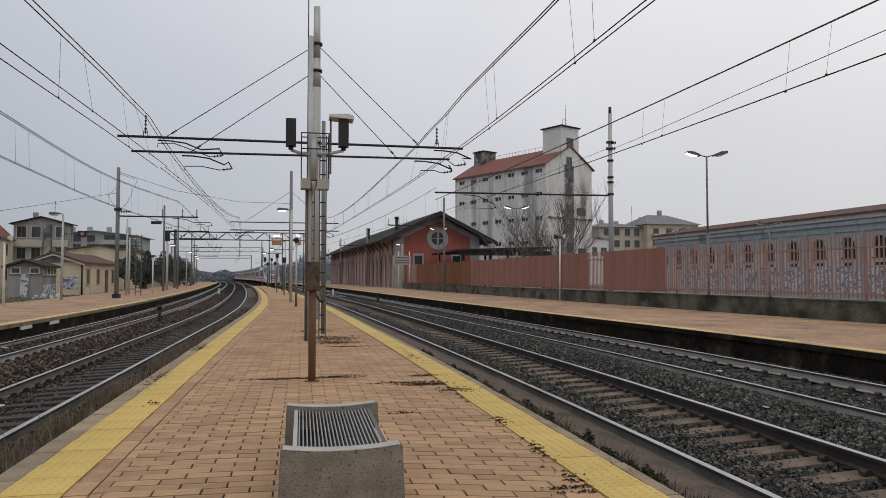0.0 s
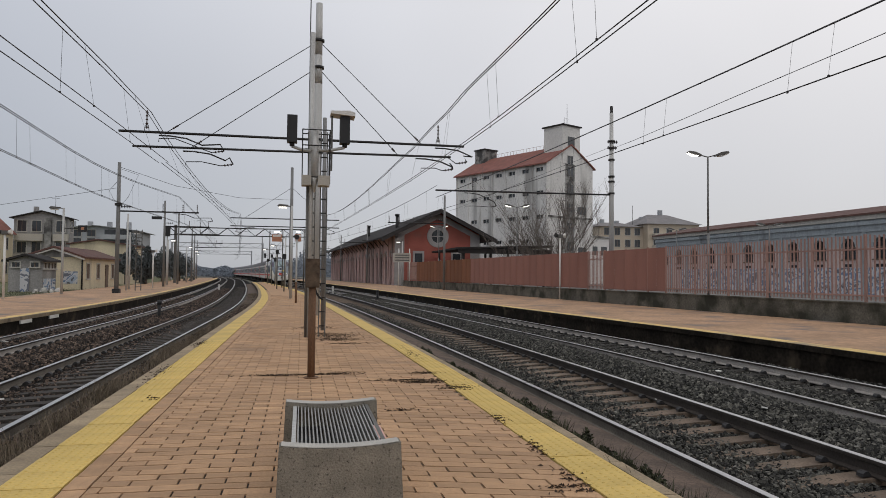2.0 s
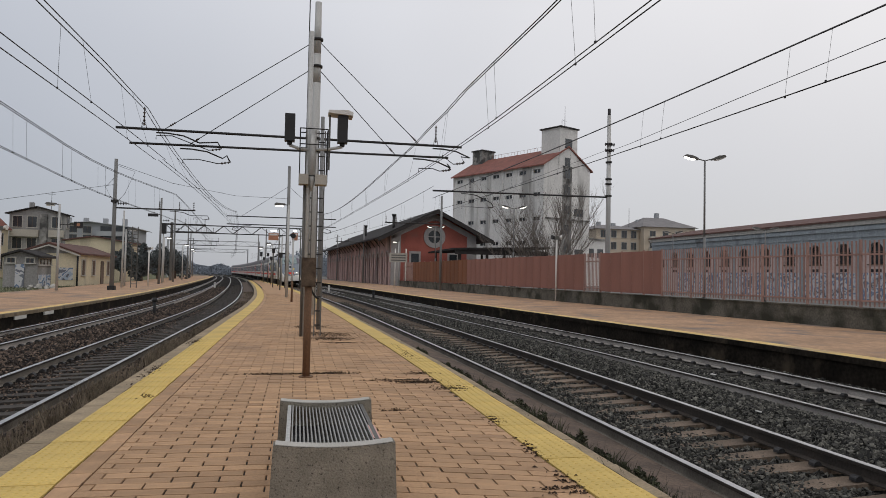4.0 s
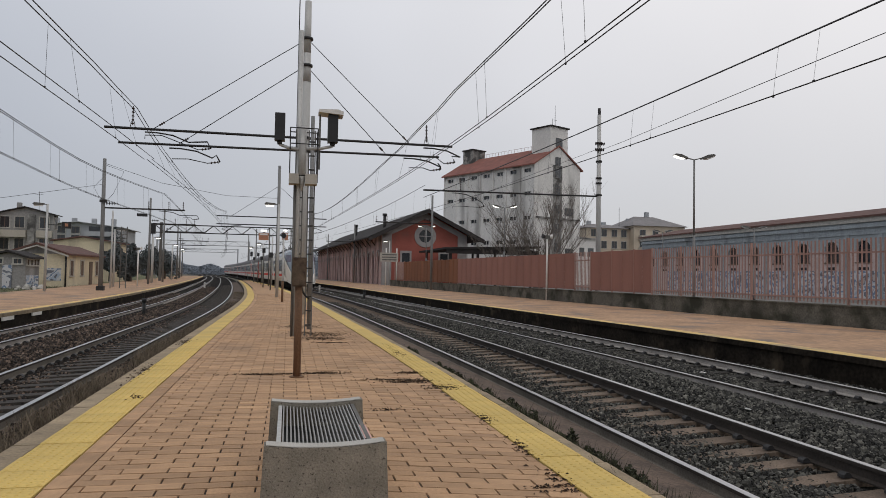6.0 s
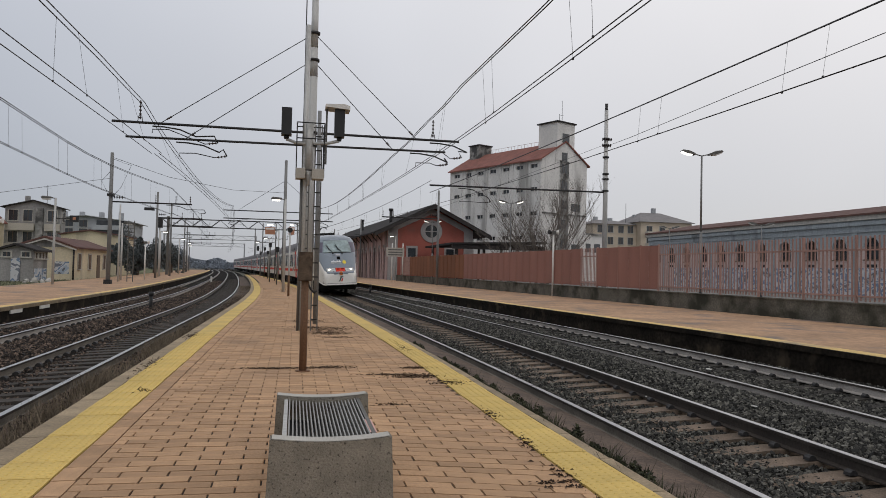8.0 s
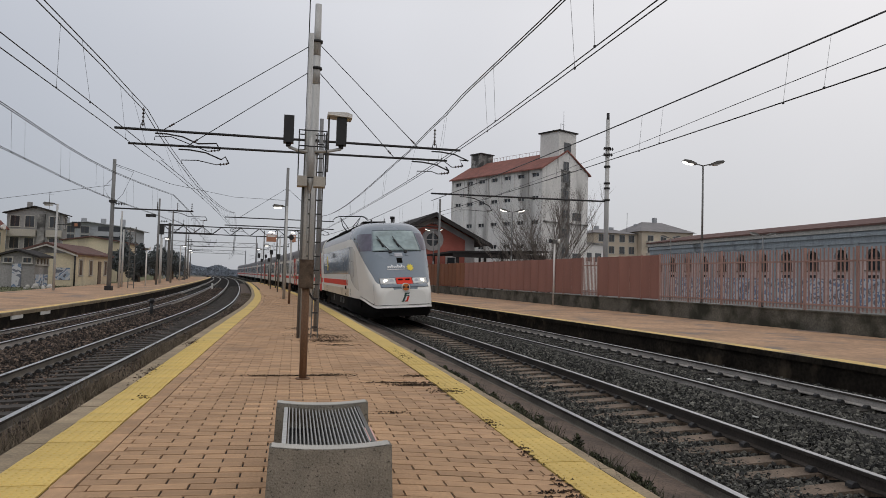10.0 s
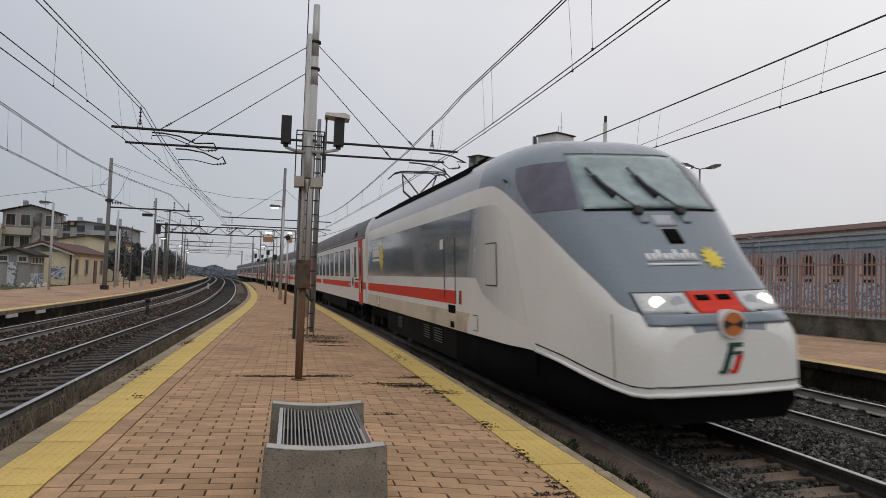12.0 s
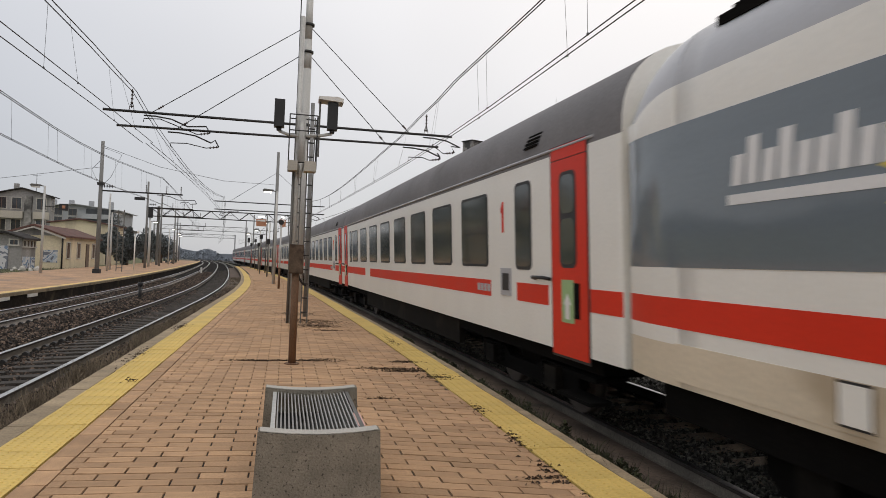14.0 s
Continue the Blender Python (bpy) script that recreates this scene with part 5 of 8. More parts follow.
for x in (-5.0, 4.0):
    bm = bmesh.new()
    tube(bm, [(0, 0, 9.0), (x * 0.8, 0, 6.2)], 0.016, 5)
    part("tie_rod", bm, WIRE, mast2)
    registration(mast2, x * 0.7, 5.5, 1 if x > 0 else -1, x * 0.95, 5.0, x * 0.7, 4.9)


def far_mast(x, y, h, arm, armz, label="grey steel catenary mast with a cross arm", double=True):
    m = thing("catenary_mast", label, "catenary mast", pose(x, y, 0))
    bm = bmesh.new()
    cyl(bm, (0, 0, -0.3), (0, 0, h), 0.15 if double else 0.12, 0.11 if double else 0.09, 10)
    part("shaft", bm, MASTG, m)
    s = 1 if arm > 0 else -1
    bm = bmesh.new()
    cyl(bm, (0, 0, armz), (arm, 0, armz), 0.05, n=8)
    part("cross_arm", bm, DARK, m)
    for k in (0.55, 0.8, 0.98):
        bm = bmesh.new()
        insulator(bm, (arm * k, 0, armz), (arm * k, 0, armz + 0.55), 4, 0.06)
        part("insulator", bm, CERAMIC, m)
    bm = bmesh.new()
    insulator(bm, (s * 0.15, 0, armz + 0.3), (s * 0.8, 0, armz + 0.3), 4, 0.12)
    if double:
        box(bm, -0.19, 0.20, -0.19, 0.19, armz + 0.35, armz + 0.52)
    part("switch_gear", bm, DARK, m)
    if double:
        registration(m, arm * 0.75, armz, s, arm * 1.18, armz - 0.55, arm * 0.98, armz - 0.6)
    return m


mL = far_mast(-12.0, 49.5, 8.7, 5.1, 5.45)
bm = bmesh.new()
tube(bm, [(0, 0, 8.3), (1.2, 0, 7.9), (0.6, 0, 6.4), (0.2, 0, 5.9)], 0.014, 5)
tube(bm, [(-0.1, 0, 7.4), (-0.6, 0, 6.8), (-0.3, 0, 6.2), (0, 0, 6.0)], 0.014, 5)
part("jumper", bm, WIRE, mL)
bm = bmesh.new()
box(bm, -0.22, 0.22, -0.22, 0.22, -0.1, 0.28)
part("black_band", bm, BLACK, mL)
bm = bmesh.new()
box(bm, 2.1, 2.75, -0.03, 0.03, 4.95, 5.15)
part("hanging_plate", bm, BLACK, mL)

mR = thing("catenary_mast", "tall grey mast behind the fence with one long cross arm", "catenary mast", pose(17.9, 38.2, 0))
bm = bmesh.new()
cyl(bm, (0, 0, 0), (0, 0, 11.1), 0.165, 0.11, 14)
part("shaft", bm, GALV, mR)
bm = bmesh.new()
cyl(bm, (0, 0, 10.9), (0, 0, 11.5), 0.10, 0.09, 8)
part("cap", bm, DARK, mR)
for z in (9.4, 9.0, 8.3, 7.3, 7.0, 6.3):
    bm = bmesh.new()
    cyl(bm, (0, 0, z - 0.05), (0, 0, z + 0.05), 0.19, n=10)
    part("clamp", bm, DARK, mR)
bm = bmesh.new()
insulator(bm, (-0.3, -0.1, 9.35), (0.35, -0.1, 9.35), 5, 0.11)
insulator(bm, (-0.3, -0.1, 9.0), (0.3, -0.1, 9.0), 5, 0.11)
part("insulator", bm, CERAMIC, mR)
bm = bmesh.new()
cyl(bm, (0.1, 0, 6.22), (-10.6, 0, 6.15), 0.05, n=10)
part("cross_arm", bm, DARK, mR)
bm = bmesh.new()
insulator(bm, (-8.45, 0, 6.2), (-8.45, 0, 6.95), 5, 0.055)
part("insulator", bm, CERAMIC, mR)
registration(mR, -8.6, 6.15, 1, -7.05, 5.35, -8.9, 5.2)

# portal across the far tracks
gan = thing("catenary_portal", "lattice steel portal spanning the far tracks", "portal", pose(0, 96.0, 0))
for x in (-16.2, 1.6):
    bm = bmesh.new()
    box(bm, x - 0.16, x + 0.16, -0.16, 0.16, -0.4, 7.6)
    part("leg", bm, GALV_D, gan)
bm = bmesh.new()
for z in (6.3, 7.3):
    for y in (-0.3, 0.3):
        cyl(bm, (-17.0, y, z), (2.4, y, z), 0.055, n=6)
for k in range(16):
    x0, x1 = -17.0 + k * 1.21, -17.0 + (k + 1) * 1.21
    za, zb = (6.3, 7.3) if k % 2 else (7.3, 6.3)
    for y in (-0.3, 0.3):
        cyl(bm, (x0, y, za), (x1, y, zb), 0.035, n=5)
part("lattice_beam", bm, DARK, gan)
# farther portals: steel coloured paler to stand in for haze
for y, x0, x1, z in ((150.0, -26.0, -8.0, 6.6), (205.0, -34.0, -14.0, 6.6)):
    g2 = thing("catenary_portal", "haze-tinted lattice portal far down the line", "portal", pose(0, y, 0))
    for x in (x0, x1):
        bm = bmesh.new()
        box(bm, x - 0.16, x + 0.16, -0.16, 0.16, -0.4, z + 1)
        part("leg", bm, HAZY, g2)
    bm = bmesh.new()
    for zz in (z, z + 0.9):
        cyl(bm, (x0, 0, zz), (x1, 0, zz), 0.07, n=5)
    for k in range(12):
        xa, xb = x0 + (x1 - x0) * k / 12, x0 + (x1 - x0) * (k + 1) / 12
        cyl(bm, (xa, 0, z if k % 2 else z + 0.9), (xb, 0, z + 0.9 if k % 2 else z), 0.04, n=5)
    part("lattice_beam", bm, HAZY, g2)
for x, y, arm in ((-13.2, 72, 4.2), (-14.2, 86, 4.4), (-16.5, 112, 4.5), (-19.0, 132, 4.5), (-22.5, 160, 4.5), (-5.2, 118, 4.0), (-7.5, 138, 4.0), (12.3, 60.0, -5.0), (9.2, 100.0, -4.0), (7.0, 128.0, -4.0)):
    far_mast(x, y, 8.4, arm, 5.9, double=False)


# ======================================================== overhead wires
def wire(name, pts, r, label):
    bm = bmesh.new()
    tube(bm, pts, r, 5)
    return solo(name, bm, WIRE, label, "overhead wire", "", "overhead wires")


def catenary(cx, cz, mx, mz, ys, gap, label):
    """Twin contact and carrier wires with droppers between two supports. cx.. are functions of y."""
    line = thing("catenary_wire", label, "overhead wire", group="overhead wires")
    for s in (-1, 1):
        bm = bmesh.new()
        tube(bm, [(cx(y) + s * gap, y, cz(y) + s * 0.012) for y in ys], 0.0100, 5)
        part("contact_wire", bm, WIRE, line)
        bm = bmesh.new()
        tube(bm, [(mx(y) + s * min(0.05, gap * 0.8), y, mz(y) + s * 0.02) for y in ys], 0.0125, 5)
        part("carrier_wire", bm, WIRE, line)
    y = ys[0] + 2.2
    k = 0
    while y < ys[-1]:
        if y > 6:
            s = -1 if k % 2 else 1
            bm = bmesh.new()
            tube(bm, [(mx(y) + s * min(0.05, gap * 0.8), y, mz(y)), (cx(y + 0.15) + s * gap, y + 0.15, cz(y) + 0.01)], 0.0035, 4)
            part("dropper", bm, WIRE, line)
            bm = bmesh.new()
            box(bm, -0.012, 0.012, -0.018, 0.018, -0.02, 0.02, Matrix.Translation((cx(y + 0.15) + s * gap, y + 0.15, cz(y))))
            part("clip", bm, DARK, line)
        y += 1.1 if k % 2 else 4.2
        k += 1
    return line


def sag(y0, y1, top, low):
    return lambda y: top - (top - low) * (1 - ((2 * (y - y0) / (y1 - y0)) - 1) ** 2)


def span_list(y0, y1, n=14):
    return [y0 + (y1 - y0) * k / n for k in range(n + 1)]


RX = smooth_curve([(-20, 4.45), (8, 4.4), (16, 4.36), (24, 4.10), (37, 3.38), (63, 1.55), (96, -2.0), (150, -7.2), (205, -13.0)])
RMX = smooth_curve([(-20, 4.30), (12, 4.25), (18, 4.25), (24, 4.45), (30, 3.9), (63, 1.55), (96, -2.0), (150, -7.2), (205, -13.0)])
LX = smooth_curve([(-20, -4.82), (12, -4.72), (18, -4.57), (25.5, -4.47), (46, -4.71), (63, -5.4), (96, -8.1), (150, -12.7), (205, -18.5)])
LMX = smooth_curve([(-20, -4.66), (12, -4.66), (18, -4.72), (24, -4.95), (35, -5.05), (63, -5.4), (96, -8.1), (150, -12.7), (205, -18.5)])
for a, b in ((-18, 24), (24, 63), (63, 96), (96, 150), (150, 205)):
    lab = "copper catenary wires over the curving track"
    low = 6.08 if b <= 24 else 5.75
    catenary(RX, lambda y: 5.0, RMX, sag(a, b, 6.62, low), span_list(a, b), 0.07, lab)
    catenary(LX, lambda y: 5.0, LMX, sag(a, b, 6.62, low), span_list(a, b), 0.15 if b <= 24 else 0.07, lab)
R2X = smooth_curve([(-20, 9.0), (9, 9.05), (20, 8.6), (38.2, 8.95 - 1.6), (60, 5.0), (100, 0.5)])
R2C = smooth_curve([(-20, 4.95), (9, 4.95), (20, 4.92), (38.2, 4.98), (60, 5.0), (100, 5.1)])
catenary(R2X, R2C, R2X, lambda y: 5.86 - 0.004 * max(0.0, y - 10), span_list(-12, 38.2), 0.04, "catenary wires over the outer track")
catenary(R2X, R2C, R2X, sag(38.2, 100, 6.4, 5.7), span_list(38.2, 100), 0.04, "catenary wires over the outer track")
LLX = smooth_curve([(-20, -8.0), (20, -8.15), (33, -8.7), (49.5, -8.2), (96, -11.2), (150, -16)])
catenary(LLX, lambda y: 4.75, LLX, sag(0, 49.5, 6.5, 5.95), span_list(0, 49.5), 0.02, "catenary wires over the outermost track")
catenary(LLX, lambda y: 4.85, LLX, sag(49.5, 96, 6.5, 5.8), span_list(49.5, 96), 0.02, "catenary wires over the outermost track")
wire("feeder_wire", [(12.5, 0, 6.86), (12.6, 12.9, 6.86), (12.7, 18.5, 6.85), (14.2, 28, 7.38), (17.9, 38.2, 8.95)], 0.011, "bare feeder wire to the mast behind the fence")
wire("feeder_wire", [(17.7, 38.1, 9.0), (15.5, 70, 8.2), (11.0, 110, 8.0)], 0.011, "bare feeder wire to the mast behind the fence")
wire("span_wire", [(-12.0, 49.5, 8.4), (-9.0, 53, 7.65), (-5.0, 58, 7.45), (-0.95, 63, 7.9)], 0.014, "slack span wire between two masts")
wire("span_wire", [(-12.0, 49.5, 7.0), (-16.0, 48, 6.0), (-24.0, 46, 4.2)], 0.012, "slack span wire down from a mast")


# ======================================================== lamps
def twin_lamp(at, h, side=0.62, lit=(True, False), turn=0, label="tall grey platform lamp with two angled heads"):
    lamp = thing("street_lamp", label, "platform lamp", at, "platform lamps")
    bm = bmesh.new()
    cyl(bm, (0, 0, -0.05), (0, 0, h * 0.5), 0.062, 0.055, 12)
    cyl(bm, (0, 0, h * 0.5), (0, 0, h), 0.042, 0.036, 12)
    part("post", bm, MASTG, lamp)
    bm = bmesh.new()
    cyl(bm, (0, 0, 0.0), (0, 0, 0.22), 0.085, 0.085, 12)
    part("base_collar", bm, DARK, lamp)
    for s, on in zip((-1, 1), lit):
        hd = thing("lamp_head", "", "")
        hd.parent = lamp
        bm = bmesh.new()
        tube(bm, [(0, 0, h - 0.02), (s * 0.2, 0, h + 0.03), (s * 0.34, 0, h + 0.07)], 0.024, 6)
        part("arm", bm, GALV_D, hd)
        bm = bmesh.new()
        prism(bm, [(s * 0.28, h + 0.01), (s * 0.62, h + 0.06), (s * 0.86, h + 0.16), (s * 0.80, h + 0.22), (s * 0.55, h + 0.19), (s * 0.30, h + 0.08)][::s], "y", -0.13, 0.13)
        part("shell", bm, GALV_D, hd, "", 0.015)
        bm = bmesh.new()
        prism(bm, [(s * 0.42, h + 0.005), (s * 0.62, h + 0.02), (s * 0.82, h + 0.10), (s * 0.84, h + 0.15), (s * 0.62, h + 0.065), (s * 0.42, h + 0.03)][::s], "y", -0.11, 0.11)
        part("lens", bm, LAMP_ON if on else PAINT_WHITE, hd, "lit white lens" if on else "pale unlit lens")
    return lamp


twin_lamp(pose(16.42, 25.9, 0.05, 0, 0, -12), 6.35, lit=(True, False))
twin_lamp(pose(14.65, 46.3, 0.05, 0, 0, -12), 6.1, lit=(True, True))
twin_lamp(pose(13.05, 66.3, 0.05, 0, 0, -12), 5.95, lit=(True, True))
twin_lamp(pose(33.0, 57.0, 0.0, 0, 0, -12), 5.6, lit=(False, False), label="pale twin-headed lamp in the goods yard")
twin_lamp(pose(30.5, 41.0, 0.0, 0, 0, -12), 4.85, lit=(False, False), label="pale twin-headed lamp in the goods yard")


def single_lamp(at, h, s, lit, label="grey platform lamp with one shallow head"):
    lamp = thing("street_lamp", label, "platform lamp", at, "platform lamps")
    bm = bmesh.new()
    cyl(bm, (0, 0, -0.05), (0, 0, h), 0.085, 0.06, 12)
    part("post", bm, GALV, lamp)
    bm = bmesh.new()
    tube(bm, [(0, 0, h - 0.03), (s * 0.35, 0, h)], 0.03, 6)
    part("arm", bm, GALV_D, lamp)
    bm = bmesh.new()
    prism(bm, [(s * 0.2, h - 0.03), (s * 0.75, h - 0.06), (s * 0.8, h), (s * 0.7, h + 0.09), (s * 0.2, h + 0.05)][::s], "y", -0.14, 0.14)
    part("shell", bm, GALV_D, lamp, "", 0.015)
    bm = bmesh.new()
    box(bm, min(s * 0.3, s * 0.72), max(s * 0.3, s * 0.72), -0.11, 0.11, h - 0.13, h - 0.065)
    part("lens", bm, LAMP_ON if lit else PAINT_WHITE, lamp)
    return lamp


single_lamp(pose(-14.4, 46.5, 0), 5.3, -1, False)
lp = single_lamp(pose(-0.58, 40.0, 0), 5.2, -1, True, "dark platform lamp post with one lit head")
for x, y, h, s, lit in ((-13.6, 60.0, 4.6, 1, False), (-1.7, 76.0, 5.2, -1, True), (-3.2, 92.0, 5.0, -1, True), (-14.6, 82.0, 5.0, 1, True), (-16.0, 104.0, 5.0, 1, True), (-18.0, 124.0, 5.0, 1, True), (-5.0, 108.0, 5.0, -1, True), (12.0, 84.0, 5.4, -1, True), (-20.0, 140.0, 5.0, 1, True)):
    single_lamp(pose(x, y, 0), h, s, lit)


def speaker_pole(at, h, label, lit=False):
    p = thing("speaker_pole", label, "pole", at)
    bm = bmesh.new()
    cyl(bm, (0, 0, -0.05), (0, 0, h), 0.06, 0.055, 12)
    part("post", bm, PAINT_WHITE, p)
    bm = bmesh.new()
    box(bm, -0.14, 0.14, -0.10, 0.10, h, h + 0.2)
    part("bracket", bm, GALV_D, p)
    for s in (-1, 1):
        bm = bmesh.new()
        cyl(bm, (s * 0.05, 0, h + 0.12), (s * 0.30, -0.03, h + 0.14), 0.05, 0.14, 12)
        part("horn", bm, PAINT_WHITE if s > 0 else DARK, p)
    return p


speaker_pole(pose(14.66, 38.1, 0.05), 3.55, "white pole with horn loudspeakers on the platform")
speaker_pole(pose(-14.4, 38.0, 0.0), 3.2, "white pole with horn loudspeakers on the far platform")
speaker_pole(pose(-12.6, 64.0, 0.0), 3.1, "white pole with horn loudspeakers on the far platform")

# short signal and sign posts on the island platform
sp = thing("dwarf_signal", "slim post with a round black signal disc", "signal", pose(-0.24, 33.8, 0))
bm = bmesh.new()
cyl(bm, (0, 0, 0), (0, 0, 3.05), 0.045, 0.04, 10)
part("post", bm, GALV, sp)
bm = bmesh.new()
cyl(bm, (0, 0, 0), (0, 0, 1.0), 0.052, 0.052, 10)
part("sleeve", bm, RUST, sp)
bm = bmesh.new()
cyl(bm, (0, -0.06, 3.14), (0, 0.10, 3.14), 0.12, 0.12, 16)
part("disc", bm, BLACK, sp)
for x, y, z, w in ((-2.4, 70.0, 4.85, 0.95), (-0.35, 68.0, 4.8, 0.55)):
    s = thing("track_sign", "orange hanging track sign with a lamp over it", "sign", pose(x, y, 0))
    bm = bmesh.new()
    cyl(bm, (0.55, 0, 0), (0.55, 0, 5.6), 0.06, 0.05, 10)
    part("post", bm, GALV_D, s)
    bm = bmesh.new()
    box(bm, -w / 2, w / 2, -0.06, 0.06, z - 0.35, z + 0.35)
    part("panel", bm, ORANGE, s, "orange sign panel")
    bm = bmesh.new()
    box(bm, -w * 0.4, w * 0.4, -0.075, -0.06, z + 0.12, z + 0.28)
    part("plate", bm, BARWHITE, s)
    bm = bmesh.new()
    box(bm, -w * 0.3, w * 0.3, -0.1, 0.1, z + 0.50, z + 0.62)
    part("lamp", bm, LAMP_ON, s)
for x, y, h in ((-2.15, 64.3, 3.2), (-2.9, 80.0, 2.8), (-4.4, 95.0, 3.0), (-1.3, 55.0, 2.6), (-3.6, 88.0, 3.4)):
    s = thing("platform_post", "slim dark post on the island platform", "post", pose(x, y, 0))
    bm = bmesh.new()
    cyl(bm, (0, 0, 0), (0, 0, h), 0.05, 0.045, 8)
    part("shaft", bm, GALV_D, s)
    bm = bmesh.new()
    box(bm, -0.14, 0.14, -0.1, 0.1, h - 0.1, h + 0.3)
    part("head", bm, DARK, s)

# signals by the left tracks
for x, y, h in ((-14.0, 78.0, 5.2), (-8.6, 172.0, 5.0), (-20.6, 118.0, 3.5)):
    s = thing("light_signal", "black light signal head on a grey post", "signal", pose(x, y, 0))
    bm = bmesh.new()
    cyl(bm, (0, 0, -0.5), (0, 0, h), 0.08, 0.07, 8)
    part("post", bm, GALV, s)
    bm = bmesh.new()
    box(bm, -0.28, 0.28, -0.15, 0.15, h, h + 1.1)
    part("housing", bm, BLACK, s)

# departure board and ladder by the far mast
bd = thing("number_board", "small dark number board with an orange panel", "sign", pose(-13.3, 46.5, 0))
bm = bmesh.new()
box(bm, -0.25, 0.25, -0.05, 0.05, 3.85, 4.25)
part("case", bm, BLACK, bd)
bm = bmesh.new()
box(bm, -0.08, 0.10, -0.056, -0.05, 3.97, 4.15)
part("panel", bm, ORANGE, bd)
bm = bmesh.new()
cyl(bm, (-1.1, 0, 4.05), (-0.25, 0, 4.05), 0.03, n=6)
part("bracket", bm, DARK, bd)
ld = thing("ladder", "grey ladder standing against a post", "ladder", pose(-12.05, 56.0, 0))
for x in (-0.2, 0.2):
    bm = bmesh.new()
    cyl(bm, (x, 0, 0), (x, 0, 4.6), 0.035, n=6)
    part("stile", bm, GALV_D, ld)
for k in range(14):
    bm = bmesh.new()
    cyl(bm, (-0.2, 0, 0.3 + k * 0.31), (0.2, 0, 0.3 + k * 0.31), 0.02, n=5)
    part("rung", bm, GALV_D, ld)
bm = bmesh.new()
cyl(bm, (-0.9, 0.3, 0), (-0.9, 0.3, 5.8), 0.08, 0.06, 8)
part("post", bm, GALV, ld)

# white measuring plates on the far platform's face
for i, x in enumerate((0.0, 0.98)):
    bm = bmesh.new()
    box(bm, -0.02, 0.02, -0.46, 0.46, -0.06, 0.06)
    solo("edge_plate", bm, BARWHITE, "white plate fixed to the platform face", "plate", group="edge plates", at=pose(-8.50, 24.2 + x * 2.6, -0.17), bevel=0.004)

# little black stop by the left rails, white ones by the right
st = thing("track_marker", "stubby black marker post between the tracks", "marker", pose(-5.55, 29.6, -0.5))
bm = bmesh.new()
cyl(bm, (0, 0, 0), (0, 0, 0.62), 0.07, 0.06, 10)
part("post", bm, BLACK, st)
bm = bmesh.new()
cyl(bm, (0, 0, 0.62), (0, 0, 0.78), 0.10, 0.09, 10)
part("head", bm, BLACK, st)
for x, y, m, lab in ((2.95, 67.0, PAINT_WHITE, "small white marker post by the track"), (5.6, 52.0, BLACK, "small black marker post between the tracks"), (-8.2, 74.0, PAINT_WHITE, "small white marker post by the track")):
    s = thing("track_marker", lab, "marker", pose(x, y, -0.5))
    bm = bmesh.new()
    cyl(bm, (0, 0, 0), (0, 0, 0.55), 0.09, 0.08, 8)
    part("post", bm, m, s)
    bm = bmesh.new()
    cyl(bm, (0, 0, 0.55), (0, 0, 0.72), 0.12, 0.07, 8)
    part("head", bm, m, s)

# information boards by the goods shed
ib = thing("notice_board", "pale notice board on two posts by the shed", "notice board", pose(11.0, 76.5, 0.05))
for x in (-0.45, 0.75):
    bm = bmesh.new()
    cyl(bm, (x, 0, 0), (x, 0, 4.2), 0.06, n=8)
    part("post", bm, PAINT_WHITE, ib)
bm = bmesh.new()
box(bm, -1.1, 0.9, -0.06, 0.06, 2.7, 3.7)
part("board", bm, PAINT_BEIGE, ib)
for k in range(3):
    bm = bmesh.new()
    box(bm, -0.9, 0.7, -0.075, -0.06, 2.85 + k * 0.28, 2.97 + k * 0.28)
    part("text_bar", bm, GALV_D, ib)
# heap of pale rubble on the verge
heap = thing("rubble_heap", "low heap of pale rubble on the grass verge", "rubble", pose(-16.9, 51.5, -0.12))
rr = random.Random(3)
for k in range(16):
    bm = bmesh.new()
    bmesh.ops.create_icosphere(bm, subdivisions=1, radius=rr.uniform(0.10, 0.24))
    for v in bm.verts:
        v.co *= rr.uniform(0.75, 1.2)
        v.co.z *= 0.7
    part("rubble_block", bm, CONC_LITE, heap, at=pose(rr.uniform(-0.9, 0.9), rr.uniform(-0.4, 0.4), rr.uniform(0.05, 0.25), rr.uniform(0, 90), 0, rr.uniform(0, 90)))


# ======================================================== weeds and litter
def blades(name, regions, material, label, seed):
    rng = np.random.default_rng(seed)
    vs, fs = [], []
    for f, x0, x1, y0, y1, z, count, h, clump in regions:
        centres = rng.uniform(0, 1, 26)
        for i in range(count):
            u = rng.random() ** 1.5
            if rng.random() < clump:
                u = abs(centres[rng.integers(len(centres))] ** 1.5 + rng.normal() * 0.008)
            y = y0 + (y1 - y0) * u
            x = x0 + (x1 - x0) * rng.random() + f(y)
            hh = h * rng.uniform(0.3, 1.1)
            a = rng.uniform(0, 6.28)
            lean = rng.normal(0, 0.35, 2) * hh
            w = 0.004 + 0.006 * rng.random()
            k = len(vs)
            vs += [(x - w * math.cos(a), y - w * math.sin(a), z), (x + w * math.cos(a), y + w * math.sin(a), z), (x + lean[0], y + lean[1], z + hh)]
            fs.append((k, k + 1, k + 2))
    return bulk(name, vs, fs, material, None, label, "weeds")


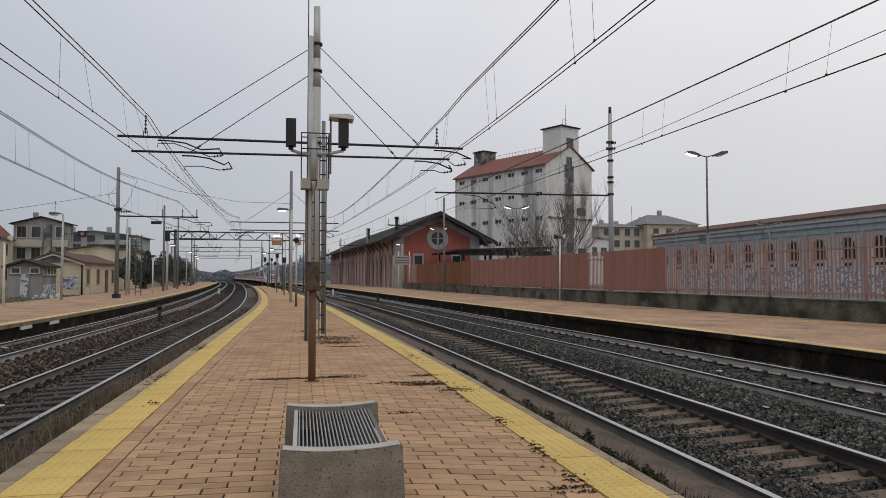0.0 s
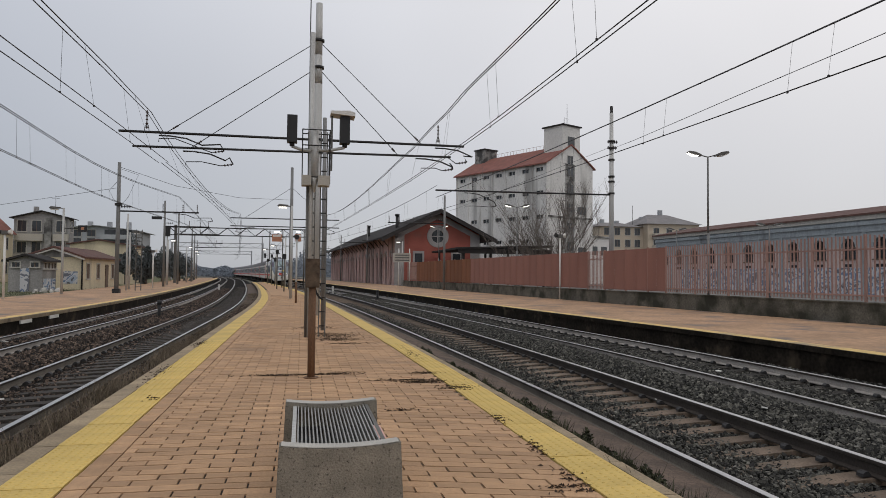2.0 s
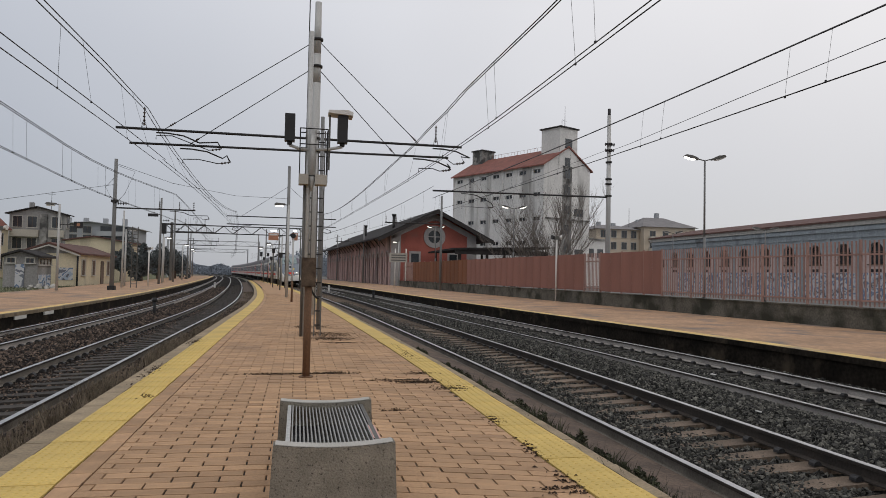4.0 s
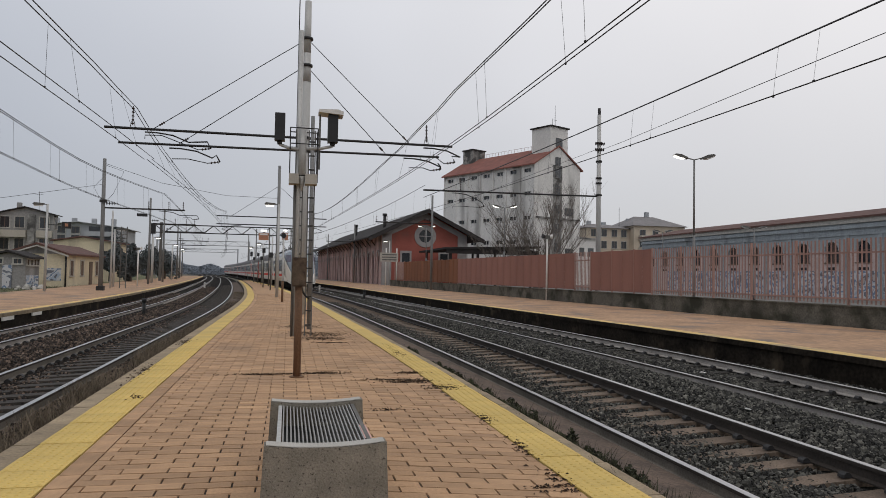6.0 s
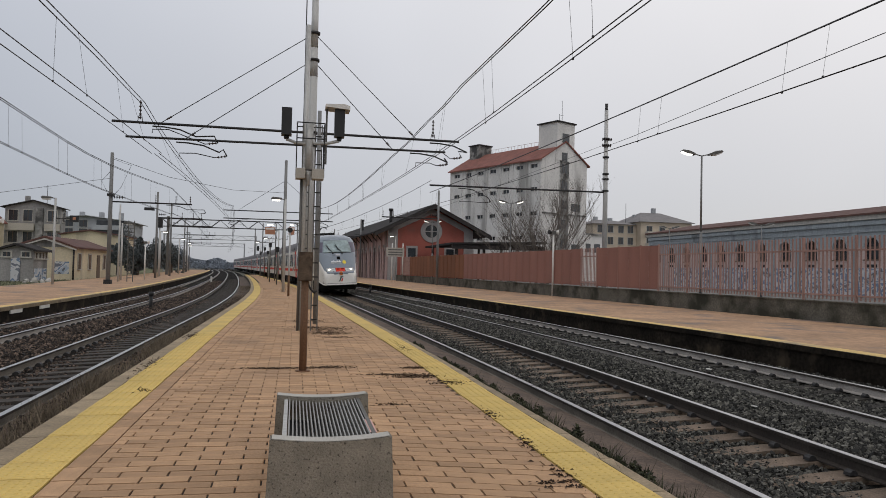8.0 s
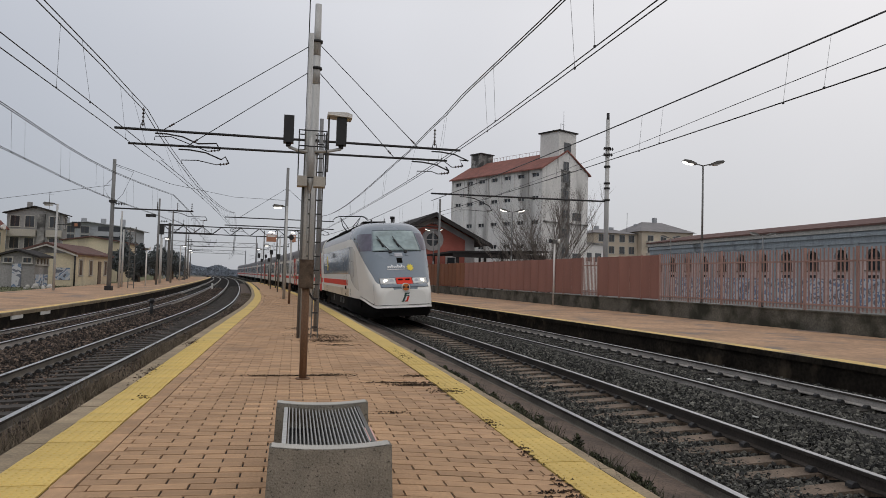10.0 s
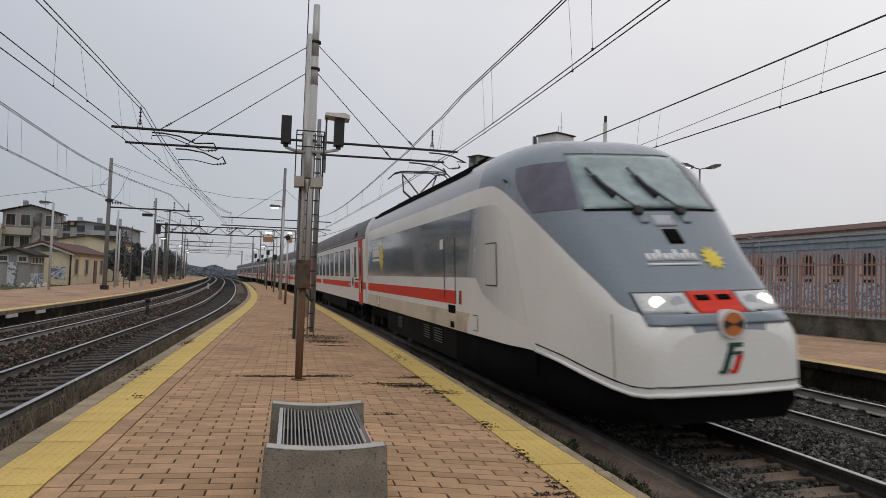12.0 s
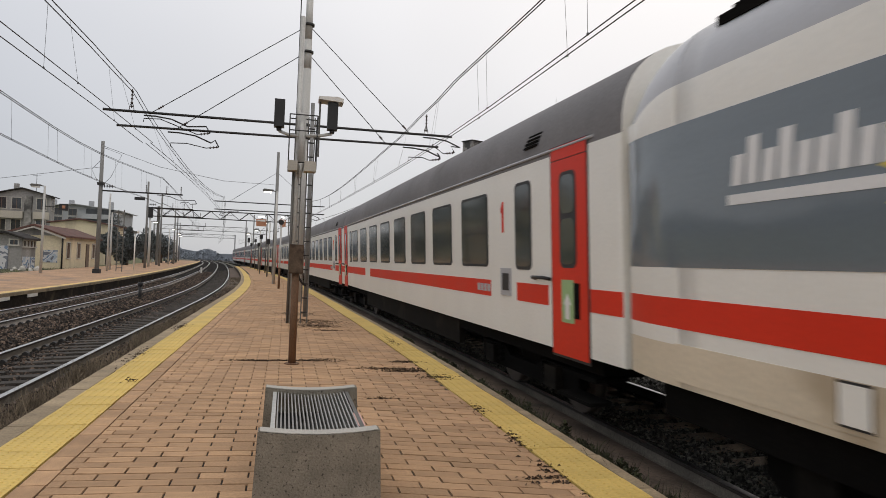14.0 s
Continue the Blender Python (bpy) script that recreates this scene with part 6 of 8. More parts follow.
blades("dry_weeds", [(DL, -2.75, -2.13, 4.5, 24, -0.33, 10000, 0.28, 0.8), (DL, -2.9, -2.14, 5, 60, -0.33, 4200, 0.13, 0.6)], DRY, "dry brown weeds along the platform edge", 21)
blades("green_weeds", [(DR, 2.42, 2.60, 3.0, 10.0, -0.19, 9000, 0.13, 0.85), (DR, 2.42, 2.55, 3.0, 10.0, -0.18, 1200, 0.24, 0.8), (DR, 2.42, 2.6, 6, 40, -0.19, 3000, 0.15, 0.7), (DR, 1.88, 1.95, 3.2, 12, -0.012, 300, 0.022, 0.9)], WEED, "low green weeds along the platform edge", 22)
blades("verge_grass", [(DL, -19.0, -15.4, 30, 75, -0.1, 5000, 0.18, 0.3)], WEED, "short winter grass of the verge", 23)


def weed_clumps(seed):
    """Low mounds of small leaves rooted between the kerb and the cess."""
    g = np.random.default_rng(seed)
    vs, fs = [], []
    for c in range(90):
        cy = 3.2 + 11.0 * g.random() ** 1.4
        cx = 2.40 + 0.42 * g.random() ** 1.5 + DR(cy)
        rx, ry, h = g.uniform(0.06, 0.14), g.uniform(0.10, 0.32), g.uniform(0.05, 0.20)
        for i in range(260):
            u, w = g.normal(0, 0.45, 2)
            x, y = cx + u * rx, cy + w * ry
            if x < 2.425 + DR(cy):
                x = 2.425 + DR(cy) + 0.03 * g.random()
            z = -0.16 - 0.27 * (x - DR(cy) - 2.41) + max(0.0, h * (1 - u * u - w * w)) * g.random() ** 0.6
            a, l = g.normal(size=3), g.uniform(0.012, 0.032)
            b = g.normal(size=3)
            a, b = a / np.linalg.norm(a) * l, b / np.linalg.norm(b) * l * 0.5
            k = len(vs)
            p = np.array((x, y, z))
            vs += [tuple(p - a), tuple(p + b), tuple(p + a), tuple(p - b)]
            fs.append((k, k + 1, k + 2, k + 3))
    bulk("weed_clumps", vs, fs, WEED, None, "dark low weeds rooted along the kerb", "weeds")


weed_clumps(17)


def debris(patches, seed):
    """Dead leaves and moss caught in the joints."""
    g = np.random.default_rng(seed)
    vs, fs = [], []
    for cx, cy, sx, sy, n in patches:
        for i in range(int(n * 0.9)):
            x, y = cx + g.normal() * sx, cy + g.normal() * sy
            y = y * 0.55 + 0.45 * (2.6 + PV_WID * (round((y - 2.6) / PV_WID - 0.5) + 0.5))
            a, l, w = g.uniform(0, 6.28), g.uniform(0.008, 0.026), g.uniform(0.003, 0.007)
            ca, sa = math.cos(a), math.sin(a)
            k = len(vs)
            vs += [(x - l * ca, y - l * sa, 0.003), (x - w * sa, y + w * ca, 0.008 + g.random() * 0.012), (x + l * ca, y + l * sa, 0.003), (x + w * sa, y - w * ca, 0.004)]
            fs.append((k, k + 1, k + 2, k + 3))
    bulk("plant_debris", vs, fs, DEBRIS, None, "dark dead leaves and moss caught in the paving joints", "debris")


PV_WID = 0.1295
debris([(-0.15, 9.95, 0.28, 0.03, 420), (0.5, 10.0, 0.18, 0.06, 220), (1.62, 9.1, 0.18, 0.06, 420), (1.95, 8.6, 0.10, 0.10, 260), (1.75, 9.9, 0.12, 0.05, 160), (1.4, 9.3, 0.25, 0.03, 200),
        (0.75, 15.2, 0.25, 0.2, 500), (0.85, 16.2, 0.3, 0.3, 500), (0.35, 16.6, 0.25, 0.2, 260), (0.9, 14.3, 0.2, 0.06, 200), (0.4, 18.5, 0.3, 0.3, 260),
        (1.94, 6.7, 0.035, 0.12, 110), (1.93, 5.5, 0.03, 0.2, 90), (1.88, 4.55, 0.05, 0.16, 90), (1.74, 4.45, 0.08, 0.05, 60), (1.05, 7.25, 0.10, 0.02, 60), (-1.95, 14.6, 0.05, 0.3, 160), (-1.6, 8.3, 0.04, 0.06, 70), (-1.95, 10.4, 0.05, 0.5, 120), (1.95, 12.5, 0.06, 0.6, 160)], 6)
rng = random.Random(4)
for i, (x, y, z) in enumerate(((-3.35, 13.1, -0.42), (-4.2, 11.0, -0.42), (6.0, 8.2, -0.30), (8.9, 14.0, -0.44), (9.6, 9.4, -0.44), (2.72, 6.8, -0.40), (5.2, 9.5, -0.42), (-7.5, 20, -0.42), (8.0, 12.3, -0.42))):
    bm = bmesh.new()
    w, d = rng.uniform(0.04, 0.09), rng.uniform(0.03, 0.06)
    pts = [(-w, -d), (w * 0.7, -d * 1.1), (w, d * 0.6), (-w * 0.5, d)]
    prism(bm, pts, "z", 0, rng.uniform(0.012, 0.03))
    solo("litter_scrap", bm, BARWHITE, "crumpled white scrap of litter on the ballast", "litter", group="litter", at=pose(x, y, z, rng.uniform(-15, 15), rng.uniform(-15, 15), rng.uniform(0, 90)))




# ======================================================== the train
def car_paint(name, base, rough=0.35, var=0.05, stain=None, fine=30):
    m = mat(name, base, rough, var, 0.8, fine, 0.03, stain=stain)
    b = m.node_tree.nodes["Principled BSDF"]
    b.inputs["Coat Weight"].default_value = 0.25
    b.inputs["Coat Roughness"].default_value = 0.15
    return m


T_WHITE = car_paint("off_white_train_paint", (0.80, 0.785, 0.735), 0.38, 0.04)
T_CREAM = car_paint("dusty_cream_train_paint", (0.64, 0.55, 0.42), 0.5, 0.10, (0.42, 0.34, 0.24, 1.1, 0.56))
T_GREY = car_paint("slate_grey_train_paint", (0.20, 0.235, 0.27), 0.26, 0.05)
T_BAND = car_paint("dark_glossy_band_paint", (0.135, 0.165, 0.19), 0.10, 0.05)
T_BAND.node_tree.nodes["Principled BSDF"].inputs["Coat Weight"].default_value = 0.8
T_BAND.node_tree.nodes["Principled BSDF"].inputs["Coat Roughness"].default_value = 0.06
T_SWEEP = [car_paint("fading_grey_sweep_paint", tuple(a + (b - a) * k for a, b in zip((0.25, 0.28, 0.30), (0.80, 0.785, 0.735))), 0.25, 0.05) for k in (0.08, 0.24, 0.38, 0.50, 0.60, 0.70, 0.78, 0.86, 0.92, 0.97)]
T_PALE = car_paint("pale_grey_train_paint", (0.42, 0.43, 0.46), 0.35, 0.05)
T_ROOF = mat("sooty_train_roof", (0.17, 0.165, 0.17), 0.75, 0.14, 0.7, 30, 0.15, stain=(0.10, 0.09, 0.085, 0.8, 0.58))
T_RED = car_paint("bright_red_train_paint", (0.66, 0.034, 0.013), 0.5, 0.06)
T_RED.node_tree.nodes["Principled BSDF"].inputs["Coat Weight"].default_value = 0.05
T_RED.node_tree.nodes["Principled BSDF"].inputs["Specular IOR Level"].default_value = 0.2
# black deepened so that it carries the shadow under the train
T_BLACK = mat("shaded_black_underframe", (0.006, 0.0055, 0.005), 0.9, 0.3, 2, 30, 0.3, spec=0.05)
T_UNDER = mat("brown_black_underframe_skirt", (0.013, 0.011, 0.009), 0.85, 0.35, 1.5, 20, 0.2, spec=0.08, stain=(0.030, 0.024, 0.018, 1.2, 0.58))
T_LOUVRE = mat("dusty_louvre_metal", (0.11, 0.105, 0.095), 0.7, 0.2, 3, 40, 0.1)
T_GLASS = mat("tinted_train_glass", (0.03, 0.042, 0.04), 0.06, 0.2, 1.2, 6, 0.0, spec=0.7)
# base colour raised to a pale green that imitates reflected sky
T_SCREEN = mat("sky_tinted_windscreen_glass", (0.27, 0.345, 0.345), 0.07, 0.2, 1.0, 5, 0.0, spec=0.8)
T_SIDEGL = mat("purple_cab_side_glass", (0.10, 0.09, 0.125), 0.10, 0.2, 1.0, 5, 0.0, spec=0.7)
T_GREEN = car_paint("green_sticker", (0.30, 0.46, 0.22), 0.5)
T_DKGREEN = car_paint("dark_green_emblem", (0.02, 0.06, 0.045), 0.4)
T_YELLOW = car_paint("yellow_sun_emblem", (0.75, 0.58, 0.05), 0.4)
T_LETTER = car_paint("white_lettering_paint", (0.75, 0.75, 0.75), 0.4)
T_ORANGE = car_paint("orange_roundel", (0.55, 0.16, 0.03), 0.5)
T_HEAD = glow("headlight_beam", (1.0, 0.90, 0.74), 1.5)
T_WARM = mat("pale_lamp_glass", (0.55, 0.56, 0.55), 0.15, 0.1, 3, 20, 0.0, spec=0.8)
T_STEEL = mat("worn_wheel_steel", (0.16, 0.14, 0.125), 0.6, 0.2, 4, 40, 0.2, metal=0.4)

LOCO_L, COACH_L = 17.05, 21.75
F_ZT = smooth_curve([(0.0, 1.30), (0.04, 1.42), (0.15, 1.50), (0.35, 1.67), (0.75, 2.07), (0.97, 2.29), (1.31, 2.64), (1.75, 3.08), (2.2, 3.50), (2.55, 3.70), (3.0, 3.83), (3.6, 3.90), (4.5, 3.93), (6, 3.93), (30, 3.93)])
F_W = smooth_curve([(0.0, 0.72), (0.04, 0.83), (0.12, 0.91), (0.3, 0.99), (0.6, 1.05), (1.0, 1.12), (1.6, 1.22), (2.4, 1.32), (3.2, 1.385), (4.0, 1.40), (6, 1.40), (30, 1.40)])
F_ZB = smooth_curve([(0.0, 0.66), (0.1, 0.64), (0.5, 0.65), (0.82, 0.69), (1.35, 0.79), (2.0, 0.89), (3.2, 0.91), (6, 0.91), (30, 0.91)])
F_HOOD = smooth_curve([(0.0, 1.42), (0.3, 1.48), (0.54, 1.57), (0.76, 1.72), (1.14, 1.96), (1.53, 2.22), (2.24, 2.65), (2.75, 2.92), (3.19, 3.12), (3.5, 3.21), (4.2, 3.26), (6, 3.27), (30, 3.27)])
N_EXP = 3.4


def z_mid(y):
    zt, zb = F_ZT(y), F_ZB(y)
    h = min(1.05, 0.62 * (zt - zb))
    return zt - h


def top_z(x, y):
    u = min(1.0, abs(x) / F_W(y))
    zm = z_mid(y)
    return zm + (F_ZT(y) - zm) * (1 - u ** N_EXP) ** (1 / N_EXP)


def surf_y(x, z):
    """How far behind the nose's tip the nose's surface lies at (x, z)."""
    lo, hi = 0.0, 5.0
    for i in range(28):
        m = (lo + hi) / 2
        if abs(x) < F_W(m) and top_z(x, m) >= z:
            hi = m
        else:
            lo = m
    return hi


def shell(sections, ptsf, rule, caps=True):
    bm = bmesh.new()
    last = None
    for y in sections:
        ring = [bm.verts.new((x, y, z)) for x, z in ptsf(y)]
        if last:
            for a in range(len(ring) - 1):
                f = bm.faces.new((last[a], last[a + 1], ring[a + 1], ring[a]))
                c = f.calc_center_median()
                f.material_index = rule(c.x, c.y, c.z, min(a, len(ring) - 2 - a))
                f.smooth = True
        else:
            first = ring
        last = ring
    if caps:
        f = bm.faces.new(first)
        f.material_index = 0
        f = bm.faces.new(last[::-1])
        f.material_index = 0
    return bm


def loco_ring(y):
    zb, zm, zt, w = F_ZB(y), z_mid(y), F_ZT(y), F_W(y)
    zh = max(zb + 0.05, min(F_HOOD(y), zt - 0.02))

    def x_at(z):
        q = max(0.0, (z - zm) / (zt - zm))
        return w * max(0.0, 1 - q ** N_EXP) ** (1 / N_EXP)
    left = [(-x_at(zb + (zh - zb) * k / 10), zb + (zh - zb) * k / 10) for k in range(10)]
    q0 = max(0.0, (zh - zm) / (zt - zm))
    th0 = math.asin(min(1.0, q0 ** (N_EXP / 2)))
    half = []
    for k in range(25):
        u = k / 24
        if zh < zm and u < 0.2:
            half.append((-w, zh + (zm - zh) * u / 0.2))
        else:
            v = (u - 0.2) / 0.8 if zh < zm else u
            th = th0 + (math.pi / 2 - th0) * v
            half.append((-w * max(0.0, math.cos(th)) ** (2 / N_EXP), zm + (zt - zm) * math.sin(th) ** (2 / N_EXP)))
    left += half
    return left + [(-a, b) for a, b in left[-2::-1]]


def patch(x0, x1, z0, z1, d=0.006, nx=10, nz=6, shear=0.0, keep=None):
    """A thin plate that follows the nose."""
    bm = bmesh.new()
    g = {}
    for i in range(nx + 1):
        for j in range(nz + 1):
            z = z0 + (z1 - z0) * j / nz
            x = x0 + (x1 - x0) * i / nx + shear * (z - z0)
            if keep:
                x, z = keep(i / nx, j / nz)
            g[i, j] = bm.verts.new((x, surf_y(x, z) - d, z + d * 0.5))
    for i in range(nx):
        for j in range(nz):
            bm.faces.new((g[i, j], g[i + 1, j], g[i + 1, j + 1], g[i, j + 1])).smooth = True
    r = bmesh.ops.extrude_face_region(bm, geom=bm.faces[:])
    for v in r["geom"]:
        if isinstance(v, bmesh.types.BMVert):
            v.co.y += d * 1.6
    return bm


def star(cx, cz, r, n=11):
    pts = []
    for k in range(2 * n):
        a = math.pi * k / n
        rr = r if k % 2 == 0 else r * 0.58
        pts.append((cx + rr * math.cos(a), cz + rr * math.sin(a)))
    return pts


def side_plate(bm, s, x, outline):
    """A plate 4 mm proud of a body side. outline: (y, z)."""
    prism(bm, outline, "x", min(s * (x - 0.004), s * (x + 0.004)), max(s * (x - 0.004), s * (x + 0.004)))


def bogie(parent, yc, base=1.15, wheel_r=0.46):
    b = thing("bogie", "", "")
    b.parent = parent
    b.matrix_basis = pose(0, yc, 0)
    tagged(b, "black bogie with painted-in shade")
    for s in (-1, 1):
        bm = bmesh.new()
        prism(bm, [(-1.75, 0.42), (-1.6, 0.30), (1.6, 0.30), (1.75, 0.42), (1.75, 0.62), (0.7, 0.62), (0.5, 0.50), (-0.5, 0.50), (-0.7, 0.62), (-1.75, 0.62)], "x", s * 1.05 - 0.07, s * 1.05 + 0.07)
        part("side_frame", bm, T_BLACK, b)
        for yy in (-base, base):
            bm = bmesh.new()
            cyl(bm, (s * 0.70, yy, wheel_r), (s * 0.83, yy, wheel_r), wheel_r, wheel_r, 28)
            cyl(bm, (s * 0.69, yy, wheel_r), (s * 0.70, yy, wheel_r), wheel_r + 0.03, wheel_r + 0.03, 28)
            part("wheel", bm, T_STEEL, b)
            bm = bmesh.new()
            box(bm, s * 1.10 - 0.12, s * 1.10 + 0.12, yy - 0.17, yy + 0.17, 0.33, 0.60)
            part("axle_box", bm, T_UNDER, b, "", 0.02)
            bm = bmesh.new()
            for k in range(4):
                cyl(bm, (s * 1.1, yy + (0.32 if yy < 0 else -0.32), 0.40 + k * 0.08), (s * 1.1, yy + (0.32 if yy < 0 else -0.32), 0.44 + k * 0.08), 0.09, 0.09, 10)
            part("spring", bm, T_BLACK, b)
    for yy in (-base, base):
        bm = bmesh.new()
        cyl(bm, (-0.75, yy, wheel_r), (0.75, yy, wheel_r), 0.08, n=10)
        part("axle", bm, T_BLACK, b)
    bm = bmesh.new()
    box(bm, -1.0, 1.0, -0.35, 0.35, 0.35, 0.75)
    part("bolster", bm, T_BLACK, b)
    return b


def slogan(parent, s, x, y0, z0, length, h):
    """White lettering drawn as plain bars, with a rule under it, on a body side."""
    n = 9
    for k in range(n):
        bm = bmesh.new()
        a = y0 + length * k / n
        hh = h * (1.25 if k in (2, 5, 7) else 0.82)
        q = [(a, z0), (a + length / n * 0.72, z0), (a + length / n * 0.72 + s * 0.0 - 0.03, z0 + hh), (a - 0.03, z0 + hh)]
        side_plate(bm, s, x, q)
        part("letter_bar", bm, T_LETTER, parent)
    bm = bmesh.new()
    side_plate(bm, s, x, [(y0 - 0.1, z0 - 0.13), (y0 + length, z0 - 0.13), (y0 + length, z0 - 0.06), (y0 - 0.1, z0 - 0.06)])
    part("rule", bm, T_LETTER, parent)


def build_loco():
    lo = thing("locomotive", "white and slate-grey express locomotive with a red stripe and lit headlights", "locomotive")
    ys = [0.0, 0.01, 0.03, 0.06, 0.09, 0.12, 0.16, 0.2] + [0.2 + 0.06 * k for k in range(1, 70)] + [4.4 + 0.6 * k for k in range(1, 20)]
    ys = sorted(y for y in ys if y < LOCO_L - 0.95) + [LOCO_L - 0.9]

    def rule(x, y, z, k):
        if k >= 10:
            if y < 4.2:
                return 1
            return 2
        if z < 1.24 and y > 5.1:
            return 3
        return 0
    part("body", shell(ys, loco_ring, rule), [T_WHITE, T_GREY, T_PALE, T_CREAM], lo, "white body shell with a slate-grey hood")
    # rounded rear end, which carries the stripes on
    rear_ys = [LOCO_L - 0.35 - 0.55 + 0.05 * k for k in range(19)]

    def rear_ring(y):
        k = max(0.0, (y - (LOCO_L - 0.9)) / 0.9)
        f = 1 - 0.055 * k ** 2.6
        ring = loco_ring(LOCO_L - 0.9)
        levels = (0.91, 1.10, 1.24, 1.37, 1.61, 1.85, 2.25, 2.65, 2.97, 3.12)
        ring[:10] = [(ring[0][0], z) for z in levels]
        ring[-10:] = [(-ring[0][0], z) for z in levels[::-1]]
        return [(px * f, 1.9 + (pz - 1.9) * (1 - (0.17 if pz > 3.2 else 0.0) * k ** 2.2)) for px, pz in ring]

    def rear_rule(x, y, z, k):
        if k >= 10:
            return 2
        return (3, 3, 0, 5, 0, 4, 4, 4, 0, 0)[k]
    part("rear_end", shell(rear_ys, rear_ring, rear_rule), [T_WHITE, T_GREY, T_PALE, T_CREAM, T_BAND, T_RED], lo)
    # windscreen, in one curved pane, and the cab's side panes
    part("windscreen", patch(-0.9, 0.9, 2.70, 3.50, 0.008, 16, 10, keep=lambda u, v: ((2 * u - 1) * (0.905 - 0.115 * v), 2.70 + 0.80 * v - 0.04 * abs(2 * u - 1) ** 3)), T_SCREEN, lo, "windscreen with the sky's reflection in its colour")
    part("screen_seal", patch(-0.91, 0.91, 2.665, 2.69, 0.010, 16, 2), T_BLACK, lo)
    part("screen_seal", patch(-0.79, 0.79, 3.505, 3.53, 0.010, 14, 2), T_GREY, lo)
    for s in (-1, 1):
        part("screen_pillar", patch(-1.0, 1.0, 2.7, 3.5, 0.010, 2, 8, keep=lambda u, v: (s * (0.912 - 0.115 * v + 0.022 * u), 2.68 + 0.80 * v)), T_GREY, lo)
        bm = bmesh.new()
        n = 10
        g = {}
        for i in range(n + 1):
            for j in range(n + 1):
                u, v = i / n, j / n
                zz = 2.70 + 0.68 * v
                ya = surf_y(0.945 - 0.115 * v, zz)
                yb = max(ya + 0.05, 2.20 + 0.62 * v + 0.10 * math.sin(math.pi * v))
                yy = ya + (yb - ya) * u
                w, zm, zt = F_W(yy), z_mid(yy), F_ZT(yy)
                q = max(0.0, min(1.0, (zz - zm) / (zt - zm)))
                xx = w * (1 - q ** N_EXP) ** (1 / N_EXP)
                g[i, j] = bm.verts.new((s * (xx + 0.008), yy, zz + 0.004))
        for i in range(n):
            for j in range(n):
                bm.faces.new((g[i, j], g[i + 1, j], g[i + 1, j + 1], g[i, j + 1])).smooth = True
        part("cab_side_window", bm, T_SIDEGL, lo, "purple-tinted cab side window")
        bm = bmesh.new()
        tube(bm, [(s * (1.385 - 0.022 * k), 2.95 + 0.13 * k, 3.20 + 0.05 * k * (1 - 0.1 * k)) for k in range(5)], 0.012, 5)
        part("roof_seam", bm, T_BLACK, lo)
    # wipers
    for x0 in (-0.45, 0.13):
        bm = bmesh.new()
        a = [(x0 + 0.16 - 0.36 * k / 5, 2.65 + 0.46 * k / 5) for k in range(6)]
        tube(bm, [(x, surf_y(x, z) - 0.05, z + 0.03) for x, z in a], 0.014, 5)
        tube(bm, [(x - 0.06, surf_y(x, z) - 0.05, z + 0.05) for x, z in a[1:]], 0.009, 5)
        part("wiper_arm", bm, BLACK, lo)
        bm = bmesh.new()
        b = [(x0 - 0.06 - 0.16 * k / 6, 2.84 + 0.42 * k / 6) for k in range(7)]
        tube(bm, [(x, surf_y(x, z) - 0.04, z + 0.02) for x, z in b[:5]], 0.034, 5)
        tube(bm, [(x, surf_y(x, z) - 0.04, z + 0.02) for x, z in b[4:]], 0.014, 5)
        part("wiper_blade", bm, BLACK, lo)
        bm = bmesh.new()
        x, z = x0 + 0.16, 2.64
        cyl(bm, (x, surf_y(x, z) - 0.06, z + 0.04), (x, surf_y(x, z) + 0.02, z - 0.02), 0.06, 0.07, 12)
        part("wiper_pivot", bm, BLACK, lo)
        part("wiper_bulge", patch(x - 0.03, x + 0.08, 2.50, 2.61, 0.014, 4, 4), T_GREY, lo)
    # headlight clusters
    for s in (-1, 1):
        x0, x1 = (-0.85, -0.31) if s < 0 else (0.31, 0.85)
        part("headlight_surround", patch(x0 - 0.02, x1 + 0.02, 1.465, 1.70, 0.004, 8, 4), BLACK, lo)
        cl = part("headlight", patch(x0, x1, 1.475, 1.685, 0.010, 8, 4), T_WARM, lo, "pale headlight glass")
        for cx, r, m, nm in ((s * 0.665, 0.078, T_HEAD, "lit_lamp"), (s * 0.45, 0.072, T_PALE, "dark_lamp")):
            bm = bmesh.new()
            cz = 1.585
            yy = surf_y(cx, cz)
            cyl(bm, (cx, yy - 0.022, cz + 0.010), (cx, yy + 0.02, cz - 0.01), r, r, 18)
            part(nm, bm, m, cl, "lit headlight" if m is T_HEAD else "")
    part("lower_grey_band", patch(-0.86, 0.86, 1.355, 1.47, 0.016, 24, 4), T_GREY, lo)
    part("red_panel", patch(-0.29, 0.29, 1.455, 1.70, 0.012, 10, 5), T_RED, lo, "red coupler cover panel")
    for cx in (-0.13, 0.13):
        part("vent_slot", patch(cx - 0.085, cx + 0.085, 1.60, 1.655, 0.016, 4, 2), T_BLACK, lo)
    RZ = 1.365
    bm = bmesh.new()
    cyl(bm, (0, -0.04, RZ), (0, 0.10, RZ), 0.15, 0.15, 28)
    ro = part("roundel", bm, PAINT_WHITE, lo, "white-rimmed orange and black roundel", 0.01)
    bm = bmesh.new()
    cyl(bm, (0, -0.05, RZ), (0, -0.04, RZ), 0.122, 0.122, 28)
    part("disc", bm, T_ORANGE, ro)
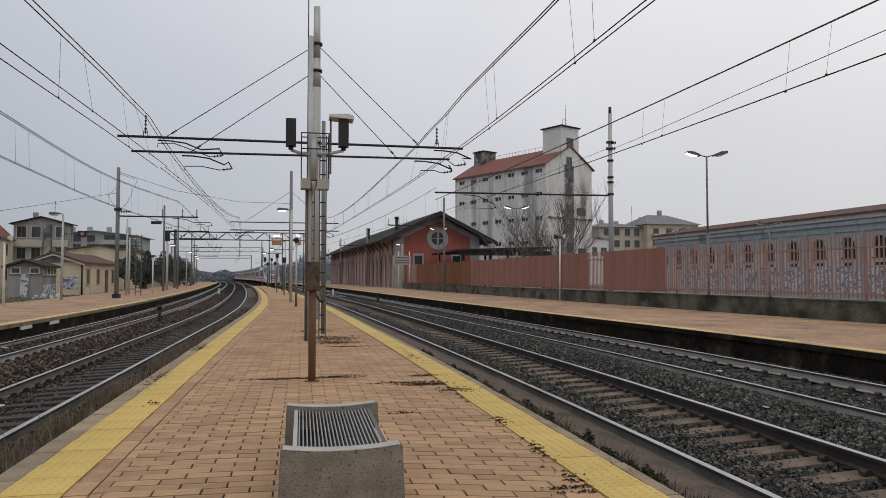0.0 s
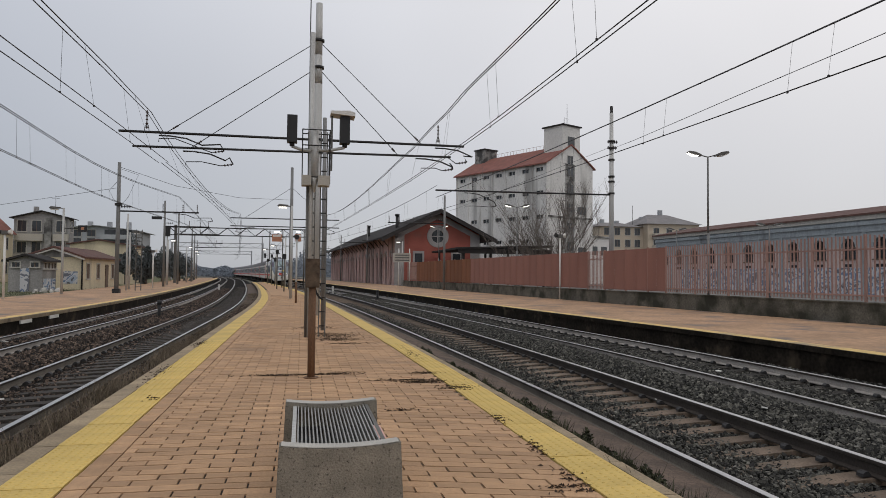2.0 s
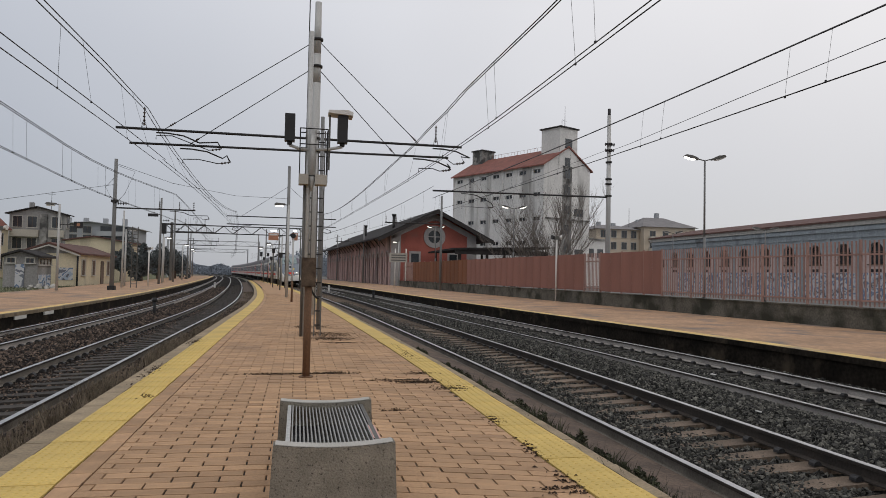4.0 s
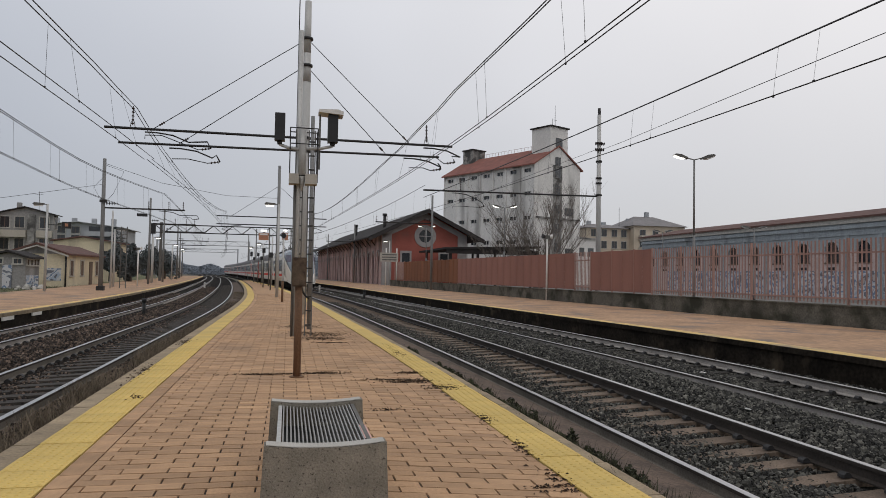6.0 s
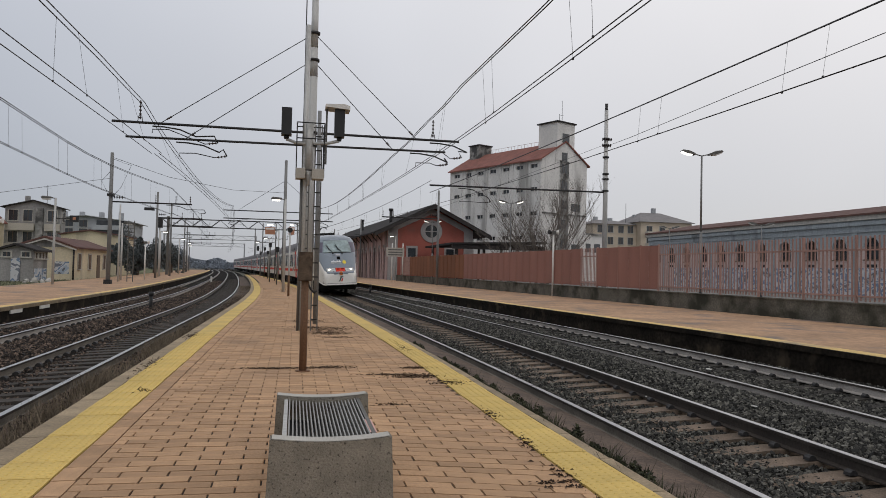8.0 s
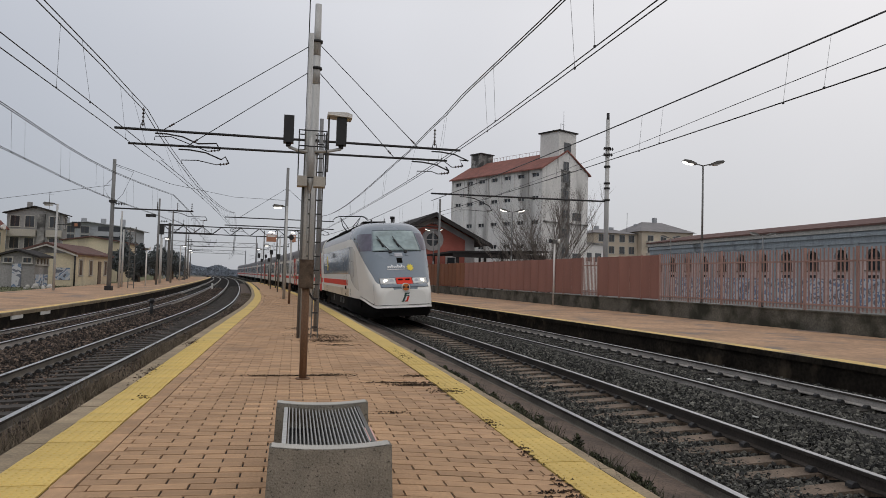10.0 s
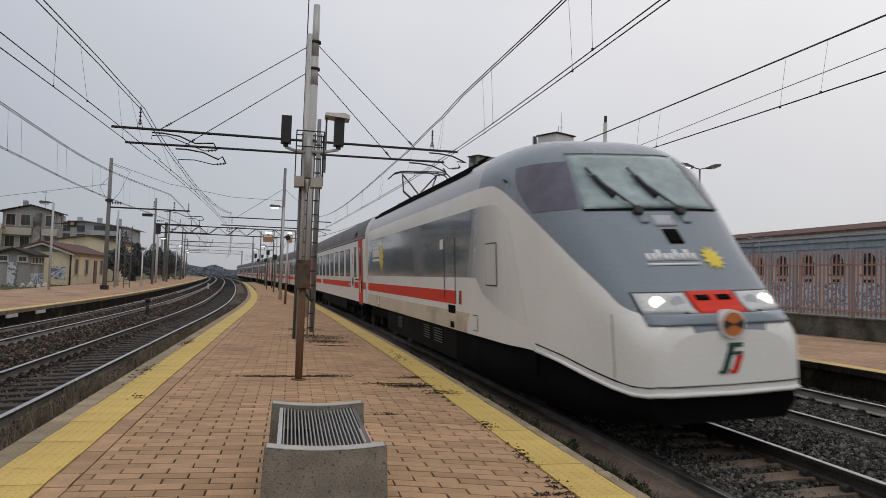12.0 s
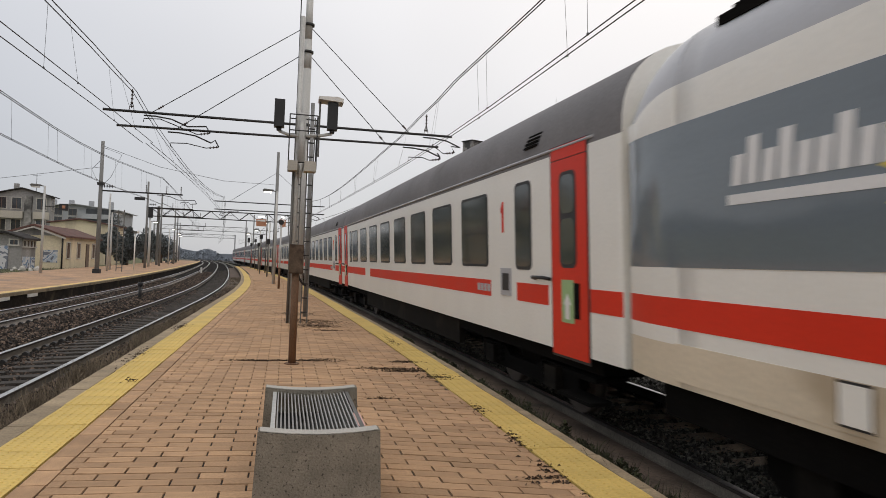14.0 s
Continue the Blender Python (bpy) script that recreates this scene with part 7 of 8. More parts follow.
    for sg_ in (-1, 1):
        bm = bmesh.new()
        prism(bm, [(0, RZ), (sg_ * 0.112, RZ + 0.05), (sg_ * 0.12, RZ), (sg_ * 0.112, RZ - 0.05)][::sg_], "y", -0.057, -0.051)
        part("wedge", bm, BLACK, ro)
    # slanting emblem in green, white and red
    for x0, z0, w, h, m in ((-0.13, 0.88, 0.075, 0.25, T_DKGREEN), (-0.165, 0.855, 0.09, 0.035, T_DKGREEN), (-0.05, 1.125, 0.17, 0.045, T_DKGREEN), (-0.05, 1.045, 0.17, 0.035, T_DKGREEN), (0.0, 0.88, 0.07, 0.16, T_RED), (-0.035, 0.855, 0.09, 0.035, T_RED), (-0.052, 0.90, 0.045, 0.20, T_LETTER)):
        bm = bmesh.new()
        prism(bm, [(x0, z0), (x0 + w, z0), (x0 + w + 0.38 * h, z0 + h), (x0 + 0.38 * h, z0 + h)], "y", -0.012, 0.05)
        part("emblem_stroke", bm, m, lo)
    # hood lettering as plain bars, and a small yellow sun
    for k in range(9):
        a = -0.50 + 0.072 * k
        hh = 0.13 if k in (2, 5, 7) else 0.085
        part("letter_bar", patch(a, a + 0.052, 2.04, 2.04 + hh, 0.008, 2, 2), T_LETTER, lo)
    part("rule", patch(-0.53, 0.13, 1.985, 2.01, 0.008, 6, 1), T_LETTER, lo)
    bm = bmesh.new()
    ring = star(0.33, 2.06, 0.15)
    vs_ = [bm.verts.new((x, surf_y(x, z) - 0.012, z + 0.006)) for x, z in ring]
    c_ = bm.verts.new((0.33, surf_y(0.33, 2.06) - 0.014, 2.066))
    for k in range(len(vs_)):
        bm.faces.new((c_, vs_[k], vs_[(k + 1) % len(vs_)]))
    part("sun_emblem", bm, T_YELLOW, lo, "yellow sun emblem")
    part("hood_hatch", patch(-0.15, 0.15, 2.46, 2.60, 0.008, 4, 3), T_PALE, lo)
    part("hood_grille", patch(-0.10, 0.10, 2.24, 2.42, 0.008, 4, 3), T_BLACK, lo)
    # seam where the nose cone meets the side
    for s in (-1, 1):
        bm = bmesh.new()
        tube(bm, [(s * (F_W(0.6 - 0.04 * k / 6) + 0.001), 0.6 - 0.04 * k / 6, 1.47 - 0.74 * k / 6) for k in range(7)], 0.004, 5)
        part("nose_seam", bm, T_BLACK, lo)
    # lip, and a dark skirt whose black holds the shadow under the nose
    bm = bmesh.new()
    path = [(-F_W(y), y, F_ZB(y) + 0.01) for y in (2.2, 1.6, 1.0, 0.6, 0.3, 0.12, 0.04)]
    path += [(-0.72, 0.0, 0.66), (0, -0.03, 0.655), (0.72, 0.0, 0.66)] + [(-p[0], p[1], p[2]) for p in path[::-1]]
    tube(bm, path, 0.024, 8)
    part("lip", bm, T_WHITE, lo)
    bm = bmesh.new()
    path2 = [(p[0] * 0.985, p[1] - 0.002 + 0.004, p[2] + 0.085) for p in path]
    tube(bm, [(x * 1.018, y - 0.006, z) for x, y, z in path2], 0.008, 5)
    part("lip_groove", bm, T_BLACK, lo)

    def skirt_ring(y):
        w = F_W(y) - 0.05
        zb = 0.22 if y > 0.6 else 0.34
        return [(-w + 0.12, zb), (-w, zb + 0.15), (-w, F_ZB(y) + 0.02), (w, F_ZB(y) + 0.02), (w, zb + 0.15), (w - 0.12, zb)]
    part("skirt", shell([0.10, 0.2, 0.4, 0.7, 1.0, 1.4, 1.8, 2.6, 3.4, 4.4, 5.9], skirt_ring, lambda x, y, z, k: 0), T_BLACK, lo, "black underframe skirt with painted-in shade")
    bm = bmesh.new()
    box(bm, -1.3, 1.3, 2.2, LOCO_L - 0.5, 0.62, 0.93)
    part("underframe", bm, T_BLACK, lo)
    for s in (-1, 1):
        bm = bmesh.new()
        side_plate(bm, s, 1.34, [(5.92, 0.36), (13.2, 0.36), (13.2, 0.93), (5.92, 0.93)])
        part("underframe_skirt", bm, T_UNDER, lo, "brown-black underframe skirt")
        for yc, w in ((6.86, 0.74), (7.93, 0.60), (10.9, 0.68)):
            vent = thing("vent", "", "")
            vent.parent = lo
            bm = bmesh.new()
            side_plate(bm, s, 1.352, [(yc, 0.54), (yc + w, 0.54), (yc + w, 0.86), (yc, 0.86)])
            part("vent_frame", bm, T_BLACK, vent)
            for k in range(6):
                bm = bmesh.new()
                side_plate(bm, s, 1.36, [(yc + 0.03, 0.56 + 0.05 * k), (yc + w - 0.03, 0.56 + 0.05 * k), (yc + w - 0.03, 0.578 + 0.05 * k), (yc + 0.03, 0.578 + 0.05 * k)])
                part("louvre", bm, T_LOUVRE, vent)
        # dark band with a swept front, red stripe
        bm = bmesh.new()
        side_plate(bm, s, 1.40, [(4.95, 1.85), (LOCO_L - 0.85, 1.85), (LOCO_L - 0.85, 2.97), (4.5, 2.97)])
        part("dark_band", bm, T_BAND, lo, "dark glossy side band")
        low = [(4.95, 1.85), (4.45, 1.85), (4.10, 1.61), (3.60, 1.45), (3.10, 1.32), (2.40, 1.20)]
        high = [(4.50, 2.97), (4.20, 2.97), (3.90, 2.96), (3.60, 2.95), (3.33, 2.90), (2.95, 2.70)]

        def along(row, u):
            u = min(u, 4.999)
            a, b = row[int(u)], row[int(u) + 1]
            return a[0] + (b[0] - a[0]) * (u % 1), a[1] + (b[1] - a[1]) * (u % 1)
        for k, m in enumerate(T_SWEEP):
            bm = bmesh.new()
            g = {}
            for i in range(3):
                (y0, z0), (y1, z1) = along(low, (k + i / 2) * 0.5), along(high, (k + i / 2) * 0.5)
                for j in range(7):
                    yy, zz = y0 + (y1 - y0) * j / 6, z0 + (z1 - z0) * j / 6
                    q = max(0.0, (zz - z_mid(yy)) / (F_ZT(yy) - z_mid(yy)))
                    g[i, j] = bm.verts.new((s * (F_W(yy) * (1 - q ** N_EXP) ** (1 / N_EXP) + 0.004), yy, zz))
            for i in range(2):
                for j in range(6):
                    bm.faces.new((g[i, j], g[i + 1, j], g[i + 1, j + 1], g[i, j + 1])).smooth = True
            part("grey_sweep", bm, m, lo, "pale grey sweep of the side band")
        bm = bmesh.new()
        side_plate(bm, s, 1.40, [(5.67, 1.37), (LOCO_L - 0.85, 1.37), (LOCO_L - 0.85, 1.61), (5.67, 1.61)])
        part("red_stripe", bm, T_RED, lo, "bright red side stripe")
        bm = bmesh.new()
        side_plate(bm, s, 1.40, [(5.1, 0.955), (LOCO_L - 0.85, 0.955), (LOCO_L - 0.85, 1.25), (4.8, 1.25)])
        part("lower_panel", bm, T_CREAM, lo, "dusty cream lower panel")
        # cab door: seams and grab rails
        for yy in (5.70, 6.48):
            bm = bmesh.new()
            side_plate(bm, s, 1.408, [(yy - 0.014, 1.45), (yy + 0.014, 1.45), (yy + 0.014, 2.56), (yy - 0.014, 2.56)])
            part("grab_rail", bm, BLACK, lo)
        bm = bmesh.new()
        side_plate(bm, s, 1.404, [(5.73, 1.20), (6.22, 1.20), (6.22, 1.345), (5.73, 1.345)])
        part("step_recess", bm, T_BLACK, lo)
        bm = bmesh.new()
        side_plate(bm, s, 1.404, [(5.83, 0.94), (6.08, 0.94), (6.08, 1.05), (5.83, 1.05)])
        part("step_recess", bm, T_BLACK, lo)
        bm = bmesh.new()
        side_plate(bm, s, 1.408, [(6.50, 2.38), (6.76, 2.38), (6.76, 2.57), (6.50, 2.57)])
        part("plate", bm, T_LETTER, lo)
        bm = bmesh.new()
        side_plate(bm, s, 1.402, [(3.40, 1.73), (3.92, 1.73), (3.92, 2.38), (3.40, 2.38)])
        fr = part("hatch_frame", bm, BLACK, lo)
        bm = bmesh.new()
        side_plate(bm, s, 1.406, [(3.42, 1.75), (3.90, 1.75), (3.90, 2.36), (3.42, 2.36)])
        part("hatch", bm, T_SWEEP[5], fr)
        for yc in (4.40, 14.33):
            bm = bmesh.new()
            side_plate(bm, s, 1.408, [(yc, 1.0), (yc + 0.22, 1.0), (yc + 0.22, 1.23), (yc, 1.23)])
            part("hatch", bm, T_WHITE, lo)
            bm = bmesh.new()
            side_plate(bm, s, 1.404, [(yc - 0.015, 0.985), (yc + 0.235, 0.985), (yc + 0.235, 1.245), (yc - 0.015, 1.245)])
            part("hatch_seam", bm, BLACK, lo)
        for k, m in enumerate((T_DKGREEN, T_RED)):
            bm = bmesh.new()
            side_plate(bm, s, 1.404, [(5.42 - 0.09 * k, 1.38), (5.49 - 0.09 * k, 1.38), (5.45 - 0.09 * k, 1.62), (5.38 - 0.09 * k, 1.62)])
            part("emblem_stroke", bm, m, lo)
        # large side lettering and sun near the rear
        slogan(lo, s, 1.406, 14.12, 2.42, 1.38, 0.25)
        bm = bmesh.new()
        side_plate(bm, s, 1.406, star(13.83, 2.41, 0.41, 12))
        part("sun_emblem", bm, T_YELLOW, lo, "yellow sun emblem")
        # roof edge grilles in three dark lines
        for xx in (1.20, 1.06, 0.90):
            zz = top_z(xx, 8.0) + 0.008
            bm = bmesh.new()
            box(bm, s * xx - 0.055, s * xx + 0.055, 5.2, LOCO_L - 1.25, zz - 0.05, zz + 0.022)
            part("roof_grille", bm, T_BLACK, lo)
    bm = bmesh.new()
    box(bm, -0.72, 0.72, 5.6, 9.9, 3.86, 4.00)
    part("roof_hatch", bm, T_ROOF, lo, "", 0.05)
    bm = bmesh.new()
    box(bm, -0.5, 0.5, 6.5, 7.1, 4.00, 4.16)
    part("roof_unit", bm, T_BLACK, lo, "", 0.04)
    bm = bmesh.new()
    cyl(bm, (-0.55, 3.9, 3.80), (-0.55, 3.9, 4.06), 0.04, 0.035, 8)
    part("horn", bm, BLACK, lo)
    bm = bmesh.new()
    box(bm, -0.6, 0.6, 10.5, 16.0, 3.88, 3.96)
    part("pantograph_base", bm, T_ROOF, lo)
    for x in (-0.45, 0.45):
        for yy in (13.52, 15.72):
            bm = bmesh.new()
            insulator(bm, (x, yy, 3.97), (x, yy, 4.14), 3, 0.08)
            part("insulator", bm, CERAMIC, lo)
    pg = thing("pantograph", "", "")
    pg.parent = lo
    tagged(pg, "raised black pantograph")

    def rod(name, pts, r):
        bm = bmesh.new()
        tube(bm, pts, r, 6)
        part(name, bm, BLACK, pg)
    for x in (-0.45, 0.45):
        rod("base_bar", [(x, 13.32, 4.14), (x, 15.92, 4.14)], 0.03)
    for yy in (13.42, 15.82):
        rod("base_bar", [(-0.5, yy, 4.14), (0.5, yy, 4.14)], 0.03)
    for s in (-1, 1):
        rod("lower_arm", [(s * 0.12, 15.02, 4.16), (s * 0.30, 15.87, 4.56)], 0.035)
        rod("upper_arm", [(s * 0.30, 15.87, 4.56), (s * 0.55, 14.72, 4.96)], 0.022)
        rod("brace", [(s * 0.10, 14.12, 4.16), (s * 0.38, 14.47, 4.66), (s * 0.55, 14.72, 4.96)], 0.022)
    for dy in (-0.16, 0.16):
        rod("collector", [(-0.98, 14.72 + dy, 4.82), (-0.82, 14.72 + dy, 4.97), (-0.6, 14.72 + dy, 5.03), (0.6, 14.72 + dy, 5.03), (0.82, 14.72 + dy, 4.97), (0.98, 14.72 + dy, 4.82)], 0.02)
    for x in (-0.55, 0.55):
        rod("collector_stay", [(x, 14.56, 5.02), (x, 14.88, 5.02)], 0.018)
    bogie(lo, 4.5)
    bogie(lo, 13.8)
    bm = bmesh.new()
    box(bm, -0.75, 0.75, LOCO_L - 0.02, LOCO_L + 0.37, 1.0, 3.2)
    part("gangway", bm, T_BLACK, lo)
    return lo


def coach_ring(y):
    pts = [(-1.40, 0.90 + 2.2 * k / 8) for k in range(9)]
    for k in range(1, 24):
        th = math.pi - math.pi * k / 24
        c, s = math.cos(th), math.sin(th)
        pts.append((1.40 * math.copysign(abs(c) ** 0.62, c), 3.10 + 0.92 * abs(s) ** 0.80))
    pts += [(1.40, 3.10 - 2.2 * k / 8) for k in range(9)]
    return pts


def round_rect(y0, y1, z0, z1, r=0.09, n=4):
    pts = []
    for cy, cz, a0 in ((y1 - r, z0 + r, -90), (y1 - r, z1 - r, 0), (y0 + r, z1 - r, 90), (y0 + r, z0 + r, 180)):
        for k in range(n + 1):
            a = radians(a0 + 90 * k / n)
            pts.append((cy + r * math.cos(a), cz + r * math.sin(a)))
    return pts


def build_coach():
    co = thing("coach", "off-white express coach with a red stripe, dark windows and red doors", "railway coach", group="coaches")
    ys = [-0.22, -0.10, 1.0] + [1.0 + 2.0 * k for k in range(1, 10)] + [COACH_L - 1.0, COACH_L - 0.30]
    part("body", shell(ys, coach_ring, lambda x, y, z, k: 1 if z > 3.16 else 0), [T_WHITE, T_ROOF], co, "off-white body with a sooty grey roof")
    for a, b in ((-0.30, -0.22), (COACH_L - 0.30, COACH_L)):
        bm = bmesh.new()
        prism(bm, [(-1.15, 0.95), (1.15, 0.95), (1.15, 3.2), (0.7, 3.75), (-0.7, 3.75), (-1.15, 3.2)], "y", a, b)
        part("gangway", bm, T_BLACK, co)
    for s in (-1, 1):
        for y0, y1 in ((-0.20, 0.46), (1.52, 2.55), (3.6, 14.9), (15.9, COACH_L - 0.32)):
            bm = bmesh.new()
            side_plate(bm, s, 1.40, [(y0, 1.375), (y1, 1.375), (y1, 1.61), (y0, 1.61)])
            part("red_stripe", bm, T_RED, co, "red side stripe")
        for k in range(8):
            y0 = 3.70 + 1.98 * k
            w = thing("window", "", "")
            w.parent = co
            bm = bmesh.new()
            side_plate(bm, s, 1.402, round_rect(y0, y0 + 1.36, 1.80, 2.88))
            part("frame", bm, BLACK, w)
            bm = bmesh.new()
            side_plate(bm, s, 1.407, round_rect(y0 + 0.04, y0 + 1.32, 1.84, 2.84))
            part("pane", bm, T_GLASS, w)
        for y0 in (2.02, COACH_L - 2.62):
            w = thing("window", "", "")
            w.parent = co
            bm = bmesh.new()
            side_plate(bm, s, 1.402, round_rect(y0, y0 + 0.56, 1.78, 2.90))
            part("frame", bm, BLACK, w)
            bm = bmesh.new()
            side_plate(bm, s, 1.407, round_rect(y0 + 0.04, y0 + 0.52, 1.82, 2.86))
            part("pane", bm, T_GLASS, w)
        for y0 in (0.50, COACH_L - 1.38):
            d = thing("door", "", "")
            d.parent = co
            tagged(d, "bright red coach door")
            bm = bmesh.new()
            side_plate(bm, s, 1.403, [(y0 - 0.03, 0.82), (y0 + 0.91, 0.82), (y0 + 0.91, 3.19), (y0 - 0.03, 3.19)])
            part("seam", bm, BLACK, d)
            bm = bmesh.new()
            side_plate(bm, s, 1.409, [(y0, 0.85), (y0 + 0.88, 0.85), (y0 + 0.88, 3.02), (y0, 3.02)])
            part("leaf", bm, T_RED, d)
            bm = bmesh.new()
            side_plate(bm, s, 1.409, [(y0, 3.03), (y0 + 0.88, 3.03), (y0 + 0.88, 3.18), (y0, 3.18)])
            part("header", bm, T_RED, d)
            bm = bmesh.new()
            side_plate(bm, s, 1.412, round_rect(y0 + 0.24, y0 + 0.66, 1.82, 2.88))
            part("frame", bm, BLACK, d)
            bm = bmesh.new()
            side_plate(bm, s, 1.416, round_rect(y0 + 0.28, y0 + 0.62, 1.86, 2.36))
            part("pane", bm, T_GLASS, d)
            bm = bmesh.new()
            side_plate(bm, s, 1.416, round_rect(y0 + 0.28, y0 + 0.62, 2.42, 2.84))
            part("pane", bm, T_GLASS, d)
            bm = bmesh.new()
            side_plate(bm, s, 1.416, [(y0 + 0.32, 1.22), (y0 + 0.62, 1.22), (y0 + 0.62, 1.69), (y0 + 0.32, 1.69)])
            part("sticker", bm, T_GREEN, d, "green door sticker")
            bm = bmesh.new()
            side_plate(bm, s, 1.421, [(y0 + 0.42, 1.26), (y0 + 0.52, 1.26), (y0 + 0.52, 1.42), (y0 + 0.56, 1.42), (y0 + 0.47, 1.54), (y0 + 0.38, 1.42), (y0 + 0.42, 1.42)])
            part("sticker_arrow", bm, T_LETTER, d, "white arrow on the sticker")
            bm = bmesh.new()
            side_plate(bm, s, 1.416, [(y0 + 0.18, 1.28), (y0 + 0.31, 1.28), (y0 + 0.31, 1.66), (y0 + 0.18, 1.66)])
            part("handle_recess", bm, T_BLACK, d)
            bm = bmesh.new()
            box(bm, s * 1.12 - 0.2, s * 1.12 + 0.2, y0 + 0.05, y0 + 0.85, 0.62, 0.67)
            box(bm, s * 1.25 - 0.13, s * 1.25 + 0.13, y0 + 0.05, y0 + 0.85, 0.38, 0.42)
            part("step", bm, T_BLACK, co)
            bm = bmesh.new()
            tube(bm, [(s * 1.40, y0 + 0.95, 1.68), (s * 1.47, y0 + 1.0, 1.70), (s * 1.47, y0 + 1.35, 1.70), (s * 1.40, y0 + 1.4, 1.68)], 0.022, 6)
            part("grab_rail", bm, BLACK, co)
        bm = bmesh.new()
        side_plate(bm, s, 1.408, [(2.75, 1.42), (3.15, 1.42), (3.15, 1.79), (2.75, 1.79)])
        pn = part("service_panel", bm, T_PALE, co)
        bm = bmesh.new()
        side_plate(bm, s, 1.414, [(2.82, 1.49), (3.07, 1.49), (3.07, 1.72), (2.82, 1.72)])
        part("screen", bm, BLACK, pn)
        for k in range(4):
            bm = bmesh.new()
            side_plate(bm, s, 1.405, [(3.62 + 0.16 * k, 1.44), (3.74 + 0.16 * k, 1.44), (3.74 + 0.16 * k, 1.55), (3.62 + 0.16 * k, 1.55)])
            part("letter_bar", bm, T_PALE, co)
        bm = bmesh.new()
        side_plate(bm, s, 1.406, [(3.02, 2.28), (3.08, 2.28), (3.08, 2.62), (3.12, 2.55), (3.12, 2.60), (3.06, 2.70), (3.02, 2.70)])
        part("class_figure", bm, T_RED, co)
        bm = bmesh.new()
        box(bm, s * 1.26 - 0.05, s * 1.26 + 0.05, 5.6, COACH_L - 5.6, 0.45, 0.92)
        part("underframe_case", bm, T_UNDER, co, "brown-black underframe equipment case")
        bm = bmesh.new()
        tube(bm, [(s * 1.405, 0.35, 3.16), (s * 1.405, COACH_L - 0.35, 3.16)], 0.018, 5)
        part("rain_gutter", bm, T_PALE, co)
        gr = thing("roof_vent", "", "")
        gr.parent = co
        for k in range(10):
            bm = bmesh.new()
            zz = 3.30 + 0.045 * k
            xx = 1.40 * (1 - ((zz - 3.10) / 0.92) ** 2.4) ** 0.5
            y0 = 1.80 - 0.03 * k
            box(bm, s * xx - 0.03, s * xx + 0.035, y0, y0 + 0.42, zz - 0.013, zz + 0.013)
            part("louvre", bm, T_BLACK, gr)
    bm = bmesh.new()
    box(bm, -1.3, 1.3, 0.4, COACH_L - 0.4, 0.72, 0.92)
    part("underframe", bm, T_BLACK, co)
    bogie(co, 3.1)
    bogie(co, COACH_L - 3.1)
    return co


LOCO = build_loco()
COACHES = [build_coach()]
for i in range(8):
    COACHES.append(copy_thing(COACHES[0], pose(0, 0, 0)))

# the line that the train follows, by its length
_ys = np.arange(-90, 520, 0.5)
_xs = np.array([4.5 + DR(float(y)) for y in _ys])
_len = np.concatenate([[0], np.cumsum(np.hypot(np.diff(_xs), np.diff(_ys)))])
_len = _len - np.interp(0.0, _ys, _len)
TILT = -math.degrees(math.atan2(2 * CANT, 1.505))


def on_line(d):
    y = float(np.interp(d, _len, _ys))
    return Vector((4.5 + DR(y), y, RAILZ))


def car_pose(front, a, b):
    """A car whose front stands at that length of line, carried on bogies a and b behind it."""
    p, q = on_line(front + a), on_line(front + b)
    d = (q - p).normalized()
    o = p - d * a
    return Matrix.Translation(o) @ pose(0, 0, 0, 0, 0, math.degrees(math.atan2(-d.x, d.y))) @ pose(0, 0, 0, 0, TILT, 0)


NOSE = smooth_curve([(0.0, 126.8), (3.0, 95.5), (5.5, 69.4), (6.5, 59.0), (7.5, 48.9), (8.2, 41.9), (9.5, 29.1), (10.5, 19.85), (11.0, 15.4), (11.5, 10.93), (12.0, 6.47), (12.5, 1.95), (13.0, -2.57), (13.5, -6.93), (14.0, -11.22)])
# ======================================================== paving of the island platform, last of all
PV_L, PV_W = 0.31, 0.1295


def row_slope(x):
    """The paving courses swing round towards the right-hand edge."""
    return -0.04 - 0.24 * min(1.0, max(0.0, (x + 0.3) / 1.2))


def row_shift(x):
    u = min(1.2, max(0.0, x + 0.3))
    return -0.04 * (x + 0.6) - 0.10 * u * u - 0.24 * max(0.0, x - 0.9)



def paver_mesh(l, w, gap=0.013, sidegap=0.014):
    bm = bmesh.new()
    box(bm, -l / 2 + sidegap / 2, l / 2 - sidegap / 2, -w / 2 + gap / 2, w / 2 - gap / 2, -0.02, 0.0)
    return bm


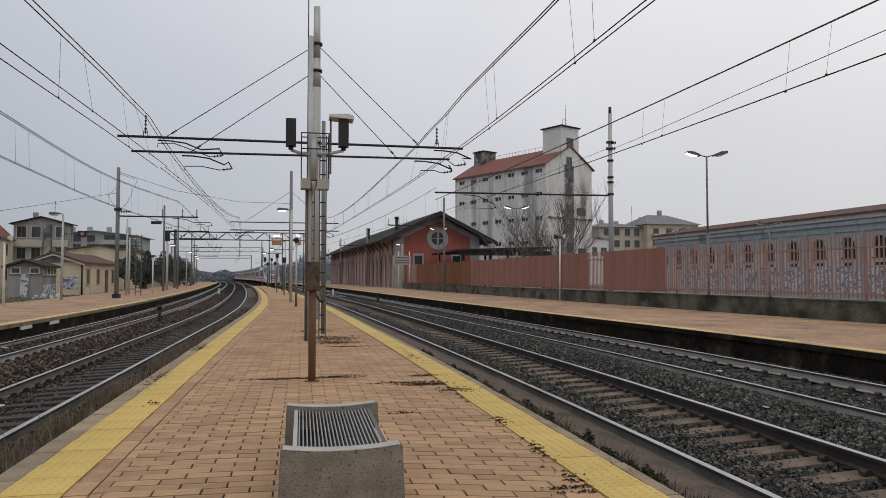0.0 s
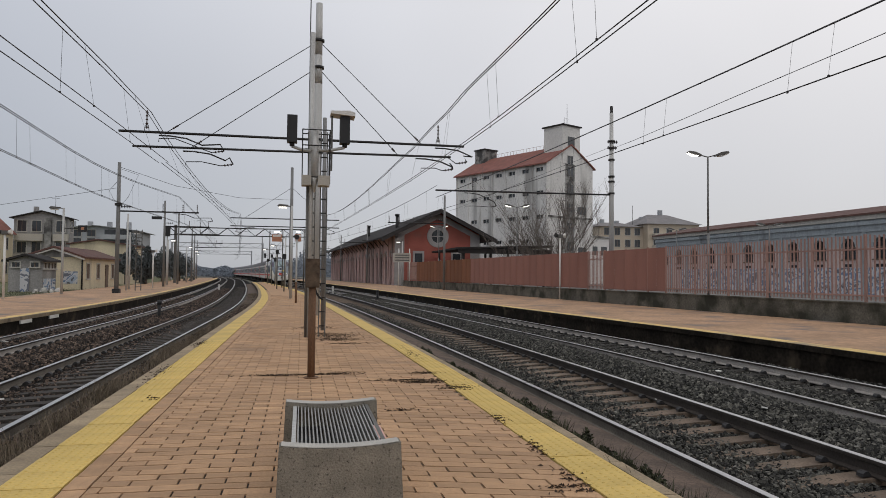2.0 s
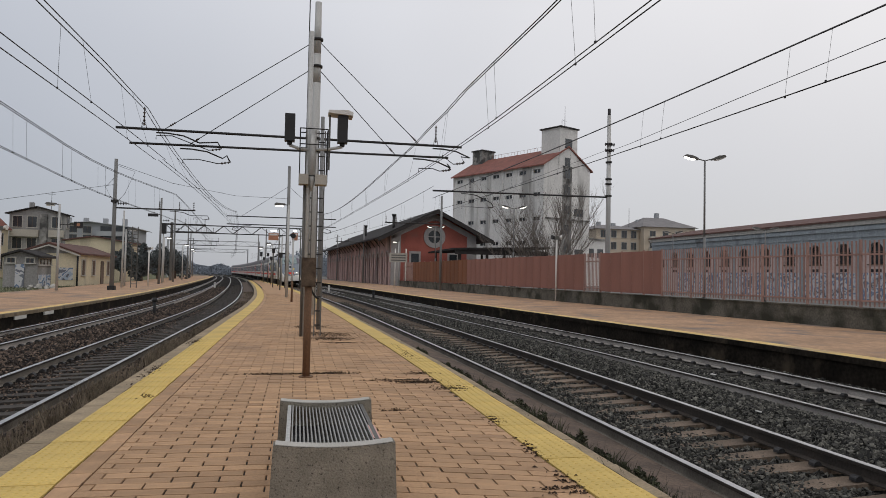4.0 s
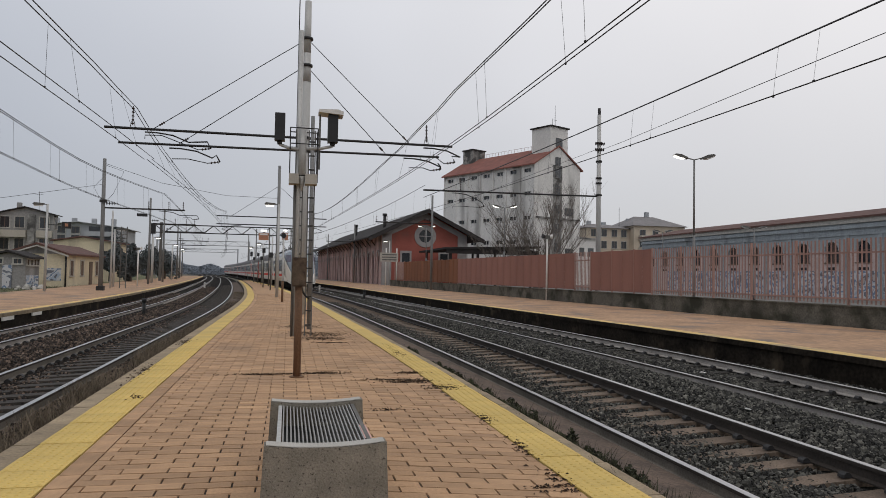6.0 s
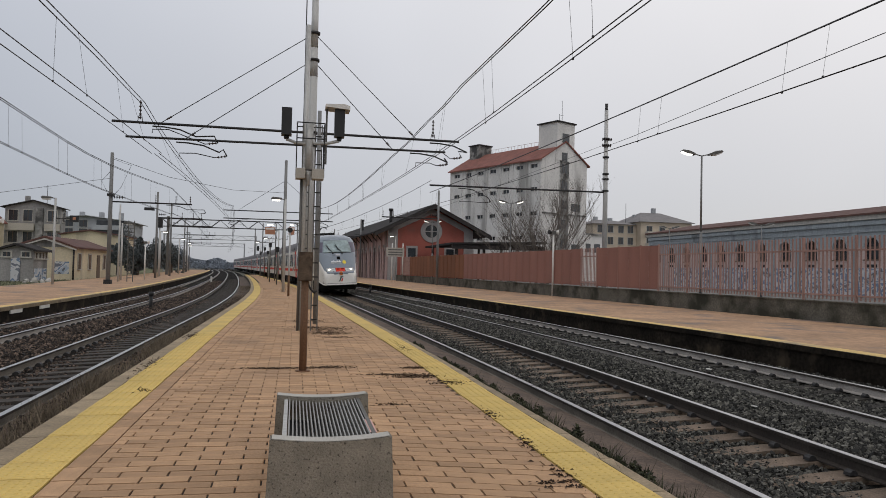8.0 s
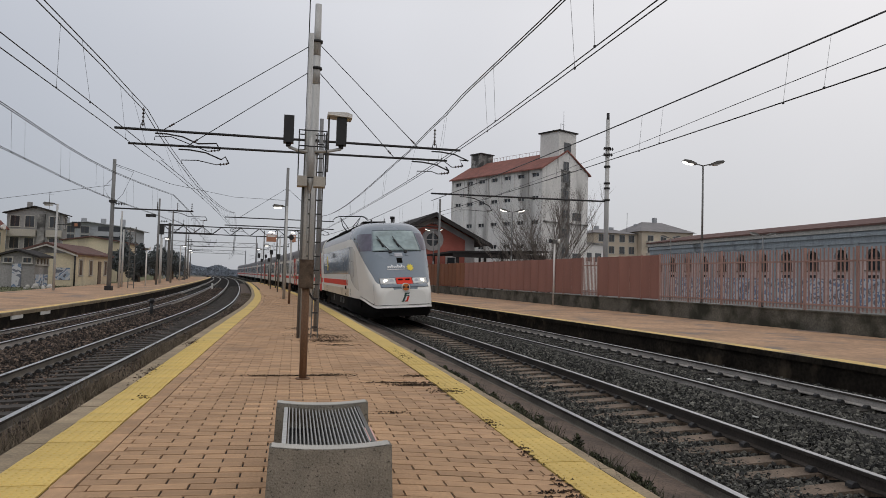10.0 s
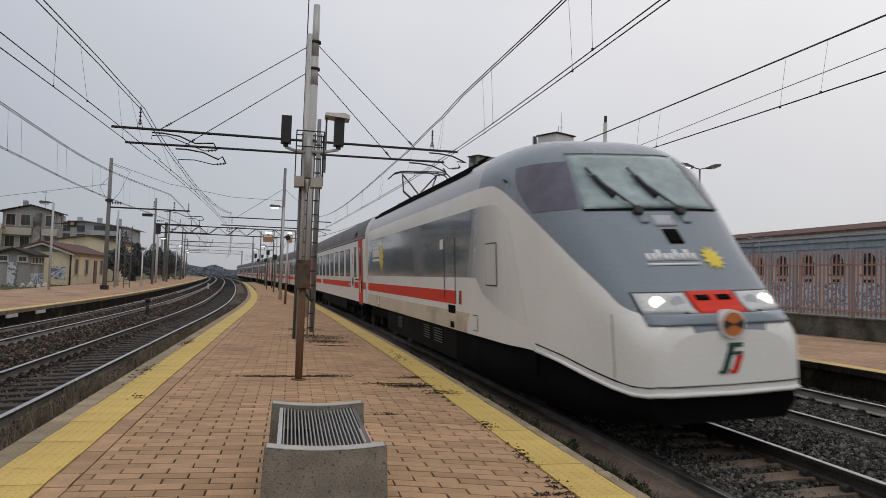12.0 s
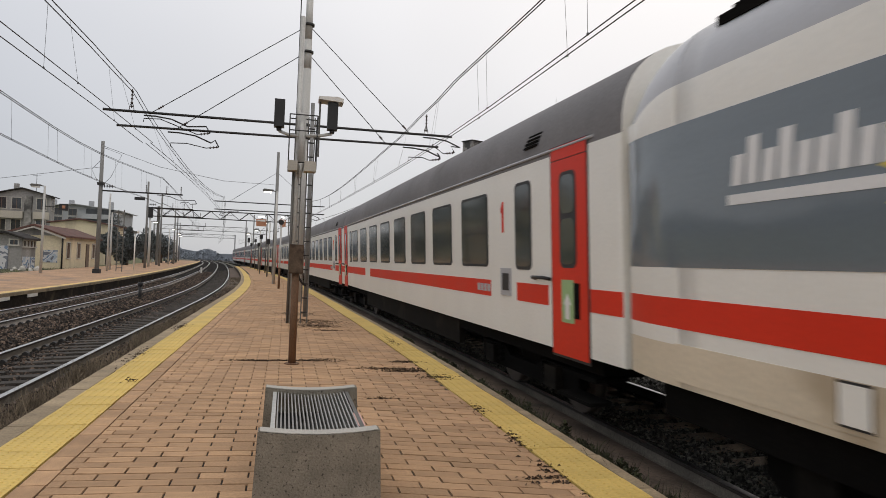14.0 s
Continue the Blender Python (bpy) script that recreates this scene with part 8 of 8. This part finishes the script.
PME = {}
for cx in (-1.0, 1.2):
    bm = paver_mesh(PV_L, PV_W)
    for v in bm.verts:
        v.co.y += row_slope(cx) * v.co.x
    PME[cx > 0] = to_mesh("paver", bm, PAVER, 0.003)
vs, fs = [], []
rng = random.Random(11)
count = 0
row = 0
y = 5.15 - 118 * PV_W
while y < 46:
    xl, xr = YEL_L1 + DL(y) + 0.165, YEL_R0 + DR(y) - 0.0
    off = (row % 2) * PV_L / 2
    x = -1.568 - PV_L + off
    # one plain header course runs beside the left strip
    while x < xr:
        a, b = max(x, xl), min(x + PV_L, xr)
        if b - a > 0.05:
            cx, w = (a + b) / 2, b - a
            full = w > PV_L - 0.001
            dz = rng.uniform(-0.003, 0.002)
            if full and 3.2 < y < 8.4 and (cx < -0.46 or cx > 1.06) and count < 300:
                ob = new("paver", PME[cx > 0])
                ob.parent = PLAT
                ob.matrix_basis = pose(cx, y + row_shift(cx), dz, rng.uniform(-0.5, 0.5), rng.uniform(-0.4, 0.4), rng.uniform(-0.3, 0.3))
                count += 1
            else:
                k = len(vs)
                g, s = 0.0065, 0.007
                ya, yb, h = y + row_shift(a), y + row_shift(b), PV_W / 2 - g
                vs += [(a + s, ya - h, dz), (b - s, yb - h, dz), (b - s, yb + h, dz), (a + s, ya + h, dz),
                       (a + s - 0.003, ya - h - 0.003, -0.02), (b - s + 0.003, yb - h - 0.003, -0.02), (b - s + 0.003, yb + h + 0.003, -0.02), (a + s - 0.003, ya + h + 0.003, -0.02)]
                fs += [(k, k + 1, k + 2, k + 3), (k + 4, k + 5, k + 1, k), (k + 5, k + 6, k + 2, k + 1), (k + 6, k + 7, k + 3, k + 2), (k + 7, k + 4, k, k + 3)]
        x += PV_L
    y += PV_W
    row += 1
bulk("pavers_rest", vs, fs, PAVER_REST, PLAT, "field of orange clay pavers")
bm = bmesh.new()
strip(bm, lambda q: YEL_L1 + DL(q) + 0.17, lambda q: YEL_R0 + DR(q) - 0.01, steps(45.9, 111), 0.0, -0.02)
part("pavers_far", bm, PAVER_REST, PLAT)


def course(name, f, x0, x1, length, gap, material, y0, y1, z, studs=False):
    """A course of slabs one after the other along an edge."""
    cache = {}
    q = y0
    while q < y1:
        l = length
        bm = None
        key = round(f(q + l) - f(q), 2)
        if key not in cache:
            bm = bmesh.new()
            d = f(q + l) - f(q)
            g = gap / 2
            v = [bm.verts.new(p) for p in ((x0, g, -0.04), (x1, g, -0.04), (x1 + d, l - g, -0.04), (x0 + d, l - g, -0.04), (x0, g, 0), (x1, g, 0), (x1 + d, l - g, 0), (x0 + d, l - g, 0))]
            for fc in ((3, 2, 1, 0), (4, 5, 6, 7), (0, 1, 5, 4), (1, 2, 6, 5), (2, 3, 7, 6), (3, 0, 4, 7)):
                bm.faces.new([v[i] for i in fc])
            if studs:
                n, m = int((x1 - x0) / 0.065), int(l / 0.065)
                for a in range(n):
                    for b in range(m):
                        cx, cy = x0 + (a + 0.5) * (x1 - x0) / n + d * (b + 0.5) / m, (b + 0.5) * l / m
                        r = 0.014
                        s0 = [bm.verts.new((cx + r * math.cos(t * 1.571 + 0.785), cy + r * math.sin(t * 1.571 + 0.785), 0.0)) for t in range(4)]
                        s1 = [bm.verts.new((cx + r * 0.6 * math.cos(t * 1.571 + 0.785), cy + r * 0.6 * math.sin(t * 1.571 + 0.785), 0.005)) for t in range(4)]
                        for t in range(4):
                            bm.faces.new((s0[t], s0[(t + 1) % 4], s1[(t + 1) % 4], s1[t]))
                        bm.faces.new(s1)
            cache[key] = to_mesh(name, bm, material)
        ob = new(name, cache[key])
        ob.parent = PLAT
        ob.matrix_basis = pose(f(q) + random.uniform(-0.004, 0.004), q, z + random.uniform(-0.002, 0.002))
        q += l


course("tactile_slab", DL, YEL_L0, YEL_L1, 0.40, 0.006, TACTILE, -10.2, 15, 0.006, True)
course("tactile_slab", DL, YEL_L0, YEL_L1, 1.2, 0.006, TACTILE, 15, 111, 0.006)
course("tactile_slab", DR, YEL_R0, YEL_R1, 0.40, 0.006, TACTILE, -10.0, 14, 0.006, True)
course("tactile_slab", DR, YEL_R0, YEL_R1, 1.2, 0.006, TACTILE, 14, 111, 0.006)
course("kerb_stone", DL, PL_L - 0.01, YEL_L0 - 0.012, 0.8, 0.012, KERB, -10.6, 111, 0.0)
course("kerb_stone", DR, YEL_R1 + 0.012, PL_R + 0.008, 0.8, 0.012, KERB, -10.2, 111, 0.0)
course("border_paver", DL, YEL_L1 + 0.012, YEL_L1 + 0.16, 0.31, 0.012, PAVER, -10.24, 60, 0.0)


def motions():
    times = [0.5 * k for k in range(29)]
    walk(LOCO, [(t, car_pose(NOSE(t), 4.5, 13.8)) for t in times])
    for i, c in enumerate(COACHES):
        off = LOCO_L + 0.36 + i * (COACH_L + 0.04)
        walk(c, [(t, car_pose(NOSE(t) + off, 3.1, COACH_L - 3.1)) for t in times])


motions()
